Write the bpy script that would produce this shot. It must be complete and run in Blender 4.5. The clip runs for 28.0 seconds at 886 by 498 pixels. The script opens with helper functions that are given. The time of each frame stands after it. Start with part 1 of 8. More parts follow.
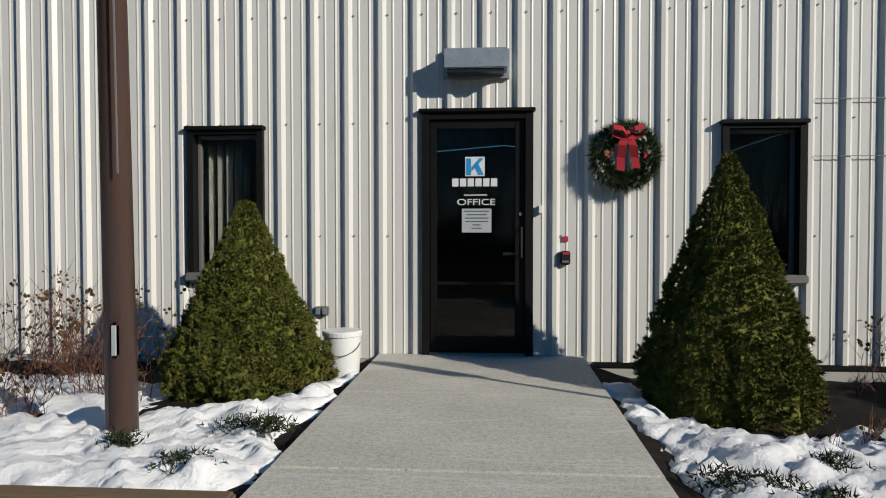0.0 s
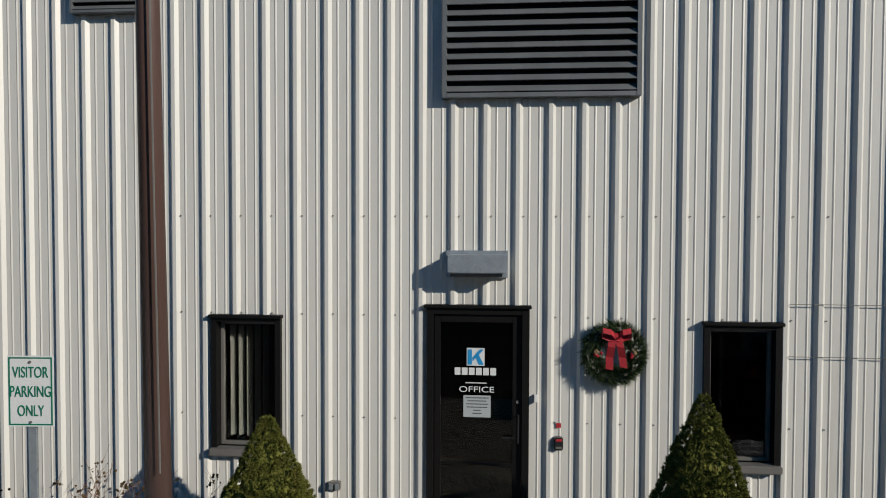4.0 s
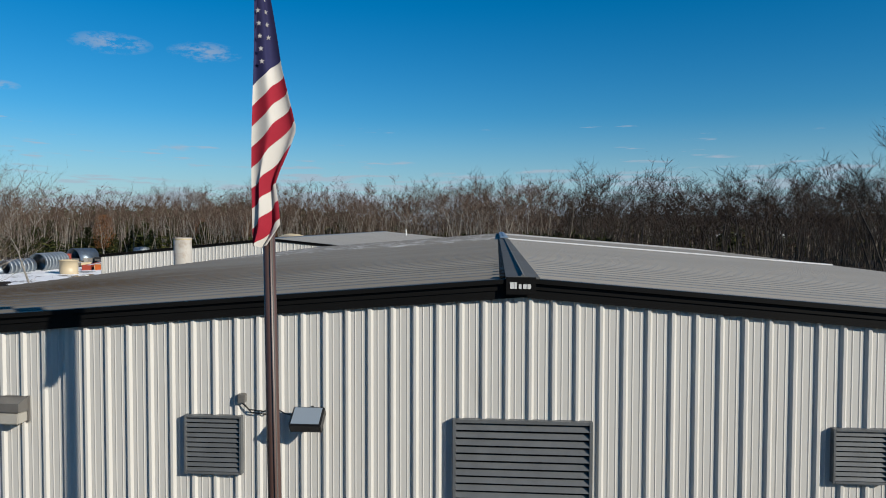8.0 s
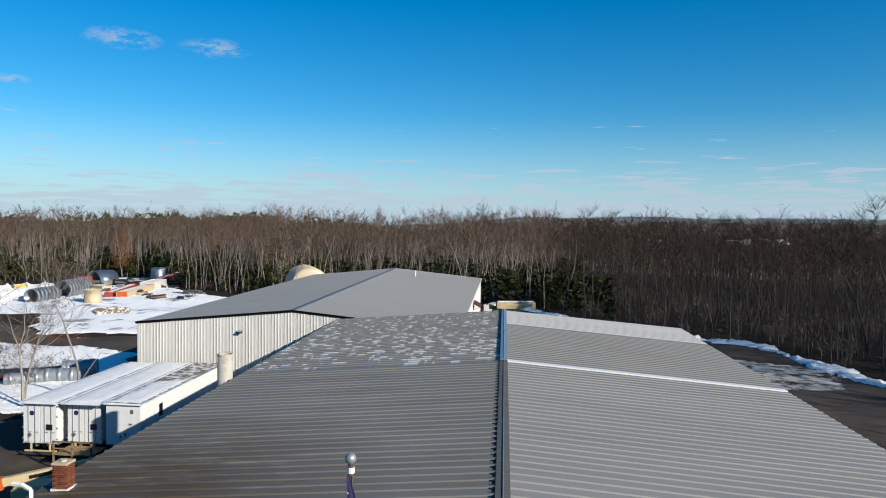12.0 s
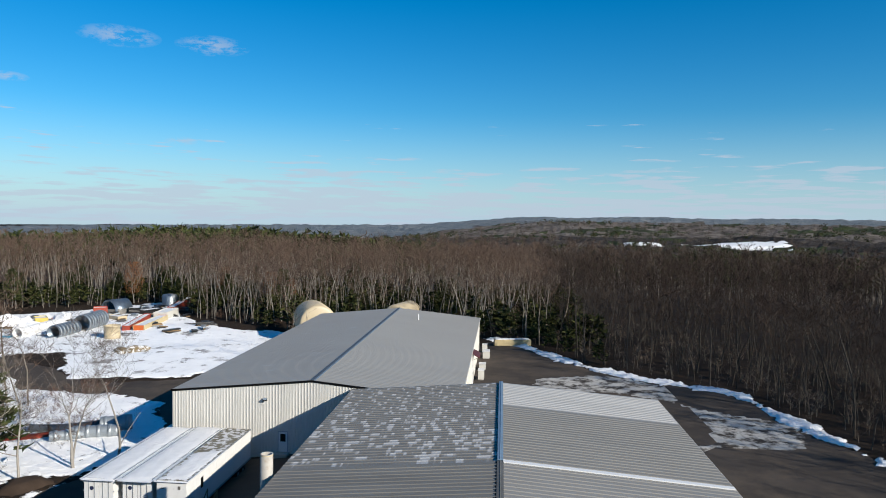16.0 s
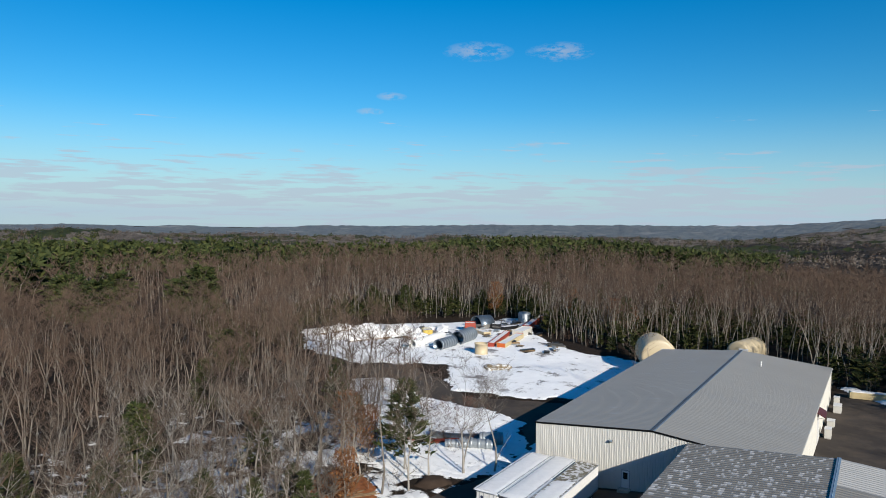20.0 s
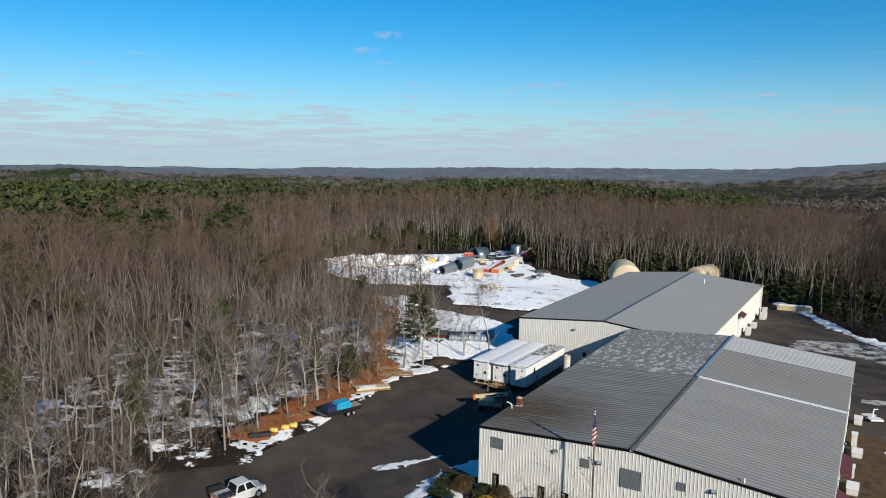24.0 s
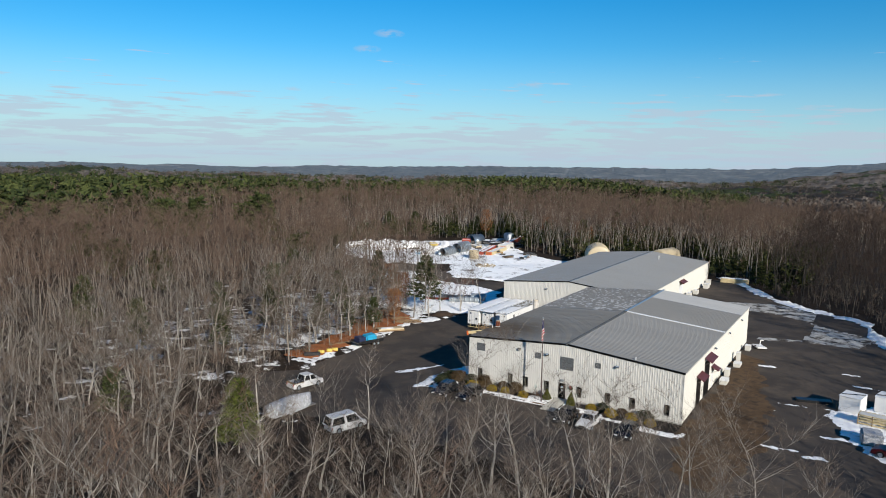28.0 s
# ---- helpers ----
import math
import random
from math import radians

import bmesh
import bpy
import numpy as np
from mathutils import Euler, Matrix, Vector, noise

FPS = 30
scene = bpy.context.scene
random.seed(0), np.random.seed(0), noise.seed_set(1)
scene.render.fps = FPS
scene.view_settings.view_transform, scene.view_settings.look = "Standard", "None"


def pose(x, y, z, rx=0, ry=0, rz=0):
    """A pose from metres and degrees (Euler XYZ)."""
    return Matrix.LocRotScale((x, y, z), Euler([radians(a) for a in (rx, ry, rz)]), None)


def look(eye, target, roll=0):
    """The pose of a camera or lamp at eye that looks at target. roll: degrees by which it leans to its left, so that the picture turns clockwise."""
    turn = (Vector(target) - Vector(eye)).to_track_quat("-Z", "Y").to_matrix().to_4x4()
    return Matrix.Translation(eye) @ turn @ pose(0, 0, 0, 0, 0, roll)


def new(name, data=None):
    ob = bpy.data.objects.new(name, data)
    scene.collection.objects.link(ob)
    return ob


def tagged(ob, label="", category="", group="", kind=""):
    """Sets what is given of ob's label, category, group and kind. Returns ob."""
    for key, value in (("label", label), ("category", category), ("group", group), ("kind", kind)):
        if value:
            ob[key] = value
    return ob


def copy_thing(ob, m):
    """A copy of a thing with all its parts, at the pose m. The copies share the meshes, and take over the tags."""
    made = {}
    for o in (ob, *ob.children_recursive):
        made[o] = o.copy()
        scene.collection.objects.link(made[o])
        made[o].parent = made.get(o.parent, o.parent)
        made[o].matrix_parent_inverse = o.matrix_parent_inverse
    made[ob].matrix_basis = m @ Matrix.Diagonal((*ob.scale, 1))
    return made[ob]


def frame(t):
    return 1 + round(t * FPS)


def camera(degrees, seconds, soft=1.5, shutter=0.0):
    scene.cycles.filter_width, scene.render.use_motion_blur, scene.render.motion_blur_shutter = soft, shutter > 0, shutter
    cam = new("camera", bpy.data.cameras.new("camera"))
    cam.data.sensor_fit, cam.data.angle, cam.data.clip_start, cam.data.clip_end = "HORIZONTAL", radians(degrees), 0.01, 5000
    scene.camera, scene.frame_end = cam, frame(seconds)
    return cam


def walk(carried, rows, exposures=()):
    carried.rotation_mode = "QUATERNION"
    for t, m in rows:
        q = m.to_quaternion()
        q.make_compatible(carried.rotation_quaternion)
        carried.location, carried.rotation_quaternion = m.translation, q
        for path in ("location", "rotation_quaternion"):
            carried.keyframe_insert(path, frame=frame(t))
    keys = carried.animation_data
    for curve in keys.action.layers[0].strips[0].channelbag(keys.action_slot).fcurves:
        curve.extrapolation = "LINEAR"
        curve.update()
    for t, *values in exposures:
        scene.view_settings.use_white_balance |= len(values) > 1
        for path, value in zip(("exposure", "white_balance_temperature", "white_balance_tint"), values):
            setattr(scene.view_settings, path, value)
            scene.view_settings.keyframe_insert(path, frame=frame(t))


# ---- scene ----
cam = camera(64.4, 28.0, soft=1.0)
# seconds, place of the eye in metres, yaw, pitch, roll in degrees
ROWS = [
    (0, -0.029, -0.161, 1.097, 4.50, -1.50, -0.03),
    (0.5, -0.032, -0.159, 1.102, 4.53, -1.48, -0.05),
    (1, -0.031, -0.155, 1.198, 4.54, -1.51, -0.04),
    (1.5, -0.034, -0.160, 1.328, 4.58, -1.52, -0.07),
    (2, -0.034, -0.180, 1.499, 4.67, -1.56, -0.06),
    (2.5, -0.037, -0.226, 1.724, 4.79, -1.67, -0.08),
    (4.5, 0.062, -0.793, 3.430, 5.16, -1.83, 0.24),
    (5, 0.036, -0.961, 3.996, 4.92, -1.82, 0.27),
    (5.5, 0.009, -1.225, 4.558, 4.67, -1.66, 0.28),
    (6, 0.028, -1.517, 5.201, 4.82, -1.70, 0.29),
    (6.5, -0.001, -1.894, 5.948, 4.60, -1.75, 0.32),
    (7, -0.045, -2.322, 6.708, 4.23, -1.59, 0.35),
    (7.5, -0.012, -2.754, 7.585, 4.35, -2.09, 0.23),
    (8, 0.014, -3.221, 8.369, 4.39, -2.00, 0.13),
    (8.5, 0.061, -3.740, 9.144, 4.48, -1.94, 0.17),
    (9, 0.122, -4.305, 9.948, 4.63, -1.95, 0.40),
    (9.5, 0.170, -4.915, 10.807, 4.78, -2.02, 0.57),
    (10, 0.210, -5.525, 11.655, 4.91, -2.08, 0.71),
    (10.5, 0.201, -6.174, 12.583, 5.00, -2.04, 0.78),
    (11, 0.235, -6.829, 13.529, 5.05, -2.01, 0.83),
    (11.5, 0.275, -7.460, 14.446, 5.04, -2.05, 0.85),
    (12, 0.272, -8.203, 15.341, 4.98, -2.14, 0.82),
    (12.5, 0.249, -8.990, 16.356, 4.94, -2.28, 0.77),
    (14.5, 0.201, -12.530, 20.414, 4.86, -2.33, 0.67),
    (15, 0.204, -13.518, 21.489, 4.80, -2.30, 0.75),
    (15.5, 0.202, -14.531, 22.534, 4.79, -2.32, 0.82),
    (16, 0.201, -15.614, 23.679, 4.80, -2.28, 0.88),
    (16.5, 0.138, -16.795, 24.604, 5.94, -2.32, 0.89),
    (17, 0.126, -18.409, 25.658, 13.92, -2.49, 0.65),
    (17.5, 0.274, -19.572, 26.750, 22.92, -2.62, 0.53),
    (18, 0.547, -20.958, 27.849, 29.83, -2.68, 0.44),
    (18.5, 0.995, -22.352, 28.979, 31.92, -2.58, 0.43),
    (19, 1.554, -23.966, 30.078, 32.15, -2.54, 0.58),
    (19.5, 2.421, -25.900, 31.124, 32.14, -2.65, 0.66),
    (20, 3.448, -28.046, 32.128, 32.10, -2.72, 0.77),
    (20.5, 4.687, -30.420, 33.098, 32.09, -2.80, 0.82),
    (21, 6.084, -33.027, 33.472, 32.08, -3.45, 0.91),
    (21.5, 7.619, -35.784, 33.491, 32.08, -4.05, 1.02),
    (22, 9.334, -38.810, 33.428, 32.02, -6.22, 1.12),
    (22.5, 11.076, -42.086, 33.072, 31.90, -7.43, 1.08),
    (24.5, 18.852, -55.633, 32.317, 31.78, -7.39, 1.01),
    (25, 20.863, -59.112, 32.238, 31.74, -7.45, 1.06),
    (25.5, 22.879, -62.561, 32.195, 31.76, -7.46, 1.11),
    (26, 24.954, -66.067, 32.145, 31.77, -7.46, 1.19),
    (26.5, 27.095, -69.593, 32.093, 31.78, -7.47, 1.20),
    (27, 29.326, -73.175, 32.069, 31.83, -7.47, 1.23),
    (27.5, 31.609, -76.777, 32.015, 31.84, -7.44, 1.25),
    (28, 34.035, -80.409, 32.002, 31.79, -7.48, 1.27),
]
EXPOSURES = [(0.0, 0.194), (2.5, 0.154), (4.5, -0.026), (6.5, -0.076), (8.0, 0.224), (9.5, 0.554), (10.5, 0.644), (12.0, 0.574), (16.0, 0.574), (20.0, 0.444), (28.0, 0.534)]
walk(cam, [(t, pose(x, y, z, 90 + pitch, 0, yaw) @ pose(0, 0, 0, 0, 0, roll)) for t, x, y, z, yaw, pitch, roll in ROWS], EXPOSURES)

# ---- light ----
SUN_TO = Vector((3.7, -2.45, 1.95)).normalized()
world = bpy.data.worlds.new("world")
scene.world = world
world.use_nodes = True
wn, wl = world.node_tree.nodes, world.node_tree.links
wn.clear()
sky = wn.new("ShaderNodeTexSky")
sky.sky_type, sky.sun_disc = "NISHITA", False
sky.sun_elevation, sky.sun_rotation = math.asin(SUN_TO.z), math.atan2(SUN_TO.x, SUN_TO.y)
sky.air_density, sky.dust_density, sky.ozone_density = 1.0, 0.2, 3.0
background = wn.new("ShaderNodeBackground")
background.inputs["Strength"].default_value = 0.0655
world_out = wn.new("ShaderNodeOutputWorld")


def wmath(op, a, b=None, c=None):
    k = wn.new("ShaderNodeMath")
    k.operation = op
    for sock, v in zip(k.inputs, (a, b, c)):
        if isinstance(v, (int, float)):
            sock.default_value = v
        elif v is not None:
            wl.new(v, sock)
    return k.outputs[0]


def wmix(fac, a, b, mode="MIX"):
    k = wn.new("ShaderNodeMix")
    k.data_type, k.blend_type = "RGBA", mode
    for sock, v in ((0, fac), (6, a), (7, b)):
        if isinstance(v, (int, float)):
            k.inputs[sock].default_value = v
        elif isinstance(v, tuple):
            k.inputs[sock].default_value = (*v, 1)
        else:
            wl.new(v, k.inputs[sock])
    return k.outputs[2]


# the clear winter sky is cooler and deeper than the model's own, and carries thin clouds low down
tinted = wmix(1.0, sky.outputs[0], (0.815, 1.09, 1.26), "MULTIPLY")
deep = wn.new("ShaderNodeHueSaturation")
deep.inputs["Saturation"].default_value = 1.28
wl.new(tinted, deep.inputs["Color"])
way = wn.new("ShaderNodeTexCoord")
split = wn.new("ShaderNodeSeparateXYZ")
wl.new(way.outputs["Generated"], split.inputs[0])
flat = wn.new("ShaderNodeMapping")
flat.inputs["Scale"].default_value = (8.0, 8.0, 95.0)
wl.new(way.outputs["Generated"], flat.inputs["Vector"])
puff = wn.new("ShaderNodeTexNoise")
puff.inputs["Scale"].default_value, puff.inputs["Detail"].default_value, puff.inputs["Roughness"].default_value = 1.6, 6.0, 0.55
wl.new(flat.outputs[0], puff.inputs["Vector"])
fluff = wn.new("ShaderNodeTexNoise")
fluff.inputs["Scale"].default_value, fluff.inputs["Detail"].default_value, fluff.inputs["Roughness"].default_value = 7.0, 8.0, 0.7
fine = wn.new("ShaderNodeMapping")
fine.inputs["Scale"].default_value = (5.0, 5.0, 13.0)
wl.new(way.outputs["Generated"], fine.inputs["Vector"])
wl.new(fine.outputs[0], fluff.inputs["Vector"])
low = wmath("SUBTRACT", 1.0, wmath("MULTIPLY", wmath("ABSOLUTE", wmath("SUBTRACT", split.outputs["Z"], 0.026)), 12.0))
cover = wmath("MULTIPLY", wmath("ADD", wmath("SUBTRACT", puff.outputs["Fac"], 0.66), wmath("MULTIPLY", wmath("MAXIMUM", low, 0.0), 0.24)), 8.0)
cover = wmath("MINIMUM", wmath("MAXIMUM", cover, 0.0), 0.65)
cover = wmath("MULTIPLY", cover, wmath("GREATER_THAN", low, -0.35))
veil = wmath("MULTIPLY", wmath("POWER", wmath("MAXIMUM", wmath("SUBTRACT", 1.0, wmath("MULTIPLY", wmath("ABSOLUTE", split.outputs["Z"]), 6.5)), 0.0), 1.6), 0.85)
hazy = wmix(veil, deep.outputs[0], (4.7, 6.2, 7.9))
for c, w in (((-0.475, 0.84, 0.222), 0.05), ((-0.378, 0.893, 0.222), 0.048), ((-0.59, 0.80, 0.165), 0.022), ((-0.62, 0.79, 0.145), 0.02), ((-0.425, 0.9, 0.1), 0.022)):
    off = wn.new("ShaderNodeVectorMath")
    off.operation = "SUBTRACT"
    wl.new(way.outputs["Generated"], off.inputs[0])
    off.inputs[1].default_value = Vector(c).normalized()
    sq = wn.new("ShaderNodeMapping")
    sq.inputs["Scale"].default_value = (1.0, 1.0, 3.6)
    wl.new(off.outputs[0], sq.inputs["Vector"])
    ln = wn.new("ShaderNodeVectorMath")
    ln.operation = "LENGTH"
    wl.new(sq.outputs[0], ln.inputs[0])
    near_c = wmath("MAXIMUM", wmath("SUBTRACT", 1.0, wmath("DIVIDE", ln.outputs["Value"], w)), 0.0)
    wisp = wmath("MULTIPLY", wmath("POWER", near_c, 0.7), wmath("MINIMUM", wmath("MAXIMUM", wmath("MULTIPLY", wmath("SUBTRACT", fluff.outputs["Fac"], 0.45), 5.0), 0.0), 0.6))
    hazy = wmix(wisp, hazy, (5.0, 5.7, 6.9))
cloudy = wmix(cover, hazy, (5.15, 5.95, 7.2))
wl.new(cloudy, background.inputs["Color"])
wl.new(background.outputs[0], world_out.inputs["Surface"])
sun_data = bpy.data.lights.new("sun", "SUN")
sun_data.energy, sun_data.angle, sun_data.color = 5.0, radians(0.55), (1.0, 0.935, 0.825)
sun = new("sun", sun_data)
sun.matrix_world = look(SUN_TO * 60, (0, 0, 0))

# ---- materials ----


def node_mat(name, rough=0.7, metal=0.0):
    m = bpy.data.materials.new(name)
    m.use_nodes = True
    n, l = m.node_tree.nodes, m.node_tree.links
    b = n["Principled BSDF"]
    b.inputs["Roughness"].default_value, b.inputs["Metallic"].default_value = rough, metal
    b.inputs["Specular IOR Level"].default_value = 0.5 if rough < 0.7 else 0.12
    return m, n, l, b


def texco(n, l, scale=(1, 1, 1)):
    c, s = n.new("ShaderNodeTexCoord"), n.new("ShaderNodeMapping")
    s.inputs["Scale"].default_value = scale
    l.new(c.outputs["Object"], s.inputs["Vector"])
    return s.outputs["Vector"]


def noise_tex(n, l, vec, scale, detail=4.0, rough=0.55, out="Fac"):
    t = n.new("ShaderNodeTexNoise")
    t.inputs["Scale"].default_value, t.inputs["Detail"].default_value, t.inputs["Roughness"].default_value = scale, detail, rough
    l.new(vec, t.inputs["Vector"])
    return t.outputs[out]


def ramp(n, l, fac, stops):
    r = n.new("ShaderNodeValToRGB")
    e = r.color_ramp.elements
    while len(e) < len(stops):
        e.new(0.5)
    for el, (p, c) in zip(e, stops):
        el.position, el.color = p, (*c, 1) if len(c) == 3 else c
    l.new(fac, r.inputs[0])
    return r.outputs[0]


def mix_col(n, l, fac, a, b, mode="MIX"):
    m = n.new("ShaderNodeMix")
    m.data_type, m.blend_type = "RGBA", mode
    for sock, v in ((0, fac), (6, a), (7, b)):
        if isinstance(v, (int, float)):
            m.inputs[sock].default_value = v
        elif isinstance(v, tuple):
            m.inputs[sock].default_value = (*v, 1)
        else:
            l.new(v, m.inputs[sock])
    return m.outputs[2]


def bump(n, l, b, height, strength=0.3, dist=0.02):
    k = n.new("ShaderNodeBump")
    k.inputs["Strength"].default_value, k.inputs["Distance"].default_value = strength, dist
    l.new(height, k.inputs["Height"])
    l.new(k.outputs[0], b.inputs["Normal"])


def paint(name, col, rough=0.5, metal=0.0, vary=0.12, scale=3.0, fine=60.0, bumpy=0.08, stretch=(1, 1, 1), dirt=None, dirt_at=(0.55, 0.75), by=None):
    """Grain at two scales over one base colour, with stains of a second colour; by: 'object' or 'island' tells pieces apart."""
    m, n, l, b = node_mat(name, rough, metal)
    v = texco(n, l, stretch)
    big, small = noise_tex(n, l, v, scale), noise_tex(n, l, v, fine, 3.0)
    lo, hi = tuple(c * (1 - vary) for c in col), tuple(min(1, c * (1 + vary)) for c in col)
    c = ramp(n, l, big, [(0.3, lo), (0.7, hi)])
    c = mix_col(n, l, 0.35, c, ramp(n, l, small, [(0.25, lo), (0.75, hi)]))
    if dirt:
        c = mix_col(n, l, ramp(n, l, noise_tex(n, l, v, scale * 1.7, 6.0, 0.65), [(dirt_at[0], (0, 0, 0)), (dirt_at[1], (1, 1, 1))]), c, dirt)
    if by:
        src = n.new("ShaderNodeObjectInfo").outputs["Random"] if by == "object" else n.new("ShaderNodeNewGeometry").outputs["Random Per Island"]
        c = mix_col(n, l, 1.0, c, ramp(n, l, src, [(0.0, (0.62, 0.62, 0.62)), (1.0, (1.0, 1.0, 1.0))]), "MULTIPLY")
    l.new(c, b.inputs["Base Color"])
    if bumpy:
        bump(n, l, b, small, bumpy, 0.01)
    return m


M_WALL = paint("wall_sheet_paint", (0.475, 0.464, 0.432), 0.45, vary=0.05, scale=1.2, stretch=(2, 2, 0.3), bumpy=0.02, dirt=(0.36, 0.338, 0.295), dirt_at=(0.6, 0.9))
M_CREAM = paint("cream_sheet_paint", (0.485, 0.472, 0.432), 0.5, vary=0.06, scale=1.0, stretch=(2, 2, 0.3), bumpy=0.02, dirt=(0.40, 0.38, 0.33), dirt_at=(0.6, 0.95))
M_ROOF = paint("roof_sheet", (0.191, 0.18, 0.16), 0.55, vary=0.10, scale=0.35, fine=8.0, stretch=(0.25, 1.2, 1), bumpy=0.03, dirt=(0.158, 0.155, 0.144), dirt_at=(0.5, 0.8))
M_BLACK = paint("black_trim", (0.0058, 0.0056, 0.0054), 0.5, vary=0.15, scale=2.0, bumpy=0.03)
M_BLACK.node_tree.nodes["Principled BSDF"].inputs["Specular IOR Level"].default_value = 0.12
M_BRONZE = paint("bronze_paint", (0.072, 0.04, 0.032), 0.45, vary=0.16, scale=2.5, stretch=(1, 1, 0.25), dirt=(0.108, 0.072, 0.061), dirt_at=(0.62, 0.8))
M_LOUVER = paint("louver_metal", (0.108, 0.115, 0.119), 0.5, 0.2, vary=0.2, scale=4.0, dirt=(0.144, 0.144, 0.144), dirt_at=(0.6, 0.85))
M_GALV = paint("galvanised_metal", (0.259, 0.288, 0.31), 0.45, 0.5, vary=0.2, scale=9.0, dirt=(0.158, 0.137, 0.108), dirt_at=(0.6, 0.8))
M_WHITE = paint("white_paint", (0.60, 0.60, 0.592), 0.45, vary=0.05, scale=1.5, dirt=(0.36, 0.346, 0.317), dirt_at=(0.62, 0.9))
M_RIDGE = paint("ridge_cap_metal", (0.094, 0.097, 0.097), 0.8, 0.0, vary=0.2, scale=1.0)
M_ASPHALT = paint("asphalt", (0.05, 0.042, 0.036), 0.85, vary=0.4, scale=0.12, fine=30.0, bumpy=0.2, dirt=(0.088, 0.07, 0.054), dirt_at=(0.46, 0.72))
M_CONCRETE = paint("concrete", (0.31, 0.299, 0.274), 0.85, vary=0.12, scale=1.2, fine=120.0, bumpy=0.15, dirt=(0.245, 0.234, 0.212), dirt_at=(0.5, 0.8))
M_TWIG = paint("twigs", (0.118, 0.088, 0.069), 0.9, vary=0.3, scale=0.1, fine=2.0, bumpy=0, dirt=(0.14, 0.122, 0.104), dirt_at=(0.45, 0.6), by="island")
M_TWIG_RED = paint("red_maple_twigs", (0.104, 0.071, 0.053), 0.9, vary=0.35, scale=0.05, fine=2.0, bumpy=0, dirt=(0.114, 0.082, 0.062), dirt_at=(0.5, 0.62), by="island")
M_TRUNK = paint("bark", (0.31, 0.287, 0.255), 0.9, vary=0.3, scale=1.5, fine=25.0, stretch=(1, 1, 0.3), bumpy=0.3, by="object")


# ---- helpers for building ----


def part(name, bm, material, parent=None, label="", smooth=False):
    me = bpy.data.meshes.new(name)
    bm.to_mesh(me)
    bm.free()
    return attach(name, me, material, parent, label, smooth)


def attach(name, me, material, parent=None, label="", smooth=False):
    for k in material if isinstance(material, (list, tuple)) else (material,):
        if k is not None and k.name not in [q.name for q in me.materials]:
            me.materials.append(k)
    if smooth:
        me.polygons.foreach_set("use_smooth", [True] * len(me.polygons))
    ob = new(name, me)
    if parent is not None:
        ob.parent = parent
    if label:
        tagged(ob, label)
    return ob


def from_arrays(name, verts, faces, material, parent=None, label="", smooth=False):
    me = bpy.data.meshes.new(name)
    me.from_pydata([tuple(map(float, v)) for v in verts], [], faces)
    return attach(name, me, material, parent, label, smooth)


def thing(name, label, category, group="", kind="", at=(0, 0, 0), turn=0):
    ob = new(name)
    ob.empty_display_size = 0.2
    ob.matrix_world = pose(*at, 0, 0, turn)
    return tagged(ob, label, category, group, kind)


def box(bm, x0, x1, y0, y1, z0, z1, bevel=0.0):
    k = bmesh.ops.create_cube(bm, size=1, matrix=Matrix.LocRotScale(((x0 + x1) / 2, (y0 + y1) / 2, (z0 + z1) / 2), None, (abs(x1 - x0), abs(y1 - y0), abs(z1 - z0))))
    if bevel:
        es = list({e for v in k["verts"] for e in v.link_edges})
        bmesh.ops.bevel(bm, geom=es, offset=bevel, segments=2, affect="EDGES", clamp_overlap=True)
    return bm


def bx(*a, bevel=0.0):
    return box(bmesh.new(), *a, bevel=bevel)


def tube(bm, p0, p1, r0, r1=None, n=8, caps=True):
    p0, p1 = Vector(p0), Vector(p1)
    r1 = r0 if r1 is None else r1
    d = p1 - p0
    q = d.to_track_quat("Z", "Y").to_matrix().to_4x4()
    bmesh.ops.create_cone(bm, cap_ends=caps, segments=n, radius1=r0, radius2=max(r1, 1e-4), depth=d.length, matrix=Matrix.Translation((p0 + p1) / 2) @ q)
    return bm


def tb(*a, **k):
    return tube(bmesh.new(), *a, **k)


def lathe(profile, n=24, bm=None):
    """A turned body round z from (radius, height) pairs."""
    bm = bm or bmesh.new()
    rings = [[bm.verts.new((max(r, 1e-4) * math.cos(2 * math.pi * k / n), max(r, 1e-4) * math.sin(2 * math.pi * k / n), z)) for k in range(n)] for r, z in profile]
    for a, b in zip(rings, rings[1:]):
        for k in range(n):
            bm.faces.new((a[k], a[(k + 1) % n], b[(k + 1) % n], b[k]))
    return bm


def smoothstep(a, b, v):
    t = np.clip((np.asarray(v, float) - a) / (b - a), 0, 1)
    return t * t * (3 - 2 * t)


def wavy(x, y, s, seed=0.0):
    """A cheap smooth noise over the plan, from -1 to 1, of wave length about s."""
    x, y = np.asarray(x, float) / s + seed * 3.7, np.asarray(y, float) / s - seed * 1.9
    a = np.sin(2.1 * x + 1.3 * np.sin(1.7 * y + seed)) + np.sin(2.3 * y + 1.1 * np.sin(1.9 * x + 2 * seed)) + 0.6 * np.sin(4.7 * x + 3.1 * y + seed) + 0.5 * np.sin(5.9 * y - 4.3 * x)
    b = 0.35 * np.sin(9.7 * x + 2.3 * np.sin(7.1 * y)) + 0.35 * np.sin(10.3 * y + 2.1 * np.sin(8.3 * x))
    return (a + b) / 3.2


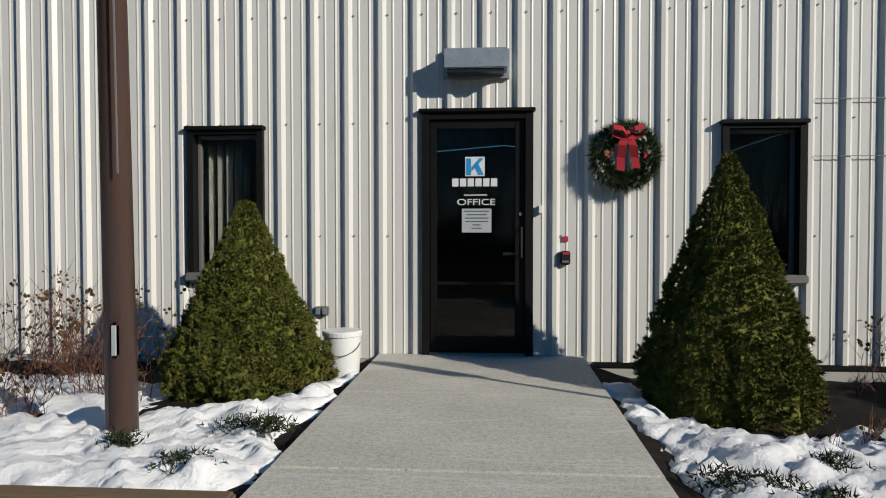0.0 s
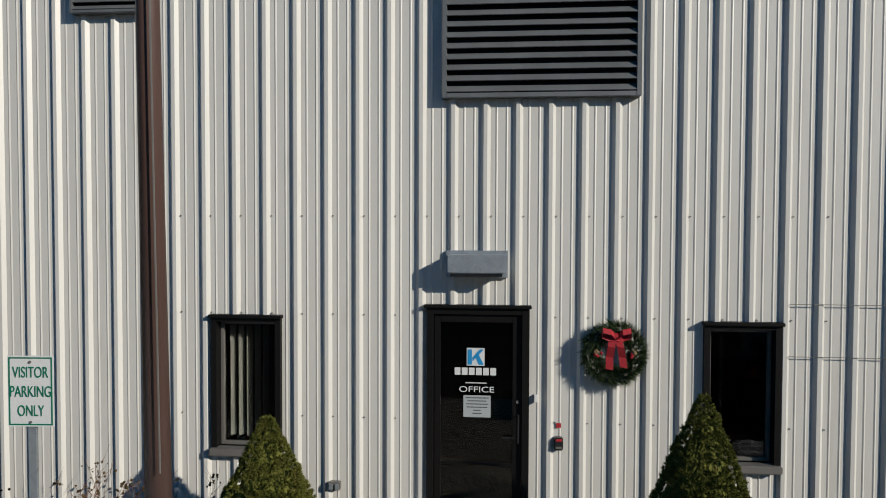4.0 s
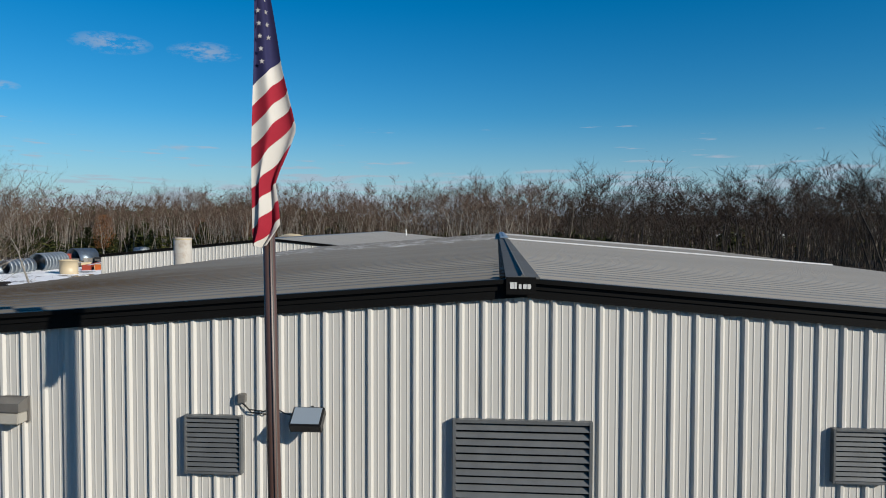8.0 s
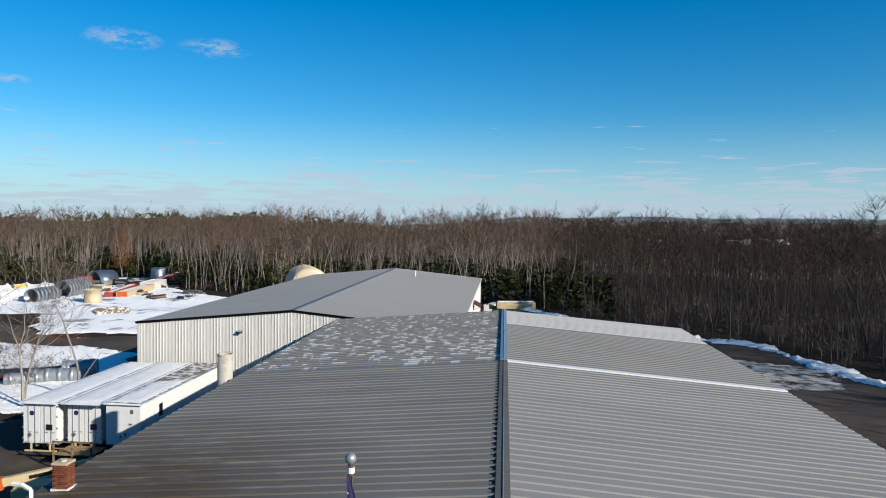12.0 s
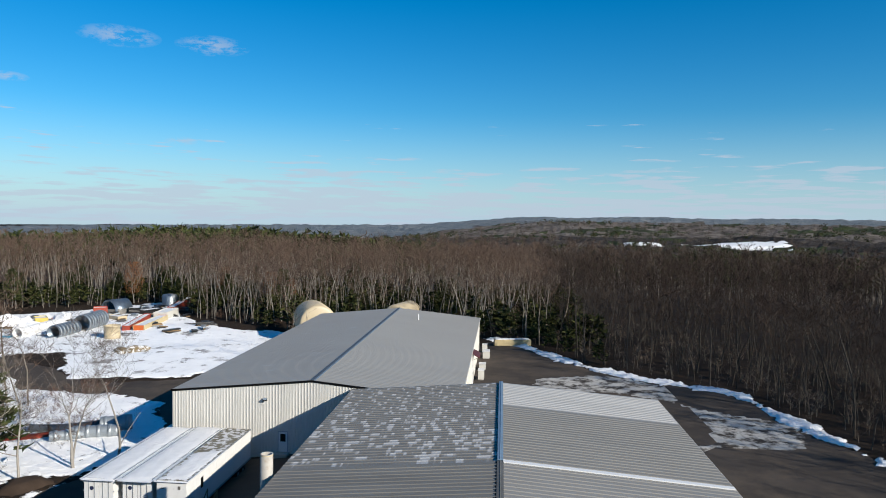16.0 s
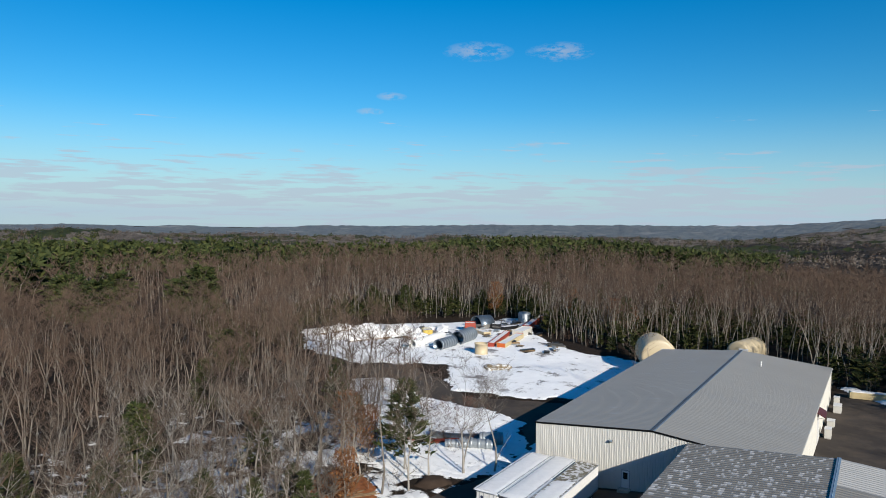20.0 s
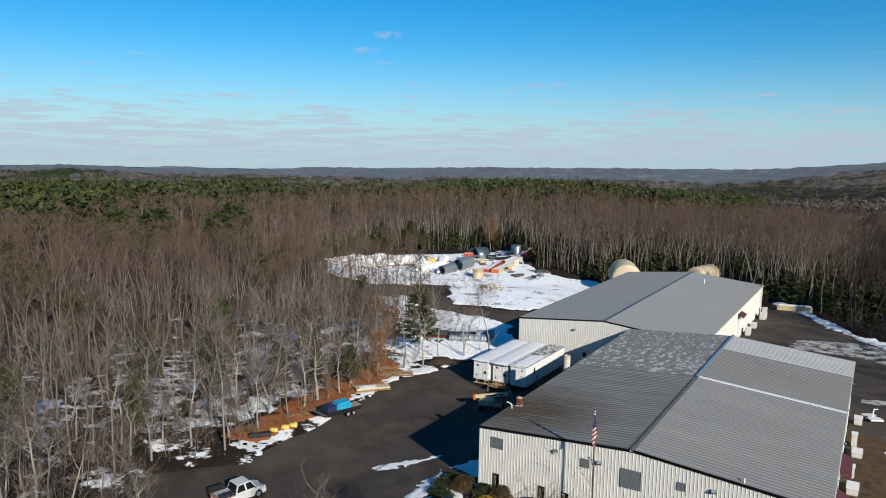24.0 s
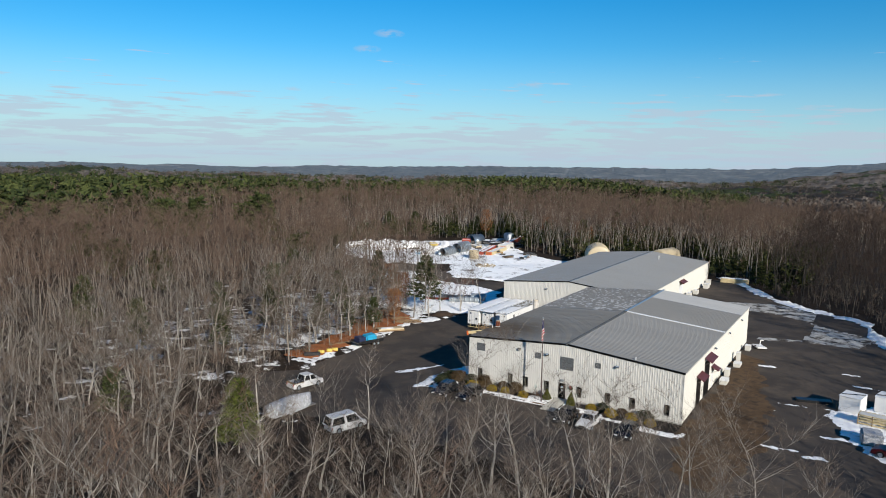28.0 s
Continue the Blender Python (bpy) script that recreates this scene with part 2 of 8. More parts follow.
def sdf(poly, x, y):
    """Distance to the outline of a polygon, positive inside."""
    x, y = np.asarray(x, float), np.asarray(y, float)
    d, inside = np.full(x.shape, 1e9), np.zeros(x.shape, bool)
    for (ax, ay), (bx_, by_) in zip(poly, poly[1:] + poly[:1]):
        ex, ey = bx_ - ax, by_ - ay
        t = np.clip(((x - ax) * ex + (y - ay) * ey) / (ex * ex + ey * ey), 0, 1)
        d = np.minimum(d, np.hypot(x - ax - t * ex, y - ay - t * ey))
        with np.errstate(divide="ignore", invalid="ignore"):
            inside ^= ((ay > y) != (by_ > y)) & (x < (bx_ - ax) * (y - ay) / (by_ - ay if by_ != ay else 1e-9) + ax)
    return np.where(inside, d, -d)


def union(x, y, *polys):
    return np.max([sdf(p, x, y) for p in polys], axis=0)


def grid_sheet(name, xs, ys, height, material, keep=None, smooth=True):
    """A sheet over the plan at the lines xs and ys, at height(x, y)."""
    gx, gy = np.meshgrid(xs, ys)
    gz = height(gx, gy)
    nx = len(xs)
    v = np.stack([gx, gy, gz], -1).reshape(-1, 3)
    i, j = np.meshgrid(np.arange(nx - 1), np.arange(len(ys) - 1))
    a = (j * nx + i).ravel()
    f = np.stack([a, a + 1, a + 1 + nx, a + nx], -1)
    if keep is not None:
        f = f[keep(v[f].mean(1)[:, 0], v[f].mean(1)[:, 1])]
        used, back = np.unique(f, return_inverse=True)
        v, f = v[used], back.reshape(-1, 4)
    return from_arrays(name, v, f.tolist(), material, smooth=smooth)


# ---- the plan ----
WALL_Y = 6.05
B1 = dict(x0=-14.6, x1=15.55, y0=6.05, y1=54.3, xr=0.35, eave=6.47, ridge=7.65)
B2 = dict(x0=-33.8, x1=-3.75, y0=54.55, y1=115.6, xr=-18.95, eave=5.69, ridge=7.15)
LOT = [(-19, -1.5), (-16.5, 1.0), (-8, 2.2), (16.5, 0.8), (18.5, 5), (15.4, 6.5), (15.4, 54), (-3.9, 54.4), (-3.9, 118), (-2, 124), (4, 119), (11, 106), (15, 99), (24, 92), (33, 85), (35.5, 72), (38, 60), (44, 50), (52, 30), (50, 5), (40, -14), (10, -17), (-20, -16), (-40, -16), (-47, -8), (-41, 0.5), (-41.3, 6.2), (-41.5, 10), (-42.5, 16), (-43.1, 25), (-44.9, 33.5), (-42.1, 41.5), (-38, 56), (-41, 66), (-46, 76), (-60, 75.5), (-72, 79), (-92, 90), (-90, 101), (-73, 93), (-62, 84), (-48, 88), (-35, 92), (-33.7, 88), (-33.7, 54.4), (-14.5, 54.2), (-14.5, 6), (-15.5, 6.0), (-20.5, 8.5)]


def ground_z(x, y):
    """The lie of the land: level round the door, lower to the west, a valley and hills far off."""
    x, y = np.asarray(x, float), np.asarray(y, float)
    west = -1.7 * smoothstep(-14.5, -33, x) * (1 - 0.45 * smoothstep(60, 110, y))
    r = np.hypot(x + 30, y - 60)
    az = np.arctan2(x, y)
    east = smoothstep(-0.4, 0.0, az)
    far = -24 * ((1 - east) * smoothstep(250, 800, r) + east * smoothstep(140, 520, r)) + 10 * wavy(x, y, 260, 1.0) * smoothstep(200, 600, r)
    hills = 9 * smoothstep(900, 3000, r) * wavy(x, y, 900, 2.0) - 46 * smoothstep(700, 3600, r) + 74 * smoothstep(1000, 2600, r) * smoothstep(-0.2, 0.12, az) * smoothstep(3.1, 2.0, az) + 16 * smoothstep(1000, 2200, r) * smoothstep(-0.93, -1.05, az) + smoothstep(2300, 3500, r) * (44 * smoothstep(-0.95, -0.25, az) - 10 * smoothstep(0.02, 0.12, az) - 6 * smoothstep(-0.9, -1.0, az))
    roll = 0.5 * wavy(x, y, 38, 4.0) * smoothstep(4, 30, -union(x, y, LOT))
    return west + far + hills + roll - 0.1


def axis(lo, mid0, mid1, hi, step, grow=1.12):
    a = list(np.arange(mid0, mid1 + 1e-6, step))
    s = step
    while a[-1] < hi:
        s *= grow
        a.append(a[-1] + s)
    s = step
    while a[0] > lo:
        s *= grow
        a.insert(0, a[0] - s)
    return np.array(a)


def bed_sdf(x, y):
    return sdf([(-16.2, 1.4), (-8, 2.6), (-1.1, 2.72), (0.7, 2.72), (8, 2.2), (16.2, 1.3), (17, 6.2), (-15, 6.3)], x, y)


def floor_h(x, y):
    d = union(x, y, LOT) + 0.8 * wavy(x, y, 5, 3.0)
    return ground_z(x, y) + np.where(bed_sdf(x, y) > -0.3, -0.4, np.clip(-d * 0.25, -0.35, 0.12))


def forest_floor():
    """Dark leaf litter; between the trees west of the lot old snow lies in broken patches."""
    m, n, l, b = node_mat("forest_floor", 0.95)
    v = texco(n, l)
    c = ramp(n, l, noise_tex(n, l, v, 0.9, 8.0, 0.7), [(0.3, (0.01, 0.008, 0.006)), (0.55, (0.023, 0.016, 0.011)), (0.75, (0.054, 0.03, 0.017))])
    off = n.new("ShaderNodeMapping")
    off.inputs["Location"].default_value, off.inputs["Scale"].default_value = (1.35, -0.42, 0), (0.0225, 0.0155, 0)
    l.new(v, off.inputs["Vector"])
    far = n.new("ShaderNodeVectorMath")
    far.operation = "LENGTH"
    l.new(off.outputs[0], far.inputs[0])
    lack = n.new("ShaderNodeMath")
    lack.operation, lack.inputs[1].default_value, lack.inputs[2].default_value = "MULTIPLY_ADD", -0.22, 0.15
    l.new(far.outputs["Value"], lack.inputs[0])
    k = n.new("ShaderNodeMath")
    k.operation = "ADD"
    l.new(lack.outputs[0], k.inputs[0])
    l.new(noise_tex(n, l, v, 0.23, 9.0, 0.68), k.inputs[1])
    patch = ramp(n, l, k.outputs[0], [(0.565, (0, 0, 0)), (0.61, (0.95, 0.95, 0.95))])
    l.new(mix_col(n, l, patch, c, (0.82, 0.82, 0.81)), b.inputs["Base Color"])
    bump(n, l, b, noise_tex(n, l, v, 5.0, 6.0), 0.6, 0.1)
    return m


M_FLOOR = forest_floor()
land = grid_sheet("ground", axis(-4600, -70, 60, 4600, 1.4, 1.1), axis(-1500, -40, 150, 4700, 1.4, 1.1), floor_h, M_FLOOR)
tagged(land, "dark leaf-strewn woodland ground", "ground", kind="structure")
asphalt = grid_sheet("road", np.arange(-96, 56, 1.0), np.arange(-24, 128, 1.0), lambda x, y: ground_z(x, y) - 0.5 * (bed_sdf(x, y) > 0.2), M_ASPHALT, keep=lambda x, y: union(x, y, LOT) > -4)
tagged(asphalt, "wet dark asphalt yard and drive round the buildings", "asphalt yard", kind="structure")

# ---- buildings ----
RIB = 0.305
RIB_AT = -0.457


def rib_profile(a, b, at=RIB_AT, rise=0.034, extra=()):
    """Stations across a ribbed sheet from a to b: (place, how far proud)."""
    pts = {round(a, 4), round(b, 4), *[round(e, 4) for e in extra if a < e < b]}
    k = math.floor((a - at) / RIB) - 1
    while at + k * RIB < b + RIB:
        c = at + k * RIB
        for o in (-0.048, -0.018, 0.018, 0.048, 0.092, 0.105, 0.118, 0.187, 0.2, 0.213):
            if a < c + o < b:
                pts.add(round(c + o, 4))
        k += 1

    def proud(s):
        u = (s - at + RIB / 2) % RIB - RIB / 2
        major = rise * np.clip((0.048 - abs(u)) / 0.03, 0, 1)
        minor = max(0.006 * max(0, 1 - abs(abs(u) - 0.105) / 0.013), 0)
        return major + minor
    return [(s, proud(s)) for s in sorted(pts)]


def wall_panel(name, a, b, base, top, holes, material, parent, place, at=RIB_AT):
    """One ribbed sheet between a and b; holes are (a0, a1, z0, z1); place(s, proud, z) gives the point."""
    st = rib_profile(a, b, at, extra=[e for h in holes for e in h[:2]])
    verts, faces = [], []
    for (s0, p0), (s1, p1) in zip(st, st[1:]):
        mid = (s0 + s1) / 2
        cuts = sorted([(h[2], h[3]) for h in holes if h[0] < mid < h[1]])
        z = [base]
        for c0, c1 in cuts:
            z += [c0, c1]
        z.append(None)
        for k in range(0, len(z), 2):
            z0, z1 = z[k], z[k + 1]
            t0, t1 = (top(s0), top(s1)) if z1 is None else (z1, z1)
            n = len(verts)
            verts += [place(s0, p0, z0), place(s1, p1, z0), place(s1, p1, t1), place(s0, p0, t0)]
            faces.append((n, n + 1, n + 2, n + 3))
    return from_arrays(name, verts, faces, material, parent)


def building(name, label, B, base0, front_holes, right_holes, material_front, material_right):
    """A gabled steel hall: ribbed wall sheets, two roof slopes, trims. Returns the thing."""
    hall = thing(name, label, "industrial building")
    x0, x1, y0, y1, xr, eave, ridge = (B[k] for k in ("x0", "x1", "y0", "y1", "xr", "eave", "ridge"))

    def top(s):
        return ridge - (ridge - eave) * abs(s - xr) / (x1 - xr if s > xr else xr - x0) - 0.16
    w = 3 * RIB
    edges = [x0] + [s for s in np.arange(RIB_AT + RIB / 2 - w * 40, x1, w) if x0 + 0.3 < s < x1 - 0.3] + [x1]
    for a, b in zip(edges, edges[1:]):
        hs = [h for h in front_holes if h[1] > a and h[0] < b]
        wall_panel("wall_panel", a, b, base0, top, hs, material_front, hall, lambda s, p, z: (s, y0 - p, z))
    ww = 6 * RIB
    edges = [y0] + list(np.arange(y0 + ww, y1 - 0.5, ww)) + [y1]
    for a, b in zip(edges, edges[1:]):
        hs = [h for h in right_holes if h[1] > a and h[0] < b]
        wall_panel("side_panel", a, b, base0, lambda s: eave - 0.1, hs, material_right, hall, lambda s, p, z: (x1 + p, s, z))
    part("back_wall", bx(x0, x1, y1 - 0.2, y1, base0 - 1.5, eave - 0.2), material_right, hall)
    gable = bmesh.new()
    corners = [(x0 + 0.1, eave - 0.2), (x1 - 0.1, eave - 0.2), (x1 - 0.1, eave - 0.06), (xr, ridge - 0.08), (x0 + 0.1, eave - 0.06)]
    ends = [[gable.verts.new((x, y, z)) for x, z in corners] for y in (y1 - 0.18, y1 - 0.02)]
    for k in range(5):
        gable.faces.new((ends[0][k], ends[0][(k + 1) % 5], ends[1][(k + 1) % 5], ends[1][k]))
    gable.faces.new(ends[0]), gable.faces.new(ends[1][::-1])
    part("back_gable", gable, material_right, hall)
    part("left_wall", bx(x0, x0 + 0.2, y0 + 0.05, y1 - 0.2, base0 - 1.5, eave - 0.2), material_right, hall)
    # inner lining closes the hall behind the thin sheets
    lining = bmesh.new()
    spans = [x0 + 0.2] + sorted({e for h in front_holes for e in (h[0] - 0.02, h[1] + 0.02)}) + [x1 - 0.05]
    for a, b in zip(spans, spans[1:]):
        hs = [h for h in front_holes if h[0] < (a + b) / 2 < h[1]]
        zs = [base0] + [z for h in sorted(hs, key=lambda h: h[2]) for z in (h[2], h[3])] + [eave - 0.2]
        for k in range(0, len(zs), 2):
            box(lining, a, b, y0 + 0.02, y0 + 0.2, zs[k], zs[k + 1])
    part("wall_lining", lining, M_BLACK, hall)
    return hall


def roof_slope(hall, B, side, y0, y1, material, name="roof_slope", label="", rise=0.038):
    """Ribbed roof sheets of one slope between y0 and y1 (ribs run down the slope)."""
    xr, eave, ridge = B["xr"], B["eave"], B["ridge"]
    xe = B["x1"] + 0.12 if side > 0 else B["x0"] - 0.12
    fall = (ridge - eave) / abs((B["x1"] if side > 0 else B["x0"]) - xr)
    pitch, st = 0.61, {round(y0, 3): 0.0, round(y1, 3): 0.0}
    for k in range(math.ceil((y0 + 0.2) / pitch), math.floor((y1 - 0.2) / pitch) + 1):
        for o, p in ((-0.12, 0.0), (-0.075, rise), (0.075, rise), (0.12, 0.0)):
            st[round(k * pitch + o, 3)] = p
    st = sorted(st.items())
    cuts = 4
    verts, faces = [], []
    for s, p in st:
        for c in range(cuts + 1):
            x = xr + (xe - xr) * c / cuts
            verts.append((x, s, ridge - fall * abs(x - xr) + p))
    for k in range(len(st) - 1):
        for c in range(cuts):
            a = k * (cuts + 1) + c
            f = (a, a + 1, a + cuts + 2, a + cuts + 1)
            faces.append(f if side > 0 else f[::-1])
    return from_arrays(name, verts, faces, material, hall, label)


WINDOWS = [(-13.07, -12.45), (-8.28, -7.64), (-5.93, -5.28), (-2.81, -2.15), (1.89, 2.54), (5.78, 6.42), (9.03, 9.68), (13.42, 14.02)]
WZ = (0.72, 2.0)
DOOR = (-0.69, 0.26, 0.0, 2.13)
B1_HOLES = [(a, b, *WZ) for a, b in WINDOWS] + [DOOR]
office = building("factory_hall", "pale grey ribbed steel hall with low gable roof", B1, -0.05, B1_HOLES, [], M_WALL, M_CREAM)
rear = building("rear_hall", "pale grey ribbed steel hall with low grey roof", B2, -2.4, [], [], M_WALL, M_CREAM)
pole = thing("flagpole", "tall brown tapered flagpole in the front bed", "flagpole", at=(-2.07, 3.5, 0))
part("pole_shaft", tb((0, 0, -0.1), (-0.25, 0.195, 11.13), 0.085, 0.05, n=20), M_BRONZE, pole, smooth=True)

# ---- more materials ----
def glass_mat(name, tint=(0.75, 0.8, 0.8)):
    m, n, l, b = node_mat(name, 0.02)
    b.inputs["Base Color"].default_value = (*tint, 1)
    b.inputs["Transmission Weight"].default_value, b.inputs["IOR"].default_value = 1.0, 1.33
    return m


M_GLASS = glass_mat("tinted_window_glass", (0.32, 0.34, 0.34))
M_RED = paint("red_fabric", (0.302, 0.0086, 0.0144), 0.6, vary=0.2, scale=8.0)
M_FLAG_W = paint("flag_white", (0.475, 0.454, 0.418), 0.8, vary=0.06, scale=4.0, fine=200.0)
M_FLAG_R = paint("flag_red", (0.259, 0.0158, 0.029), 0.8, vary=0.12, scale=4.0, fine=200.0)
M_FLAG_B = paint("flag_navy", (0.022, 0.022, 0.065), 0.8, vary=0.15, scale=4.0, fine=200.0)
M_SASH = paint("grey_aluminium", (0.144, 0.137, 0.126), 0.45, 0.3, vary=0.12)
M_BLIND = paint("pale_blind", (0.324, 0.31, 0.274), 0.7, vary=0.08)
M_PAPER = paint("paper", (0.302, 0.324, 0.331), 0.8, vary=0.05)
M_INK = paint("ink_grey", (0.086, 0.094, 0.101), 0.8, vary=0.05)
M_SIGNWHITE = paint("sign_white", (0.518, 0.526, 0.518), 0.5, vary=0.04)
M_SIGNBLUE = paint("sign_blue", (0.0072, 0.194, 0.418), 0.5, vary=0.05)
M_SIGNGREEN = paint("sign_green", (0, 0.115, 0.065), 0.5, vary=0.05)
M_BLACKBOX = paint("black_plastic", (0.0108, 0.0108, 0.0115), 0.35, vary=0.1)
M_MULCH = paint("dark_mulch", (0.0115, 0.0094, 0.0079), 0.95, vary=0.5, scale=9.0, fine=70.0, bumpy=0.8)
M_TIMBER = paint("weathered_timber", (0.144, 0.101, 0.061), 0.85, vary=0.3, scale=3.0, stretch=(0.4, 6, 6), fine=40.0, bumpy=0.4)
M_PLASTIC_W = paint("white_plastic", (0.54, 0.54, 0.526), 0.4, vary=0.03)


def snow_mat():
    m, n, l, b = node_mat("old_snow", 0.55)
    v = texco(n, l)
    c = ramp(n, l, noise_tex(n, l, v, 1.3, 6.0, 0.6), [(0.3, (0.66, 0.662, 0.66)), (0.75, (0.76, 0.755, 0.745))])
    dirt = ramp(n, l, noise_tex(n, l, v, 2.3, 8.0, 0.72), [(0.66, (0, 0, 0)), (0.8, (0.55, 0.55, 0.55))])
    l.new(mix_col(n, l, dirt, c, (0.216, 0.194, 0.166)), b.inputs["Base Color"])
    b.inputs["Subsurface Weight"].default_value = 0.0
    bump(n, l, b, noise_tex(n, l, v, 22.0, 8.0, 0.72), 0.6, 0.05)
    return m


M_SNOW = snow_mat()


def walk_mat():
    """Broomed concrete with fine aggregate showing and faint damp stains."""
    m, n, l, b = node_mat("walk_concrete", 0.85)
    v = texco(n, l)
    c = ramp(n, l, noise_tex(n, l, v, 1.4, 6.0, 0.65), [(0.3, (0.38, 0.362, 0.315)), (0.7, (0.47, 0.45, 0.395))])
    grit = ramp(n, l, noise_tex(n, l, v, 95.0, 3.0, 0.7), [(0.38, (0.68, 0.68, 0.68)), (0.52, (1, 1, 1)), (0.68, (1.0, 1.0, 1.0))])
    c = mix_col(n, l, 0.85, c, grit, "MULTIPLY")
    c = mix_col(n, l, 0.8, c, ramp(n, l, noise_tex(n, l, v, 34.0, 5.0, 0.7), [(0.4, (0.84, 0.84, 0.84)), (0.56, (1.12, 1.12, 1.12))]), "MULTIPLY")
    spots = ramp(n, l, noise_tex(n, l, v, 21.0, 4.0, 0.6), [(0.66, (0, 0, 0)), (0.72, (0.6, 0.6, 0.6))])
    c = mix_col(n, l, spots, c, (0.144, 0.133, 0.115))
    scuff = noise_tex(n, l, texco(n, l, (0.35, 3.2, 1)), 1.7, 5.0, 0.55)
    c = mix_col(n, l, ramp(n, l, scuff, [(0.57, (0, 0, 0)), (0.6, (0.35, 0.35, 0.35)), (0.63, (0, 0, 0))]), c, (0.56, 0.55, 0.5))
    l.new(c, b.inputs["Base Color"])
    bump(n, l, b, noise_tex(n, l, v, 120.0, 4.0, 0.7), 0.5, 0.004)
    return m


M_WALK = walk_mat()


def yard_snow_mat():
    """Trampled yard snow: bare brown patches, tracks and grit."""
    m, n, l, b = node_mat("trampled_snow", 0.6)
    v = texco(n, l)
    c = ramp(n, l, noise_tex(n, l, v, 0.5, 6.0, 0.6), [(0.3, (0.82, 0.82, 0.815)), (0.75, (0.92, 0.915, 0.9))])
    patch = ramp(n, l, noise_tex(n, l, v, 0.16, 9.0, 0.72), [(0.56, (0, 0, 0)), (0.62, (0.85, 0.85, 0.85))])
    c = mix_col(n, l, patch, c, (0.094, 0.068, 0.05))
    track = ramp(n, l, noise_tex(n, l, texco(n, l, (0.648, 0.086, 0.72)), 1.2, 7.0, 0.7), [(0.62, (0, 0, 0)), (0.7, (0.5, 0.5, 0.5))])
    c = mix_col(n, l, track, c, (0.216, 0.194, 0.173))
    l.new(c, b.inputs["Base Color"])
    bump(n, l, b, noise_tex(n, l, v, 2.0, 8.0, 0.7), 0.6, 0.25)
    return m


M_SNOW_YARD = yard_snow_mat()


def needle_mat(name, a, b_, c):
    m, n, l, b = node_mat(name, 0.75)
    r = n.new("ShaderNodeNewGeometry").outputs["Random Per Island"]
    v = texco(n, l)
    col = ramp(n, l, r, [(0.0, a), (0.55, b_), (1.0, c)])
    patch = ramp(n, l, noise_tex(n, l, v, 2.4, 3.0), [(0.58, (0, 0, 0)), (0.72, (0.7, 0.7, 0.7))])
    l.new(mix_col(n, l, patch, col, tuple(0.5 * x + 0.5 * y for x, y in zip(c, (0.13, 0.065, 0.03)))), b.inputs["Base Color"])
    return m


M_WREATH = needle_mat("wreath_needles", (0.014, 0.026, 0.012), (0.032, 0.052, 0.02), (0.06, 0.08, 0.03))
M_GOLD = needle_mat("golden_cypress", (0.115, 0.079, 0.0108), (0.216, 0.151, 0.0144), (0.302, 0.216, 0.022))
M_BROWNBUSH = needle_mat("russet_shrub", (0.029, 0.018, 0.0101), (0.054, 0.036, 0.0158), (0.086, 0.054, 0.022))
M_DARKBUSH = needle_mat("dark_juniper", (0.0086, 0.013, 0.0072), (0.022, 0.029, 0.013), (0.043, 0.05, 0.022))
M_ROSE = paint("reddish_stems", (0.115, 0.054, 0.036), 0.8, vary=0.25, bumpy=0, by="island")
M_PINE = needle_mat("pine_needles", (0.014, 0.022, 0.008), (0.031, 0.042, 0.0135), (0.06, 0.07, 0.021))
M_GREENSPRUCE = needle_mat("green_spruce_needles", (0.024, 0.034, 0.008), (0.052, 0.066, 0.014), (0.098, 0.112, 0.024))
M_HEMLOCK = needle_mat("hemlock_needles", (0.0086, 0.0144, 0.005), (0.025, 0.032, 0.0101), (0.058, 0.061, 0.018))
M_OAKLEAF = needle_mat("dry_oak_leaves", (0.094, 0.036, 0.0144), (0.158, 0.065, 0.025), (0.23, 0.108, 0.043))


def lettering(name, text, size, m, material, parent, label=""):
    """Flat raised lettering in the built-in font, standing upright, facing -y."""
    cu = bpy.data.curves.new(name, "FONT")
    cu.body, cu.size, cu.align_x, cu.align_y, cu.extrude = text, size, "CENTER", "CENTER", 0.002
    tmp = bpy.data.objects.new(name, cu)
    me = bpy.data.meshes.new_from_object(tmp)
    bpy.data.objects.remove(tmp)
    me.transform(m @ pose(0, 0, 0, 90, 0, 0))
    return attach(name, me, material, parent, label)


# ---- roof details ----


def roof_frost():
    m, n, l, b = node_mat("roof_sheet_frosted", 0.6)
    c = n.new("ShaderNodeTexCoord")
    s, q = n.new("ShaderNodeSeparateXYZ"), n.new("ShaderNodeCombineXYZ")
    l.new(c.outputs["Object"], s.inputs[0])
    step = n.new("ShaderNodeMath")
    step.operation, step.inputs[1].default_value = "SNAP", 0.61
    l.new(s.outputs["Y"], step.inputs[0])
    l.new(s.outputs["X"], q.inputs["X"])
    big = n.new("ShaderNodeMath")
    big.operation, big.inputs[1].default_value = "MULTIPLY", 7.3
    l.new(step.outputs[0], big.inputs[0])
    l.new(big.outputs[0], q.inputs["Y"])
    f = noise_tex(n, l, q.outputs[0], 1.35, 2.0, 0.5)
    f = ramp(n, l, f, [(0.55, (0, 0, 0)), (0.6, (0.8, 0.8, 0.8))])
    grain = noise_tex(n, l, c.outputs["Object"], 0.6, 4.0)
    base = ramp(n, l, grain, [(0.3, (0.137, 0.128, 0.114)), (0.7, (0.18, 0.17, 0.151))])
    l.new(mix_col(n, l, f, base, (0.403, 0.4, 0.396)), b.inputs["Base Color"])
    return m


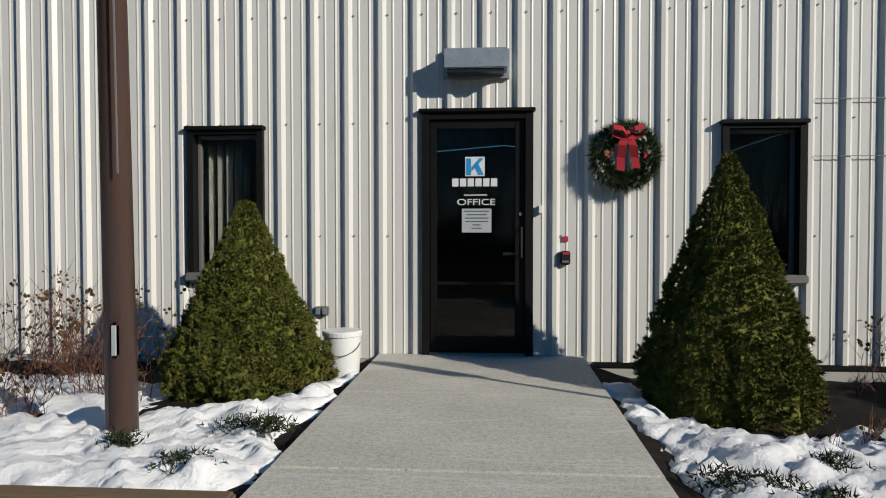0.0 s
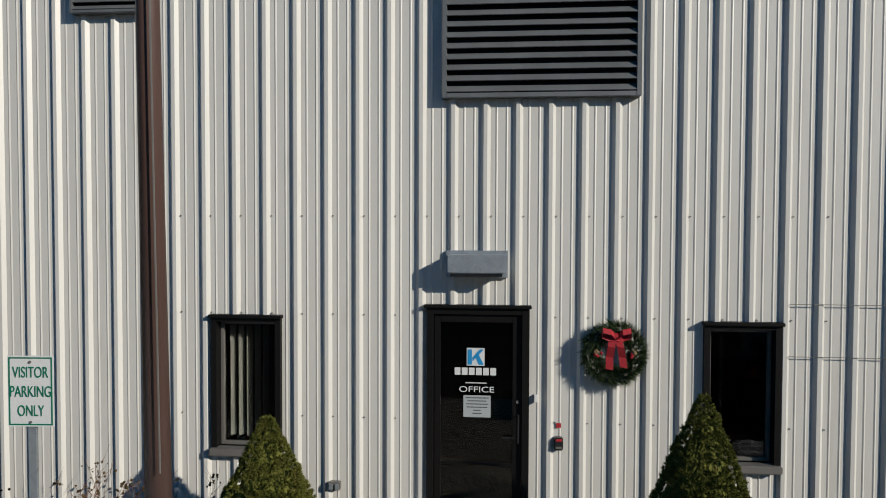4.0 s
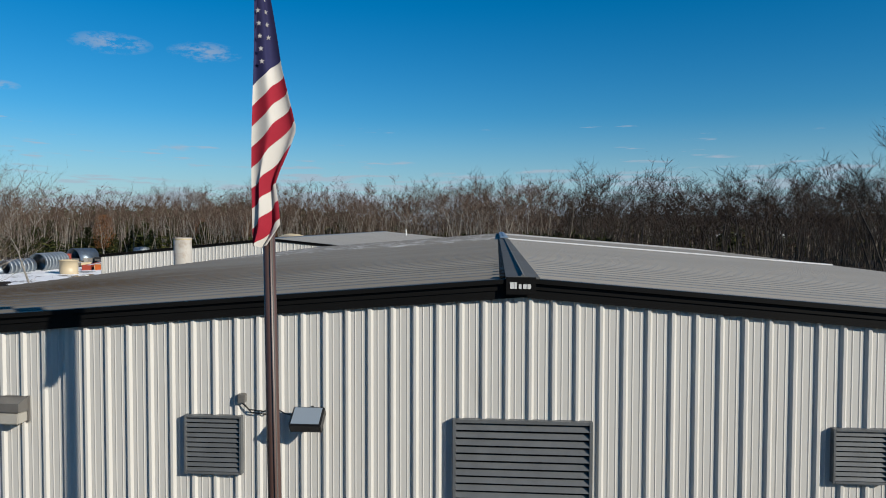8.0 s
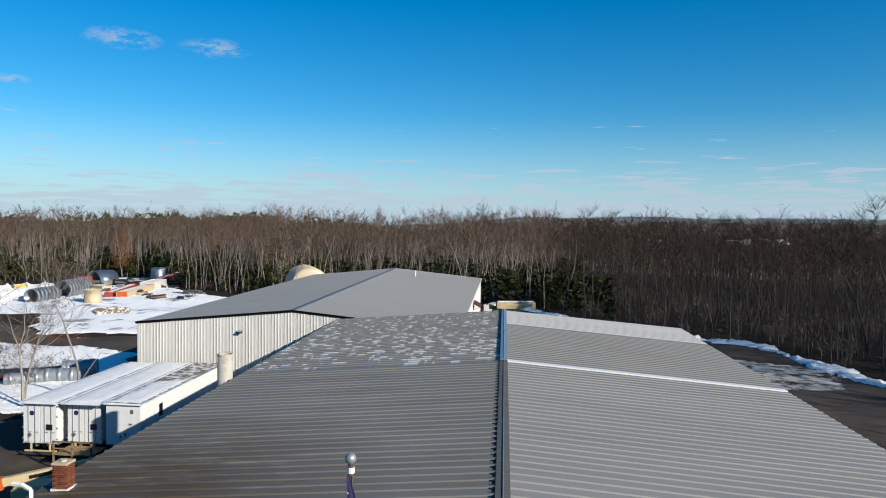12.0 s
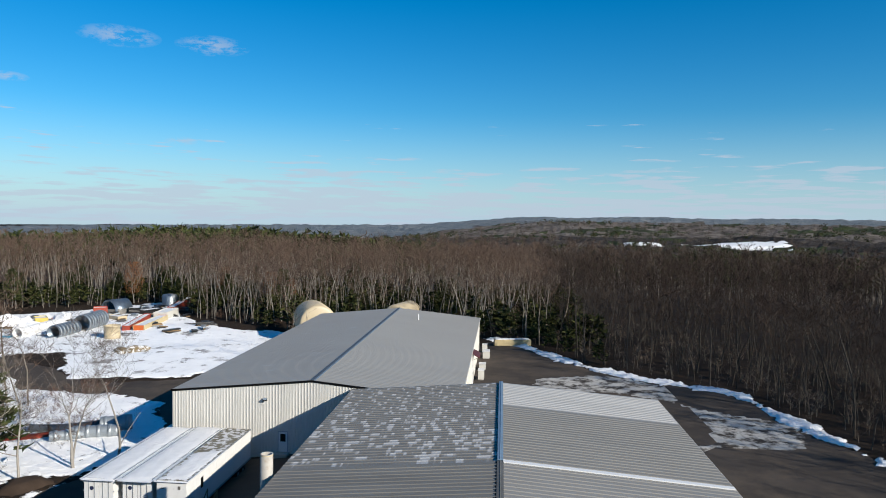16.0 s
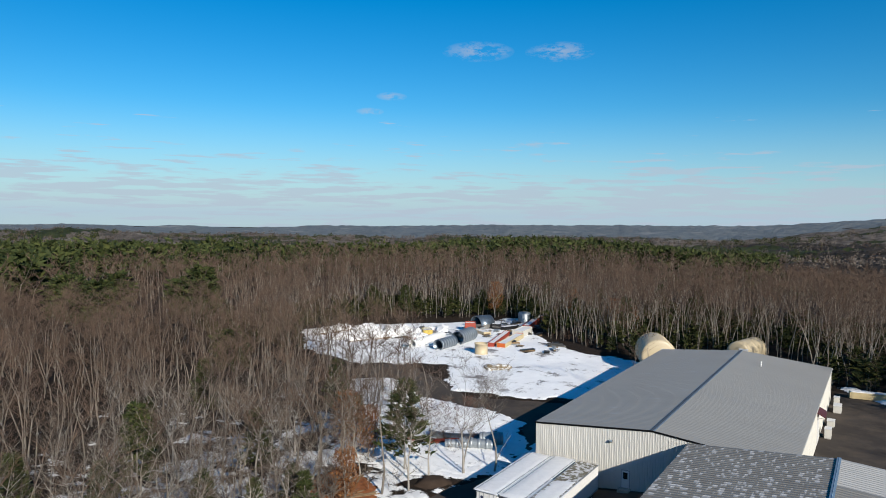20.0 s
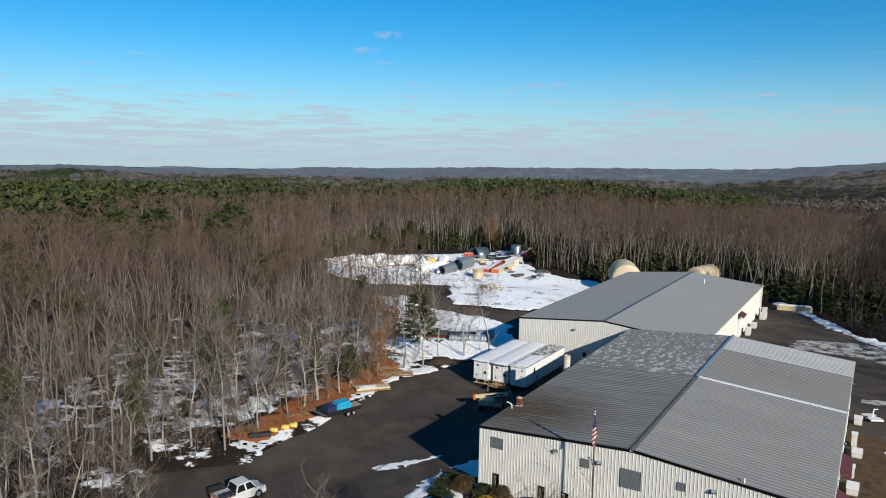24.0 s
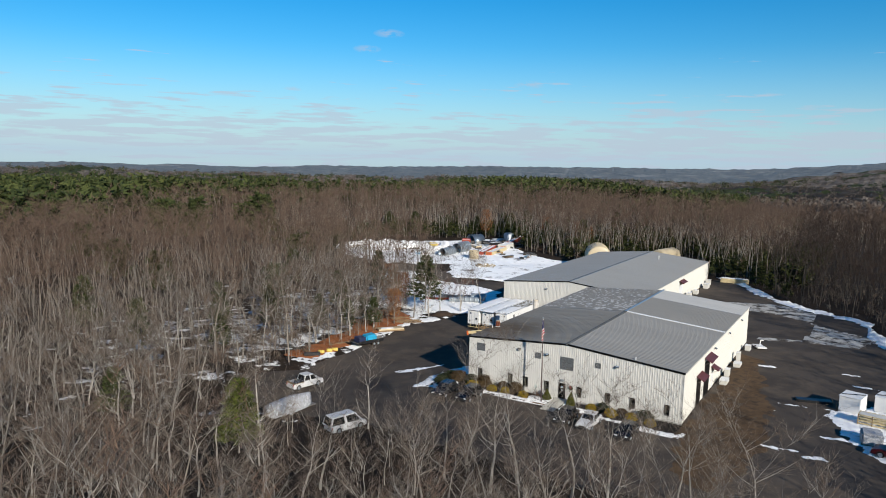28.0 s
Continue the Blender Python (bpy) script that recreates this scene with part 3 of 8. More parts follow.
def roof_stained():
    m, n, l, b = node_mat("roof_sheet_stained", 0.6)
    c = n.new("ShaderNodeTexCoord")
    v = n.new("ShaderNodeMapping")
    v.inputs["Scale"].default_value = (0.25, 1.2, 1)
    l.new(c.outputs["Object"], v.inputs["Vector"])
    # base darker than the east slope's: turned from the sun, plus brown stains
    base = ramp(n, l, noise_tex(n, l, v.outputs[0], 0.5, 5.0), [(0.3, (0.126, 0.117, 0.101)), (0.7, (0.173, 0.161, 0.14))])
    d = n.new("ShaderNodeVectorMath")
    d.operation = "DISTANCE"
    d.inputs[1].default_value = (-12.6, 12.5, 6.6)
    l.new(c.outputs["Object"], d.inputs[0])
    k = n.new("ShaderNodeMath")
    k.operation = "MULTIPLY_ADD"
    k.inputs[1].default_value, k.inputs[2].default_value = -0.14, 1.4
    l.new(d.outputs["Value"], k.inputs[0])
    mix = n.new("ShaderNodeMath")
    mix.operation = "MULTIPLY"
    l.new(k.outputs[0], mix.inputs[0])
    l.new(ramp(n, l, noise_tex(n, l, v.outputs[0], 1.4, 6.0, 0.7), [(0.26, (0, 0, 0)), (0.5, (1, 1, 1))]), mix.inputs[1])
    cl = n.new("ShaderNodeClamp")
    l.new(mix.outputs[0], cl.inputs[0])
    l.new(mix_col(n, l, cl.outputs[0], base, (0.068, 0.046, 0.022)), b.inputs["Base Color"])
    return m


M_FROST, M_STAIN = roof_frost(), roof_stained()
# the east slope's stronger sun is put into a lighter sheet colour
M_ROOF_R = paint("roof_sheet_sunlit", (0.216, 0.204, 0.183), 0.5, vary=0.10, scale=0.3, fine=8.0, stretch=(0.25, 1.2, 1), bumpy=0.03, dirt=(0.18, 0.176, 0.166), dirt_at=(0.5, 0.8))
M_ROOF_PALE = paint("roof_sheet_pale", (0.36, 0.349, 0.328), 0.5, vary=0.08, scale=0.4, fine=8.0, stretch=(0.25, 1.2, 1), bumpy=0.03)
M_ROOF2 = paint("rear_roof_sheet", (0.262, 0.25, 0.225), 0.55, vary=0.06, scale=0.2, fine=6.0, stretch=(0.3, 1.2, 1), bumpy=0.02, dirt=(0.259, 0.259, 0.259), dirt_at=(0.6, 0.75))
Y_SEAM, Y_PALE = 31.1, 45.9
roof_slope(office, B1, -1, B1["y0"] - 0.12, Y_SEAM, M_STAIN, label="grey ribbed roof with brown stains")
roof_slope(office, B1, -1, Y_SEAM, B1["y1"], M_FROST, label="grey ribbed roof flecked with frost")
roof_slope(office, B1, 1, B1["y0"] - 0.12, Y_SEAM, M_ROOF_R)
roof_slope(office, B1, 1, Y_SEAM, Y_PALE, M_ROOF)
roof_slope(office, B1, 1, Y_PALE, B1["y1"], M_ROOF_PALE, label="paler end of the roof")
roof_slope(rear, B2, 1, B2["y0"] - 0.1, B2["y1"], M_ROOF2, rise=0.018)
M_ROOF2W = paint("rear_roof_frosted", (0.25, 0.238, 0.215), 0.55, vary=0.08, scale=0.2, fine=6.0, stretch=(0.5, 1.4, 1), bumpy=0.02, dirt=(0.288, 0.288, 0.288), dirt_at=(0.6, 0.68))
roof_slope(rear, B2, -1, B2["y0"] - 0.1, B2["y1"], M_ROOF2W, rise=0.018)


def rake_trim(hall, B, drop, y):
    """Black trim under both roof edges of the gable: a flat band, a proud fold and a narrow lip at the sheet's edge."""
    for side in (1, -1):
        xe = B["x1"] + 0.14 if side > 0 else B["x0"] - 0.14
        fall = (B["ridge"] - B["eave"]) / 15.15
        bm = bmesh.new()
        for lo, hi, proud in ((-drop, -drop * 0.5, 0.03), (-drop * 0.5, -0.03, 0.05), (-0.03, 0.03, 0.10)):
            vs = [bm.verts.new((x, yy, B["ridge"] - fall * abs(x - B["xr"]) + z)) for x in (B["xr"], xe) for yy in (y - proud, y) for z in (lo, hi)]
            for f in ((0, 1, 3, 2), (4, 6, 7, 5), (0, 2, 6, 4), (1, 5, 7, 3), (0, 4, 5, 1), (2, 3, 7, 6)):
                bm.faces.new([vs[k] for k in f])
        bmesh.ops.recalc_face_normals(bm, faces=bm.faces)
        part("rake_trim", bm, M_BLACK, hall)


rake_trim(office, B1, 0.23, WALL_Y - 0.04)
rake_trim(rear, B2, 0.2, B2["y0"] - 0.04)


def ridge_cap(hall, B, y0, y1, half, lift, material, name="ridge_cap"):
    fall = (B["ridge"] - B["eave"]) / 15.15
    x, z = B["xr"], B["ridge"] + lift
    verts, faces = [], []
    for yy in (y0, y1):
        for dx, dz in ((-half, -fall * half - 0.05), (-half, -fall * half), (-0.03, 0.0), (0, 0.028), (0.03, 0), (half, -fall * half), (half, -fall * half - 0.05)):
            verts.append((x + dx, yy, z + dz))
    for k in range(6):
        faces.append((k, k + 1, k + 8, k + 7))
    faces += [tuple(range(7)), tuple(range(13, 6, -1))]
    return from_arrays(name, verts, faces, material, hall)


for a in np.arange(5.93, 31.0, 3.1):
    ridge_cap(office, B1, a, min(a + 3.095, Y_SEAM), 0.22, 0.05 + 0.002 * (int(a) % 2), M_RIDGE)
M_RIDGE2 = paint("bright_ridge_cap", (0.13, 0.194, 0.266), 0.6, 0.0, vary=0.15, scale=0.6)
ridge_cap(office, B1, Y_SEAM, B1["y1"], 0.2, 0.14, M_RIDGE2)
M_RIDGE3 = paint("rear_ridge_cap", (0.05, 0.055, 0.062), 0.5, 0.0, vary=0.15, scale=0.6)
ridge_cap(rear, B2, B2["y0"] - 0.12, B2["y1"], 0.17, 0.06, M_RIDGE3)
part("ridge_flashing", bx(B2["xr"] + 0.18, B2["xr"] + 0.36, B2["y0"] - 0.1, B2["y1"], B2["ridge"] - 0.02, B2["ridge"] + 0.03), M_GALV, rear, "pale flashing strip beside the ridge cap")
# dark closures in the ribs along the west side of the ridge
for a in np.arange(6.2, 31, RIB):
    part("ridge_closure", bx(B1["xr"] - 0.30, B1["xr"] - 0.2, a - 0.05, a + 0.05, B1["ridge"] - 0.03, B1["ridge"] + 0.035), M_BLACK, office)
seam = bmesh.new()
fall = (B1["ridge"] - B1["eave"]) / 15.2
vs = [seam.verts.new((x, yy, B1["ridge"] - fall * (x - B1["xr"]) + dz)) for x in (B1["xr"] + 0.2, B1["x1"] + 0.1) for yy in (Y_SEAM - 0.22, Y_SEAM + 0.24) for dz in (0.01, 0.085)]
for f in ((1, 5, 7, 3), (0, 1, 3, 2), (4, 6, 7, 5), (0, 4, 5, 1), (2, 3, 7, 6)):
    seam.faces.new([vs[k] for k in f])
bmesh.ops.recalc_face_normals(seam, faces=seam.faces)
part("white_seam_strip", seam, M_WHITE, office, "white flashing strip across the roof")
part("corner_trim", bx(B1["x1"] - 0.02, B1["x1"] + 0.06, WALL_Y - 0.07, WALL_Y + 0.06, -0.05, B1["eave"] - 0.2), M_WALL, office)
part("corner_trim", bx(B1["x0"] - 0.05, B1["x0"] + 0.03, WALL_Y - 0.07, WALL_Y + 0.06, -0.05, B1["eave"] - 0.2), M_WALL, office)
for B, hall, lo in ((B1, office, -0.05), (B2, rear, -1.2)):
    part("eave_gutter", bx(B["x1"] + 0.04, B["x1"] + 0.2, B["y0"], B["y1"], B["eave"] - 0.2, B["eave"] - 0.04, bevel=0.02), M_CREAM, hall)
    part("eave_trim", bx(B["x0"] - 0.14, B["x0"] + 0.02, B["y0"], B["y1"], B["eave"] - 0.2, B["eave"] - 0.02), M_BLACK, hall)
part("foundation", bx(B1["x0"], B1["x1"] + 0.02, WALL_Y - 0.02, WALL_Y + 0.3, -0.6, -0.055), M_CONCRETE, office)
part("base_angle", bx(0.8, B1["x1"], WALL_Y - 0.045, WALL_Y, -0.085, -0.05), M_BLACK, office)
part("vent_pipe", tb((9.4, 6.35, 6.8), (9.4, 6.35, 7.35), 0.06, n=12), M_WHITE, office)
part("vent_pipe", tb((-13.9, 104, 6.6), (-13.9, 104, 7.6), 0.09, n=12), M_WHITE, rear)
# sign plate at the ridge, lettering as plain bars
plate = part("ridge_sign", bx(0.13, 0.52, WALL_Y - 0.165, WALL_Y - 0.142, 7.46, 7.69, bevel=0.006), M_BLACK, office, "small black sign plate with white marks")
for k, (w, h) in enumerate(((0.05, 0.085), (0.03, 0.085), (0.035, 0.06), (0.045, 0.06), (0.045, 0.06))):
    x = 0.185 + k * 0.056
    part("mark", bx(x, x + w, WALL_Y - 0.171, WALL_Y - 0.163, 7.54, 7.54 + h), M_SIGNWHITE, plate)
# patch sheets low on the wall
for z in (1.72, 2.2):
    part("sheet_lap", bx(2.62, 3.55, WALL_Y - 0.042, WALL_Y - 0.037, z, z + 0.006), M_SASH, office)


def screws():
    """Rows of sheet screws on the front wall, joined."""
    bm = bmesh.new()
    for z in (1.05, 2.05, 3.0):
        for k in range(-9, 12):
            x = RIB_AT + RIB * k + 0.06
            if not any(h[0] - 0.05 < x < h[1] + 0.05 and h[2] - 0.05 < z < h[3] + 0.05 for h in B1_HOLES):
                box(bm, x - 0.006, x + 0.006, WALL_Y - 0.016, WALL_Y - 0.004, z - 0.006, z + 0.006)
    return tagged(part("sheet_screws", bm, M_SASH, office), kind="stuff")


screws()

# ---- windows and door ----


def window(i, a, b, z0=WZ[0], z1=WZ[1], blinds=True):
    w = thing(f"window_{i}", "narrow dark window in a black metal surround", "window", "office windows", "structure", at=((a + b) / 2, WALL_Y, z0))
    h, u = z1 - z0, (b - a) / 2
    t = 0.035
    fr = bmesh.new()
    box(fr, -u - 0.02, -u + t, -0.055, 0.16, -0.01, h)
    box(fr, u - t, u + 0.02, -0.055, 0.16, -0.01, h)
    box(fr, -u + t, u - t, -0.05, 0.16, h - t, h)
    part("surround", fr, M_BLACK, w)
    part("drip_cap", bx(-u - 0.035, u + 0.035, -0.085, 0.1, h, h + 0.035, bevel=0.006), M_BLACK, w)
    part("window_sill", bx(-u - 0.03, u + 0.03, -0.1, 0.16, -0.075, 0.0, bevel=0.01), M_SASH, w, "dark grey metal sill")
    sash = bmesh.new()
    s = 0.035
    for x0, x1, zz0, zz1 in ((-u + t, -u + t + s, 0.0, h - t), (u - t - s, u - t, 0.0, h - t), (-u + t + s, u - t - s, 0.0, s), (-u + t + s, u - t - s, h - t - s, h - t)):
        box(sash, x0, x1, 0.05, 0.11, zz0, zz1, bevel=0.006)
    part("sash", sash, M_SASH, w, "grey aluminium sash")
    pane = part("pane", bx(-u + t + s, u - t - s, 0.078, 0.084, s, h - t - s), M_GLASS, w)
    pane.visible_shadow = False
    if blinds:
        for k in range(5):
            x = -u + 0.11 + k * 0.085
            bm = bmesh.new()
            box(bm, -0.036, 0.036, -0.0015, 0.0015, 0.06, h - 0.1)
            bmesh.ops.rotate(bm, verts=bm.verts, cent=(0, 0, 0), matrix=Matrix.Rotation(radians(58), 3, "Z"))
            bmesh.ops.translate(bm, verts=bm.verts, vec=(x, 0.2, 0))
            part("blind_slat", bm, M_BLIND, w)
    return w


for i, (a, b) in enumerate(WINDOWS):
    window(i + 1, a, b, blinds=i != 4)


def door():
    a, b, _, z1 = DOOR
    d = thing("door_1", "black glazed aluminium office door with white lettering", "door", kind="structure", at=((a + b) / 2, WALL_Y, 0))
    u = (b - a) / 2
    fr = bmesh.new()
    box(fr, -u - 0.012, -u + 0.055, -0.06, 0.12, 0, z1)
    box(fr, u - 0.055, u + 0.012, -0.06, 0.12, 0, z1)
    box(fr, -u + 0.055, u - 0.055, -0.055, 0.12, z1 - 0.06, z1)
    part("door_frame", fr, M_BLACK, d)
    part("drip_cap", bx(-u - 0.035, u + 0.03, -0.09, 0.1, z1, z1 + 0.03, bevel=0.005), M_BLACK, d)
    part("threshold", bx(-u + 0.055, u - 0.055, -0.05, 0.12, 0.0, 0.02), M_SASH, d)
    v = u - 0.06
    leaf = bmesh.new()
    for x0, x1, q0, q1 in ((-v, -v + 0.06, 0.025, z1 - 0.065), (v - 0.085, v, 0.025, z1 - 0.065), (-v + 0.06, v - 0.085, 0.025, 0.16), (-v + 0.06, v - 0.085, z1 - 0.14, z1 - 0.065), (-v + 0.06, v - 0.085, 0.62, 0.645)):
        box(leaf, x0, x1, -0.025, 0.02, q0, q1, bevel=0.004)
    part("door_leaf", leaf, M_BLACK, d)
    for q0, q1 in ((0.16, 0.62), (0.645, z1 - 0.14)):
        p = part("pane", bx(-v + 0.06, v - 0.085, -0.006, 0.0, q0, q1), M_GLASS, d)
        p.visible_shadow = False
    hd = tube(bmesh.new(), (v - 0.03, -0.075, 0.86), (v - 0.03, -0.075, 1.13), 0.011, n=10)
    for z in (0.88, 1.11):
        tube(hd, (v - 0.03, -0.075, z), (v - 0.03, -0.02, z), 0.009, n=8)
    part("door_handle", hd, M_BLACKBOX, d)
    part("push_plate", bx(v - 0.19, v - 0.07, -0.032, -0.024, 0.88, 0.905, bevel=0.003), M_BLACKBOX, d)
    part("lock_cylinder", tb((v - 0.035, -0.035, 1.24), (v - 0.035, -0.02, 1.24), 0.016, n=14), M_SASH, d)
    # signs on the glass
    cx = -0.02
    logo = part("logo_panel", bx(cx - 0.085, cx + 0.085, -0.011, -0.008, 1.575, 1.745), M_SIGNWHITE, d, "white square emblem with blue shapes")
    for poly in (((-0.075, -0.075), (-0.035, -0.075), (-0.035, 0.07), (-0.075, 0.07)), ((-0.03, -0.005), (0.04, 0.072), (0.078, 0.072), (-0.03, -0.045)), ((0.0, -0.005), (0.03, 0.022), (0.078, -0.075), (0.03, -0.075))):
        bm = bmesh.new()
        bm.faces.new([bm.verts.new((cx + x, -0.0135, 1.66 + z)) for x, z in poly])
        part("blue_shape", bm, M_SIGNBLUE, logo)
    for k in range(6):
        x = cx - 0.2 + k * 0.068
        part("white_block", bx(x, x + 0.055, -0.011, -0.008, 1.485, 1.555), M_SIGNWHITE, d)
    part("white_rule", bx(cx - 0.095, cx + 0.105, -0.011, -0.008, 1.405, 1.414), M_SIGNWHITE, d)
    lettering("office_lettering", "OFFICE", 0.098, pose(cx + 0.01, -0.011, 1.345) @ Matrix.Diagonal((1.08, 1, 0.8, 1)), M_SIGNWHITE, d, "white lettering")
    note = part("paper_notice", bx(cx - 0.115, cx + 0.145, -0.011, -0.008, 1.08, 1.29), M_PAPER, d, "pale paper notice taped to the glass")
    for k, w in enumerate((0.22, 0.18, 0.21, 0.2, 0.07, 0.09)):
        part("text_line", bx(cx + 0.015 - w / 2, cx + 0.015 + w / 2, -0.0125, -0.0105, 1.262 - k * 0.03, 1.272 - k * 0.03), M_INK, note)
    return d


door()

# ---- fixtures on the front wall ----


def louver(name, label, a, b, z0, z1, blades, group):
    g = thing(name, label, "louver vent", group, at=((a + b) / 2, WALL_Y, z0))
    u, h = (b - a) / 2, z1 - z0
    fr = bmesh.new()
    f, dp = 0.03 if h < 1 else 0.045, 0.1
    for x0, x1, q0, q1 in ((-u, -u + f, 0, h), (u - f, u, 0, h), (-u + f, u - f, 0, f), (-u + f, u - f, h - f, h)):
        box(fr, x0, x1, -dp, 0.0, q0, q1, bevel=0.004)
    part("vent_frame", fr, M_LOUVER, g)
    part("vent_back", bx(-u + f, u - f, -0.046, -0.042, f, h - f), M_BLACK, g, "black backing")
    step = (h - 2 * f) / blades
    for k in range(blades):
        bm = bmesh.new()
        box(bm, -u + f, u - f, -0.004, 0.004, -step * 0.42, step * 0.42)
        bmesh.ops.rotate(bm, verts=bm.verts, cent=(0, 0, 0), matrix=Matrix.Rotation(radians(-42), 3, "X"))
        bmesh.ops.translate(bm, verts=bm.verts, vec=(0, -0.072, f + step * (k + 0.42)))
        part("blade", bm, M_LOUVER, g)
    return g


louver("louver_vent", "large grey metal louver vent on the front wall", -0.56, 1.27, 4.10, 5.80, 16, "wall vents")
louver("louver_vent", "small grey metal louver vent beside the flagpole", -4.22, -3.42, 4.97, 5.77, 11, "wall vents")
louver("louver_vent", "small grey metal louver vent on the front wall", 4.28, 4.97, 5.09, 5.79, 10, "wall vents")
louver("louver_vent", "square grey metal louver vent near the wall's west end", -13.35, -12.05, 4.62, 5.68, 14, "wall vents")


def wall_pack(x, z, label):
    g = thing("wall_lamp", label, "wall lamp", "wall lamps", at=(x, WALL_Y, z))
    bm = bmesh.new()
    vs = [bm.verts.new(p) for p in ((-0.2, -0.03, 0.17), (0.2, -0.03, 0.17), (0.2, -0.24, 0.12), (-0.2, -0.24, 0.12), (-0.2, -0.03, -0.02), (0.2, -0.03, -0.02), (0.2, -0.24, 0.0), (-0.2, -0.24, 0.0))]
    for f in ((0, 1, 2, 3), (0, 4, 5, 1), (1, 5, 6, 2), (2, 6, 7, 3), (3, 7, 4, 0), (4, 7, 6, 5)):
        bm.faces.new([vs[k] for k in f])
    part("housing", bm, M_SASH, g)
    part("lens", bx(-0.185, 0.185, -0.23, -0.03, -0.17, -0.02, bevel=0.012), M_BLIND, g, "yellowed prismatic lens")
    part("back_plate", bx(-0.21, 0.21, -0.04, -0.0, -0.18, 0.18), M_SASH, g)
    return g


def flood(x, z):
    g = thing("flood_light", "black box floodlight with glass front on the wall", "floodlight", "floodlights", at=(x, WALL_Y, z))
    body = bx(-0.21, 0.21, -0.07, 0.07, -0.16, 0.16, bevel=0.012)
    bmesh.ops.rotate(body, verts=body.verts, cent=(0, 0, 0), matrix=Matrix.Rotation(radians(-55), 3, "X"))
    bmesh.ops.translate(body, verts=body.verts, vec=(0, -0.26, 0))
    part("housing", body, M_BLACKBOX, g)
    lens = bx(-0.185, 0.185, -0.078, -0.072, -0.135, 0.135)
    bmesh.ops.rotate(lens, verts=lens.verts, cent=(0, 0, 0), matrix=Matrix.Rotation(radians(-55), 3, "X"))
    bmesh.ops.translate(lens, verts=lens.verts, vec=(0, -0.26, 0))
    m, n, l, b = node_mat("lamp_glass", 0.08)
    b.inputs["Base Color"].default_value = (0.2, 0.24, 0.28, 1)
    part("lens", lens, m, g, "clear glass front")
    part("bracket", tb((0, -0.2, 0.05), (0, 0.0, 0.1), 0.02, n=8), M_BLACKBOX, g)
    return g


flood(-2.46, 5.8)
wall_pack(-6.68, 5.79, "tan wall lamp with yellowed lens high on the wall")
flood(7.25, 5.8)
box_j = thing("junction_box", "small grey junction box with black cables", "junction box", at=(-3.42, WALL_Y, 6.01))
part("box_body", bx(-0.05, 0.05, -0.1, -0.0, -0.06, 0.06, bevel=0.008), M_SASH, box_j)


def cable(points, r=0.009):
    bm = bmesh.new()
    for p, q in zip(points, points[1:]):
        tube(bm, p, q, r, n=5, caps=False)
    return bm


part("cable", cable([(0.0, -0.06, -0.06), (0.1, -0.06, -0.15), (0.3, -0.06, -0.17), (0.45, -0.06, -0.12), (0.6, -0.07, -0.19), (0.78, -0.14, -0.2)]), M_BLACKBOX, box_j)
part("cable", cable([(0.02, -0.06, -0.06), (0.13, -0.06, -0.19), (0.34, -0.06, -0.21), (0.46, -0.06, -0.14)]), M_BLACKBOX, box_j)


def door_light():
    g = thing("door_light", "galvanised box light above the office door", "wall lamp", at=(-0.225, WALL_Y, 2.44))
    bm = bx(-0.27, 0.27, -0.24, -0.04, 0.03, 0.2, bevel=0.008)
    part("housing", bm, M_GALV, g)
    part("back_plate", bx(-0.29, 0.29, -0.045, 0.0, -0.02, 0.235), M_GALV, g)
    part("lens", bx(-0.24, 0.24, -0.22, -0.05, 0.0, 0.028), M_BLACKBOX, g, "dark lens underneath")
    return g


door_light()
reader = thing("card_reader", "black card reader with red label on the wall", "card reader", at=(0.55, WALL_Y, 0.86))
part("box_body", bx(-0.042, 0.042, -0.075, 0.0, -0.06, 0.06, bevel=0.01), M_BLACKBOX, reader)
part("red_label", bx(-0.025, 0.03, -0.08, -0.0745, 0.03, 0.052), M_RED, reader)
part("key_strip", bx(-0.028, 0.028, -0.08, -0.0745, -0.04, -0.022), M_SASH, reader)
part("red_square", bx(0.53, 0.576, WALL_Y - 0.014, WALL_Y - 0.008, 1.0, 1.046), M_RED, office, "red square sticker")
bell = thing("door_bell", "small white door bell beside the door", "door bell", at=(0.335, WALL_Y, 1.28))
part("bell_body", bx(-0.018, 0.018, -0.05, -0.0, -0.035, 0.035, bevel=0.005), M_PLASTIC_W, bell)
outlet = thing("outlet_box", "grey weatherproof outlet box low on the wall", "outlet box", at=(-1.6, WALL_Y, 0.38))
part("box_body", bx(-0.06, 0.06, -0.07, 0.0, -0.04, 0.04, bevel=0.008), M_SASH, outlet)
for s in (-0.03, 0.03):
    part("cover", bx(s - 0.02, s + 0.02, -0.085, -0.068, -0.03, 0.03, bevel=0.004), M_GALV, outlet)


def blades_mesh(bm, places, n, length, width, rnd, lift=0.0):
    """Bunches of n thin needles at places: (point, outward direction)."""
    for p, d in places:
        p, d = Vector(p), Vector(d)
        for _ in range(n):
            e = (d + Vector((rnd.uniform(-1, 1), rnd.uniform(-1, 1), rnd.uniform(-1, 1) + lift)) * 0.9).normalized()
            side = e.cross(Vector((rnd.uniform(-1, 1), rnd.uniform(-1, 1), rnd.uniform(-1, 1)))).normalized() * width
            q = p + e * length * rnd.uniform(0.6, 1.2)
            bm.faces.new([bm.verts.new(v) for v in (p - side, p + side, q)])
    return bm


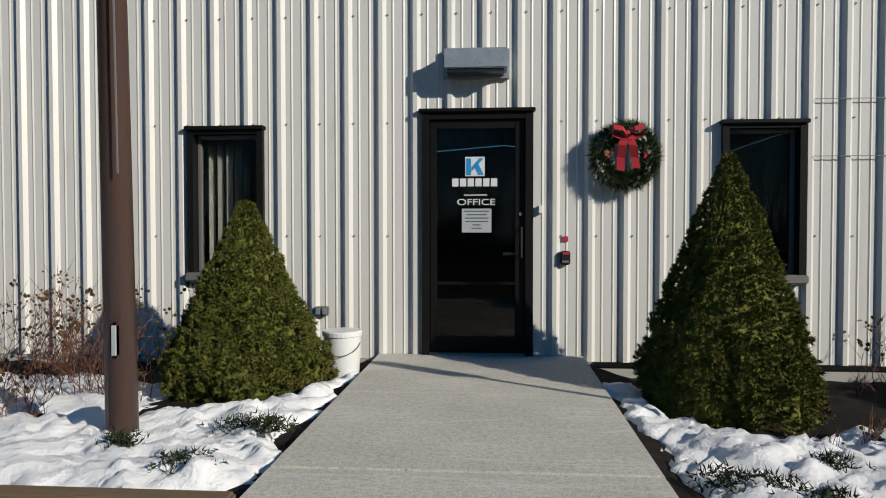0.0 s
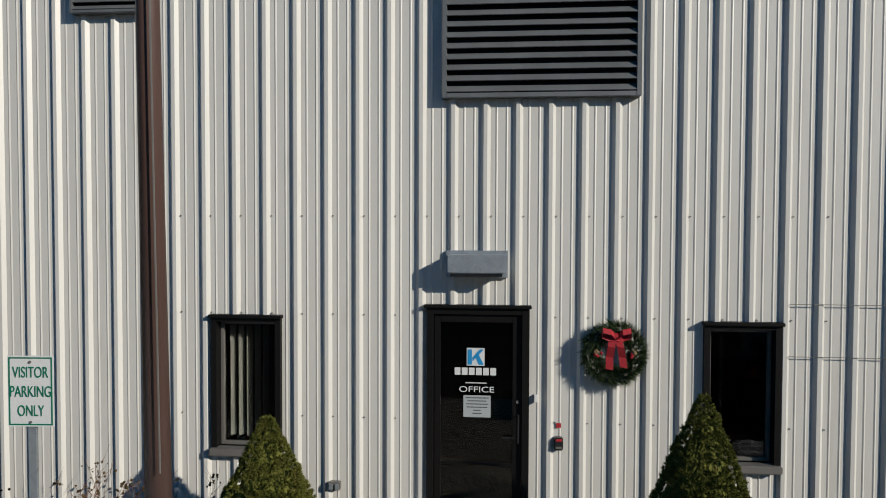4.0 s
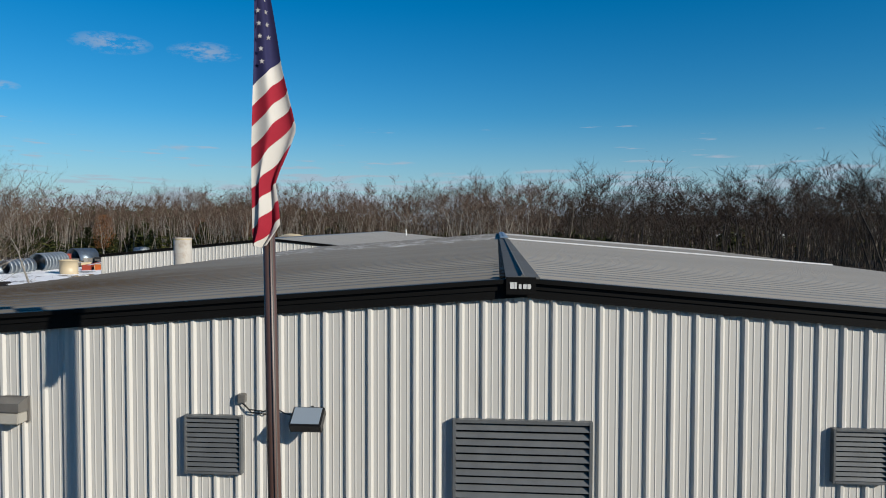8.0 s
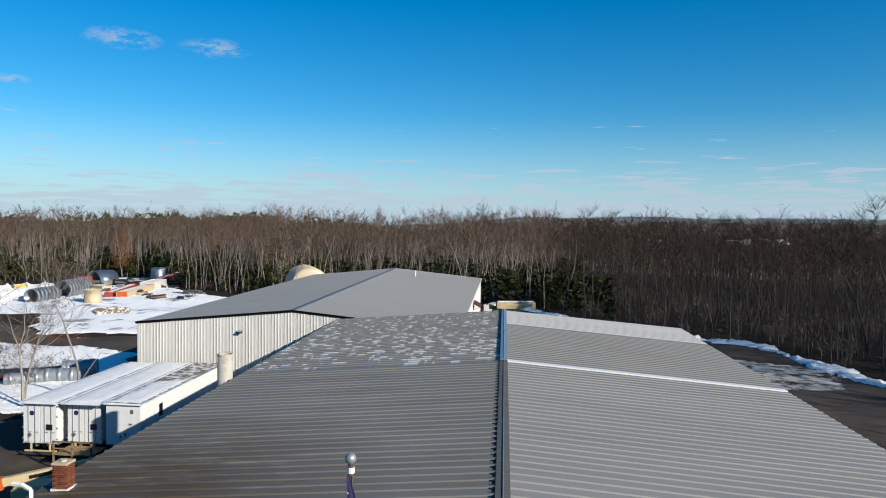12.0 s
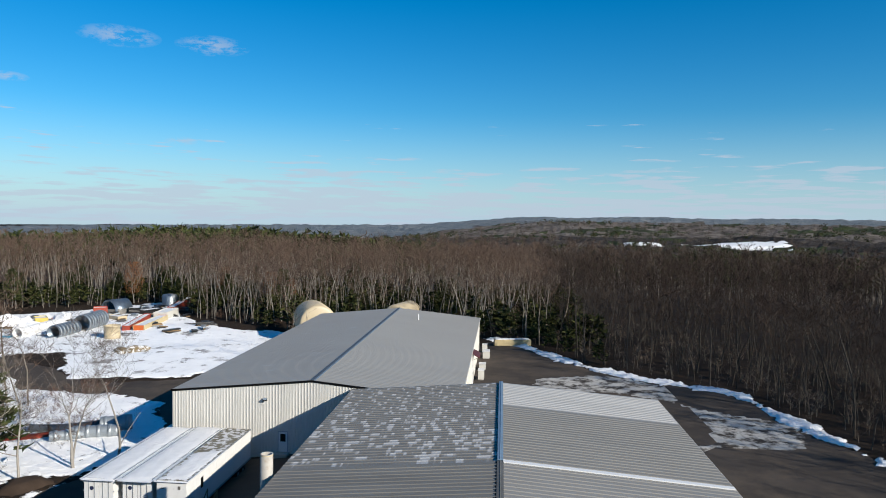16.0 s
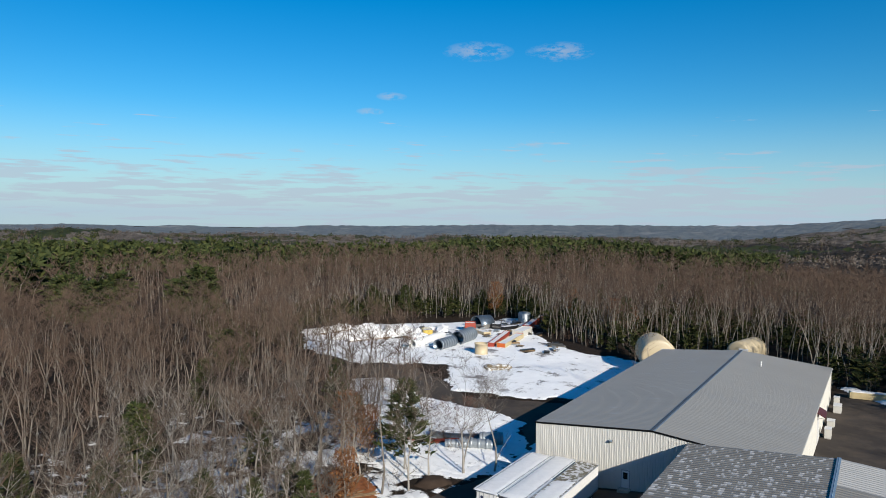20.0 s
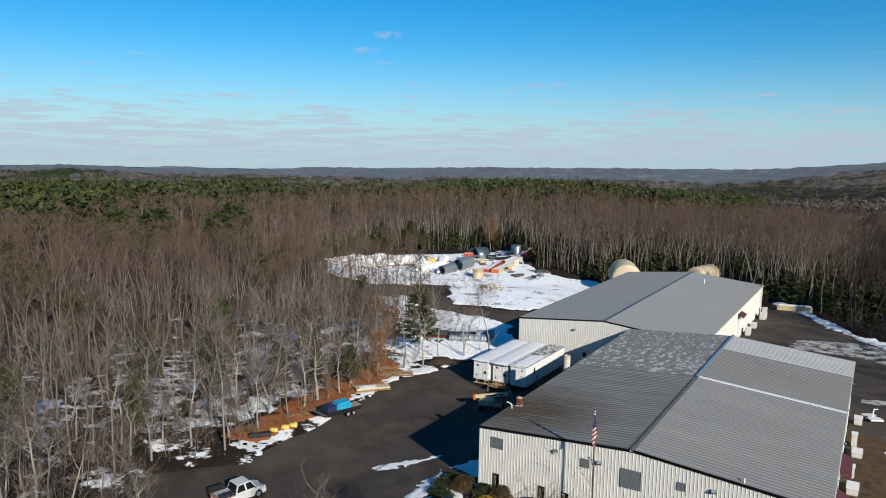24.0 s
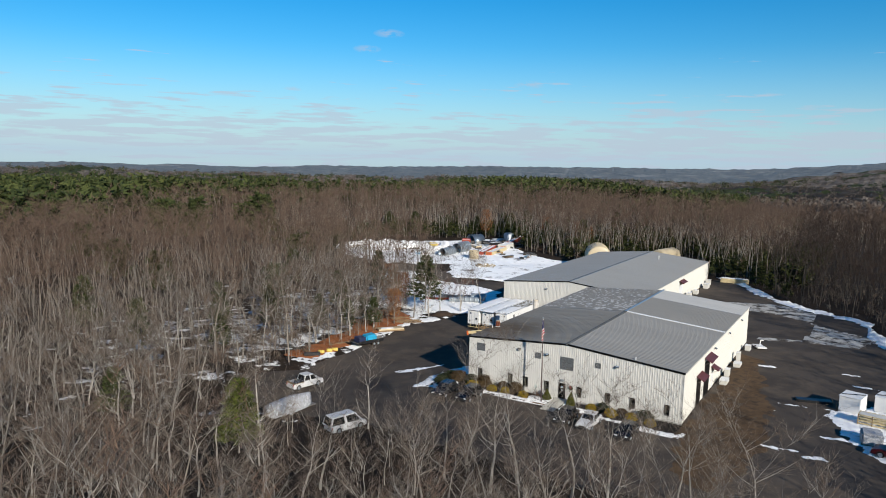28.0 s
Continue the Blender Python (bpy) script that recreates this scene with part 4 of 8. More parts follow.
def wreath():
    g = thing("christmas_wreath", "green fir wreath with a red bow and berries", "wreath", at=(1.045, WALL_Y - 0.05, 1.735))
    rnd = random.Random(3)
    pl = []
    for _ in range(1500):
        a, b = rnd.uniform(0, 6.283), rnd.uniform(0, 6.283)
        r = 0.062 * rnd.uniform(0.5, 1.1)
        c = Vector((math.cos(a) * 0.215, 0, math.sin(a) * 0.215))
        o = Vector((math.cos(a) * math.cos(b), -abs(math.sin(b)) * 0.9, math.sin(a) * math.cos(b)))
        tang = Vector((-math.sin(a), 0, math.cos(a))) * 0.8
        pl.append((c + o * r + Vector((0, -0.03, 0)), (o + tang)))
    tagged(part("fir_needle_mass", blades_mesh(bmesh.new(), pl, 4, 0.078, 0.0042, rnd), M_WREATH, g), "short dark fir needles", kind="stuff")
    for s in (-1, 1):
        bow = bmesh.new()
        pts = [(0.0, 0, 0.18), (0.05, -0.05, 0.235), (0.125, -0.04, 0.25), (0.135, -0.01, 0.2), (0.06, 0.0, 0.17), (0.0, 0, 0.175)]
        rows_ = []
        for (x, y, z) in pts:
            rows_.append([bow.verts.new((s * x + 0.01, y - 0.115, z)), bow.verts.new((s * x + 0.01, y - 0.15, z - 0.045))])
        for q, w in zip(rows_, rows_[1:]):
            bow.faces.new((q[0], w[0], w[1], q[1]))
        part("bow_loop", bow, M_RED, g)
    for x0, x1, z1 in ((-0.03, -0.055, -0.13), (0.02, 0.075, -0.11)):
        tail = bmesh.new()
        pts = [(x0, -0.13, 0.17), (x0 + (x1 - x0) * 0.4, -0.15, 0.08), (x0 + (x1 - x0) * 0.8, -0.12, -0.02), (x1, -0.135, z1)]
        rr = [[tail.verts.new((x - 0.03, y, z)), tail.verts.new((x + 0.035, y - 0.012, z - 0.01))] for x, y, z in pts]
        for q, w in zip(rr, rr[1:]):
            tail.faces.new((q[0], w[0], w[1], q[1]))
        part("ribbon_tail", tail, M_RED, g)
    part("bow_knot", bx(-0.03, 0.04, -0.17, -0.115, 0.15, 0.2, bevel=0.015), M_RED, g)
    for a in (0.0, 3.1, 0.3, 2.8, 0.15, 2.95):
        bm = bmesh.new()
        bmesh.ops.create_icosphere(bm, subdivisions=1, radius=0.016, matrix=Matrix.Translation((math.cos(a) * 0.16 + rnd.uniform(-0.03, 0.03), -0.12, math.sin(a) * 0.1 - 0.02)))
        part("berry", bm, M_RED, g)
    for a in (0.05, 3.05):
        bm = bmesh.new()
        bmesh.ops.create_icosphere(bm, subdivisions=2, radius=0.028, matrix=Matrix.Translation((math.cos(a) * 0.17, -0.11, 0.02)))
        for v in bm.verts:
            v.co += v.normal * rnd.uniform(-0.008, 0.008)
        part("pine_cone", bm, M_TIMBER, g, "small brown pine cone")
    return g


wreath()

# ---- flagpole and flag ----
tagged(pole, "tall brown tapered flagpole in the front bed")
part("hand_hole_cover", bx(-0.016, 0.034, -0.1, -0.07, 0.42, 0.61, bevel=0.024), M_PAPER, pole, "small pale oval cover plate")
part("truck_cap", tb((-0.245, 0.195, 10.97), (-0.25, 0.2, 11.07), 0.068, 0.068, n=12), M_WHITE, pole)
ball = bmesh.new()
bmesh.ops.create_uvsphere(ball, u_segments=20, v_segments=12, radius=0.10, matrix=Matrix.Translation((-0.255, 0.205, 11.22)))
part("ball_finial", ball, M_GALV, pole, "silvery ball finial", smooth=True)
part("halyard", tb((0.04, -0.09, 1.4), (-0.2, 0.13, 10.95), 0.006, n=5), M_SASH, pole)


def flag():
    """A limp flag hanging in folds from the pole: stripes and canton as cloth strips."""
    g = thing("flag", "limp striped flag hanging in folds down the pole", "flag", at=(-2.31, 3.66, 0.05))
    top, bot, cols = 10.93, 8.1, 22

    def spread(v):
        return float(np.interp(v, [0, 0.12, 0.37, 0.51, 0.59, 0.66, 0.73, 0.78, 0.86, 0.94, 1.0], [0.03, 0.13, 0.26, 0.37, 0.43, 0.36, 0.27, 0.22, 0.25, 0.26, 0.12]))

    def down(u, s):
        """How far down the stripe line s lies at u: the cloth hangs askew."""
        v = s
        for _ in range(6):
            v = s - 0.42 * spread(min(max(v, 0), 1)) * u
        return min(max(v, 0.0), 1.0)

    def cloth(u, v):
        """u across the folded width 0..1, v down 0..1."""
        z = top + (bot - top) * v
        wide = spread(v)
        ang = u * 10.0 + 1.4 * v
        x = -0.045 + wide * u + 0.012 * math.sin(ang * 1.3 + 5 * v)
        y = -0.13 - 0.12 * v + 0.034 * math.sin(ang) * (0.3 + 0.7 * v) + 0.1 * u
        return Vector((x, y, z - 0.05 * u * (1 - v) + 0.12 * max(0, v - 0.85) * math.sin(u * 7)))
    edges = [0.0, 0.45] + [0.45 + 0.07 * k for k in range(1, 13)]
    meshes = {}
    for k, (s0, s1) in enumerate(zip(edges, edges[1:])):
        bm = meshes[k] = bmesh.new()
        rows = 14 if k == 0 else 3
        for q in range(rows):
            a, b = s0 + (s1 - s0) * q / rows, s0 + (s1 - s0) * (q + 1) / rows
            for j in range(cols):
                u0, u1 = j / cols, (j + 1) / cols
                vs = [(u, down(u, s)) for u, s in ((u0, a), (u0, b), (u1, b), (u1, a))]
                if vs[1][1] - vs[0][1] + vs[2][1] - vs[3][1] > 1e-5:
                    bm.faces.new([bm.verts.new(cloth(*p)) for p in vs])
    for k, bm in meshes.items():
        bmesh.ops.remove_doubles(bm, verts=bm.verts, dist=1e-4)
        nm, mat, lab = ("canton", M_FLAG_B, "navy blue canton") if k == 0 else (("white_stripe", M_FLAG_W, "") if k % 2 else ("red_stripe", M_FLAG_R, ""))
        if bm.faces:
            part(nm, bm, mat, g, lab, smooth=True)
    star_at = [(0.35, 0.1 + 0.044 * k) for k in range(7)] + [(0.72, 0.14 + 0.044 * k) for k in range(4)]
    for u, v in star_at:
        c = cloth(u, v) + Vector((0, -0.035, 0))
        bm = bmesh.new()
        vs = [bm.verts.new(c + Vector((math.sin(k * math.pi / 5) * (0.028 if k % 2 == 0 else 0.011), 0, math.cos(k * math.pi / 5) * (0.028 if k % 2 == 0 else 0.011)))) for k in range(10)]
        bm.faces.new(vs)
        part("star", bm, M_FLAG_W, g)
    return g


flag()

# ---- visitor sign ----
vs_ = thing("parking_sign", "white sign with green lettering on a post in the bed", "sign", at=(-3.0, 3.62, 0), turn=4)
part("sign_plate", bx(-0.15, 0.15, -0.004, 0.0, 1.6, 2.06, bevel=0.0), M_SIGNWHITE, vs_)
rim = bmesh.new()
for x0, x1, z0, z1 in ((-0.142, 0.142, 2.042, 2.05), (-0.142, 0.142, 1.61, 1.618), (-0.142, -0.134, 1.618, 2.042), (0.134, 0.142, 1.618, 2.042)):
    box(rim, x0, x1, -0.007, -0.004, z0, z1)
part("border", rim, M_SIGNGREEN, vs_)
for k, wd in enumerate(("VISITOR", "PARKING", "ONLY")):
    lettering("lettering", wd, 0.088, pose(0, -0.006, 1.95 - k * 0.125) @ Matrix.Diagonal((0.74, 1, 1.15, 1)), M_SIGNGREEN, vs_)
part("sign_post", bx(-0.025, 0.025, 0.004, 0.03, -0.2, 1.98), M_GALV, vs_)
for z in (1.63, 2.02):
    part("bolt", tb((0, -0.012, z), (0, -0.004, z), 0.009, n=8), M_SASH, vs_)
copy_thing(vs_, pose(3.0, 2.95, 0.1, 0, 0, -3))

# ---- walk, bed, snow ----
walkway = thing("walkway", "broom-finished pale concrete walk to the office door", "walkway", kind="structure")
for y0, y1 in ((3.02, 6.04), (0.9, 3.01)):
    part("slab", bx(-1.1, 0.72, y0, y1, -0.14, 0.0, bevel=0.012), M_WALK, walkway)
timber = thing("edging_timber", "weathered landscape timber edging the planting bed", "timber edging", "bed timbers", at=(-2.0, 2.62, -0.08))
part("timber", bx(-0.9, 0.88, -0.06, 0.06, -0.05, 0.09, bevel=0.012), M_TIMBER, timber)


def bed_z(x, y):
    """The bed lies a little below the walk, more so on its east side."""
    return -0.05 - 0.13 * smoothstep(0.66, 1.15, x) - 0.06 * smoothstep(-1.05, -1.5, x)


def mulch_h(x, y):
    return np.where(bed_sdf(x, y) > 0, 0.0, -0.25) + bed_z(x, y) + 0.005 + 0.02 * wavy(x, y, 0.4, 1.0) + 0.012 * wavy(x, y, 0.11, 2.0)


mulch = grid_sheet("mulch_bed", np.arange(-16.4, 17.2, 0.12), np.arange(1.2, 6.05, 0.12), mulch_h, M_MULCH, keep=lambda x, y: (bed_sdf(x, y) > -0.2) & ~((x > -1.02) & (x < 0.64)))
tagged(mulch, "dark bark mulch of the front planting bed", "mulch bed", kind="structure")


def snow_sheet(name, label, poly, step, thick, lump, base, seed, rag=0.25, edge=0.35, mat=M_SNOW):
    """A bank of old snow with a ragged outline that thins out into the ground."""
    xs_, ys_ = [p[0] for p in poly], [p[1] for p in poly]

    def h(x, y):
        d = sdf(poly, x, y) + rag * (wavy(x, y, rag * 3.2, seed) + 0.5 * wavy(x, y, rag * 1.1, seed + 1))
        f = np.clip(d / edge, -1.0, 1.0)
        body = thick * np.sign(f) * np.abs(f) ** 0.6
        return base(x, y) + body + np.where(f > 0, lump * (0.9 * wavy(x, y, lump * 6.5, seed + 2) + 0.95 * np.abs(wavy(x, y, lump * 3.6, seed + 3)) + 0.4 * np.abs(wavy(x, y, lump * 1.9, seed + 5)) - 0.5) * np.clip(f * 2, 0, 1), -0.02)
    o = grid_sheet(name, np.arange(min(xs_) - 0.5, max(xs_) + 0.5, step), np.arange(min(ys_) - 0.5, max(ys_) + 0.5, step), h, mat, keep=lambda x, y: sdf(poly, x, y) > -rag * 2.2)
    return tagged(o, label, "snow", kind="stuff")


bed0 = bed_z
snow_sheet("snow_patch", "thin snow under the leafless bushes", [(-4.3, 4.0), (-2.5, 4.05), (-2.35, 4.7), (-2.9, 5.2), (-4.3, 5.3)], 0.04, 0.07, 0.04, bed0, 5.0, rag=0.2, edge=0.25)
snow_sheet("snow_bank", "lumpy old snow beside the walk", [(-4.2, 2.75), (-1.5, 2.62), (-1.12, 2.9), (-1.2, 3.5), (-1.16, 5.3), (-1.35, 5.05), (-1.75, 4.3), (-2.3, 4.15), (-2.7, 3.95), (-4.2, 3.9)], 0.03, 0.12, 0.05, bed0, 1.0, rag=0.10, edge=0.25)
snow_sheet("snow_bank", "lumpy old snow under the clipped spruce", [(0.78, 5.1), (1.05, 5.35), (1.12, 4.4), (1.6, 4.05), (2.0, 4.1), (2.15, 4.45), (2.4, 4.3), (4.0, 4.15), (4.0, 2.7), (0.9, 2.65), (0.88, 3.4)], 0.03, 0.13, 0.05, bed0, 2.0, rag=0.10, edge=0.25)
snow_sheet("snow_bank", "strip of old snow along the bed's front edge", [(3.9, 3.2), (3.9, 2.3), (9, 1.9), (16.5, 1.2), (17.2, 2.2), (17.0, 4.0), (15.5, 2.6), (9, 2.9)], 0.14, 0.14, 0.06, bed0, 3.0, rag=0.35, edge=0.4)
snow_sheet("snow_bank", "strip of old snow along the bed's west part", [(-4.1, 3.8), (-4.1, 2.7), (-8, 2.5), (-12, 2.0), (-13, 3.0), (-9, 3.4)], 0.14, 0.12, 0.06, bed0, 4.0, rag=0.4, edge=0.4)


def conifer_clump(name, label, at, r, h, n, tuft, wid, seed, mat, power=0.85, category="shrub", round_=False, group=""):
    """A clipped dense shrub: dark core covered with many short needle tufts."""
    g = thing(name, label, category, group, at=at)
    rnd = random.Random(seed)

    def rad(t, a):
        base = math.sqrt(max(0, 1 - (2 * t - 0.75) ** 2 / 1.6)) if round_ else (1 - t) ** power * (0.72 + 0.28 * min(1, t * 5))
        return r * base * (1 + 0.10 * math.sin(3 * a + seed + 7 * t) + 0.07 * math.sin(7 * a - 9 * t + seed) + 0.05 * math.sin(13 * a + 17 * t))
    core = bmesh.new()
    rings = []
    for i in range(13):
        t = i / 12
        rings.append([core.verts.new((rad(t, a) * 0.86 * math.cos(a), rad(t, a) * 0.86 * math.sin(a), h * t * 0.96 - 0.05)) for a in [k * 2 * math.pi / 18 for k in range(18)]])
    for a, b in zip(rings, rings[1:]):
        for k in range(18):
            core.faces.new((a[k], a[(k + 1) % 18], b[(k + 1) % 18], b[k]))
    part("inner_crown", core, mat, g)
    pl = []
    while len(pl) < n:
        t = 1 - math.sqrt(rnd.random()) if not round_ else rnd.random()
        a = rnd.uniform(0, 6.283)
        q = rad(t, a) * rnd.uniform(0.84, 1.04)
        bump_ = 1 + 0.11 * math.sin(23 * a + 3 * math.sin(31 * t)) * math.sin(41 * t + 5 * math.sin(a * 4)) + 0.06 * math.sin(47 * a + 60 * t)
        d = Vector((math.cos(a), math.sin(a), 0.45 if not round_ else (t - 0.4) * 2))
        pl.append(((q * bump_ * math.cos(a), q * bump_ * math.sin(a), h * t), d))
    tagged(part("needle_coat", blades_mesh(bmesh.new(), pl, 4, tuft, wid, rnd, 0.2), mat, g), "short dense needles", kind="stuff")
    return g



def spruce_needles():
    """Olive green needles; brownish winter burn in patches."""
    m, n, l, b = node_mat("clipped_spruce_needles", 0.75)
    v = texco(n, l)
    c = ramp(n, l, noise_tex(n, l, v, 11.0, 4.0, 0.6), [(0.3, (0.07, 0.079, 0.014)), (0.5, (0.09, 0.096, 0.018)), (0.7, (0.115, 0.116, 0.024))])
    burn = ramp(n, l, noise_tex(n, l, v, 2.6, 5.0, 0.65), [(0.58, (0, 0, 0)), (0.7, (0.6, 0.6, 0.6))])
    c = mix_col(n, l, burn, c, (0.12, 0.07, 0.03))
    r = n.new("ShaderNodeNewGeometry").outputs["Random Per Island"]
    l.new(mix_col(n, l, 1.0, c, ramp(n, l, r, [(0.0, (0.72, 0.72, 0.72)), (1.0, (1.0, 1.0, 1.0))]), "MULTIPLY"), b.inputs["Base Color"])
    return m


M_CLIPPED = spruce_needles()


def spruce_shrub(label, at, r, h, clumps, seed):
    """A clipped spruce: a dark core under crowded rounded tufts with shaded gaps between them."""
    g = thing("spruce_shrub", label, "shrub", at=at)
    rnd = random.Random(seed)
    shape_t, shape_r = [0, 0.08, 0.2, 0.35, 0.5, 0.65, 0.8, 0.92, 1.0], [0.9, 1.0, 0.97, 0.82, 0.64, 0.46, 0.29, 0.14, 0.03]

    def rad(t, a):
        p = Vector((math.cos(a) * 1.3, math.sin(a) * 1.3, t * 3.4 + seed))
        return r * float(np.interp(t, shape_t, shape_r)) * (0.96 + 0.15 * noise.noise(p * 1.6) + 0.3 * abs(noise.noise(p * 3.6)) ** 1.2 + 0.12 * abs(noise.noise(p * 8.0)))
    core, rings = bmesh.new(), []
    for i in range(33):
        t = i / 32
        rings.append([core.verts.new((rad(t, a) * 0.9 * math.cos(a), rad(t, a) * 0.9 * math.sin(a), h * t * 0.95 - 0.05)) for a in [k * math.pi / 24 for k in range(48)]])
    for a, b in zip(rings, rings[1:]):
        for k in range(48):
            core.faces.new((a[k], a[(k + 1) % 48], b[(k + 1) % 48], b[k]))
    part("inner_crown", core, M_CLIPPED, g)
    coat = bmesh.new()
    made = 0
    while made < clumps:
        t = rnd.random()
        if rnd.random() > float(np.interp(t, shape_t, shape_r)):
            continue
        a = rnd.uniform(0, 6.283)
        out = Vector((math.cos(a), math.sin(a), 0.5))
        q = rad(t, a) * rnd.uniform(0.93, 1.0)
        c = Vector((q * math.cos(a), q * math.sin(a), h * t))
        big = rnd.uniform(0.75, 1.25)
        for _ in range(16):
            e = (out + Vector((rnd.gauss(0, 1), rnd.gauss(0, 1), rnd.gauss(0, 1))) * 0.75).normalized()
            side = e.cross(Vector((rnd.gauss(0, 1), rnd.gauss(0, 1), rnd.gauss(0, 1)))).normalized() * 0.0052 * big
            tip = c + e * 0.036 * big * rnd.uniform(0.7, 1.1)
            k = c + e * 0.006
            coat.faces.new([coat.verts.new(p) for p in (k - side, k + side, tip)])
        made += 1
    tagged(part("needle_coat", coat, M_CLIPPED, g), "short dense needles in rounded tufts", kind="stuff")
    return g


spruce_shrub("dense conical green spruce shrub beside the walk", (-1.92, 5.0, -0.11), 0.55, 1.43, 5200, 1)
spruce_shrub("tall conical green spruce shrub in the snow", (1.56, 4.86, -0.18), 0.565, 1.8, 6400, 2)
bk = thing("bucket", "white plastic pail standing in the mulch", "bucket", at=(-1.27, 5.35, -0.08))
part("pail", lathe([(0.001, 0), (0.125, 0.0), (0.135, 0.02), (0.148, 0.36)], 28), M_PLASTIC_W, bk, smooth=True)
part("lid_rim", lathe([(0.0, 0.385), (0.15, 0.385), (0.158, 0.375), (0.158, 0.345), (0.148, 0.345)], 28), M_PLASTIC_W, bk)
part("wire_handle", cable([(0.15 * math.cos(a), 0.15 * math.sin(a) - 0.02, 0.29 - 0.09 * math.sin((a + math.pi) * 1.0)) for a in np.linspace(-math.pi, 0, 10)], 0.004), M_SASH, bk)


def bare_bush(at, h, n, seed, label, mat=M_ROSE, spread=0.5):
    g = thing("bare_bush", label, "bush", "bare bushes", at=at)
    rnd = random.Random(seed)
    bm = bmesh.new()
    buds = bmesh.new()
    for _ in range(n):
        p = Vector((rnd.gauss(0, 0.12) * spread * 2, rnd.gauss(0, 0.1) * spread * 2, -0.05))
        d = Vector((rnd.gauss(0, 0.5) * spread, rnd.gauss(0, 0.4) * spread, 1)).normalized()
        ln, k = h * rnd.uniform(0.5, 1.0), 5
        for i in range(k):
            q = p + d * ln / k
            tube(bm, p, q, 0.0045 * (1 - i / 6), 0.0045 * (1 - (i + 1) / 6), n=3, caps=False)
            for _ in range(2):
                e = (d + Vector((rnd.uniform(-1, 1), rnd.uniform(-1, 1), rnd.uniform(-0.4, 0.4)))).normalized()
                tube(bm, q, q + e * rnd.uniform(0.06, 0.2), 0.0025, 0.001, n=3, caps=False)
            p, d = q, (d + Vector((rnd.gauss(0, 0.14), rnd.gauss(0, 0.14), -0.05))).normalized()
        for _ in range(4):
            e = Vector((rnd.uniform(-0.06, 0.06), rnd.uniform(-0.06, 0.06), rnd.uniform(-0.02, 0.06)))
            bmesh.ops.create_icosphere(buds, subdivisions=1, radius=rnd.uniform(0.006, 0.016), matrix=Matrix.Translation(p + e))
    tagged(part("twig_mass", bm, mat, g), "thin dry stems", kind="stuff")
    tagged(part("seed_mass", buds, M_BROWNBUSH, g), "tiny dry seed heads", kind="stuff")
    return g


for k, (x, y, h, n, sp) in enumerate(((-2.75, 4.55, 0.75, 24, 0.6), (-3.25, 4.9, 0.9, 22, 0.6), (-3.1, 3.9, 0.42, 26, 0.8), (-3.8, 4.5, 0.9, 24, 0.7), (-2.45, 5.3, 0.8, 16, 0.5), (2.95, 5.35, 0.75, 9, 0.5), (3.5, 5.0, 0.7, 14, 0.6), (-3.6, 5.3, 0.9, 30, 0.7), (2.2, 3.75, 0.22, 16, 0.9))):
    bare_bush((x, y, float(bed_z(x, y)) + 0.02), h, n, 50 + k, "leafless reddish rose bush with dry heads", spread=sp)
for k, (x, y, s) in enumerate(((-1.95, 3.28, 0.10), (-1.42, 3.62, 0.16), (-1.25, 3.52, 0.12), (-1.5, 3.0, 0.12), (1.2, 3.1, 0.13), (1.62, 3.42, 0.1), (1.4, 2.95, 0.12), (-2.75, 3.1, 0.08), (0.98, 3.05, 0.15))):
    g = thing("juniper_sprig", "low dark juniper sprig poking through snow", "groundcover", "juniper sprigs", at=(x, y, float(bed_z(x, y)) + 0.11))
    rnd = random.Random(90 + k)
    pl = [((rnd.gauss(0, s * 0.55), rnd.gauss(0, s * 0.4), rnd.uniform(-0.02, 0.05)), (rnd.uniform(-1, 1), rnd.uniform(-1, 1), 0.6)) for _ in range(150)]
    tagged(part("needle_mass", blades_mesh(bmesh.new(), pl, 3, 0.045, 0.004, rnd), M_DARKBUSH, g), "small dark needles", kind="stuff")
for k, (x, y, r, h) in enumerate(((-12.4, 3.3, 0.75, 1.0), (-9.6, 3.7, 0.6, 0.75), (-7.6, 3.9, 0.6, 0.75), (-4.9, 3.8, 0.6, 0.75), (4.5, 4.6, 0.65, 0.75), (7.3, 3.9, 0.7, 0.95), (9.9, 4.0, 0.65, 0.9), (12.4, 3.6, 0.6, 0.8))):
    conifer_clump("golden_shrub", "rounded golden-yellow cypress shrub in the bed", (x, y, float(bed_z(x, y))), r, h, 900, 0.13, 0.028, 200 + k, M_GOLD, round_=True, group="golden shrubs")
for k, (x, y, r, h, m) in enumerate(((-11.6, 5.0, 1.0, 1.5, M_BROWNBUSH), (-13.6, 5.0, 0.8, 1.2, M_DARKBUSH), (-6.6, 4.9, 1.0, 1.4, M_BROWNBUSH), (-8.6, 5.2, 0.8, 1.0, M_BROWNBUSH), (5.9, 5.1, 0.8, 1.0, M_DARKBUSH), (8.4, 5.0, 0.7, 0.8, M_BROWNBUSH), (11.3, 5.0, 1.0, 1.2, M_DARKBUSH), (-15.8, 5.2, 1.1, 1.3, M_BROWNBUSH))):
    conifer_clump("evergreen_shrub", "dark rounded shrub against the wall", (x, y, float(bed_z(x, y))), r, h, 900, 0.15, 0.03, 300 + k, m, round_=True, group="wall shrubs")

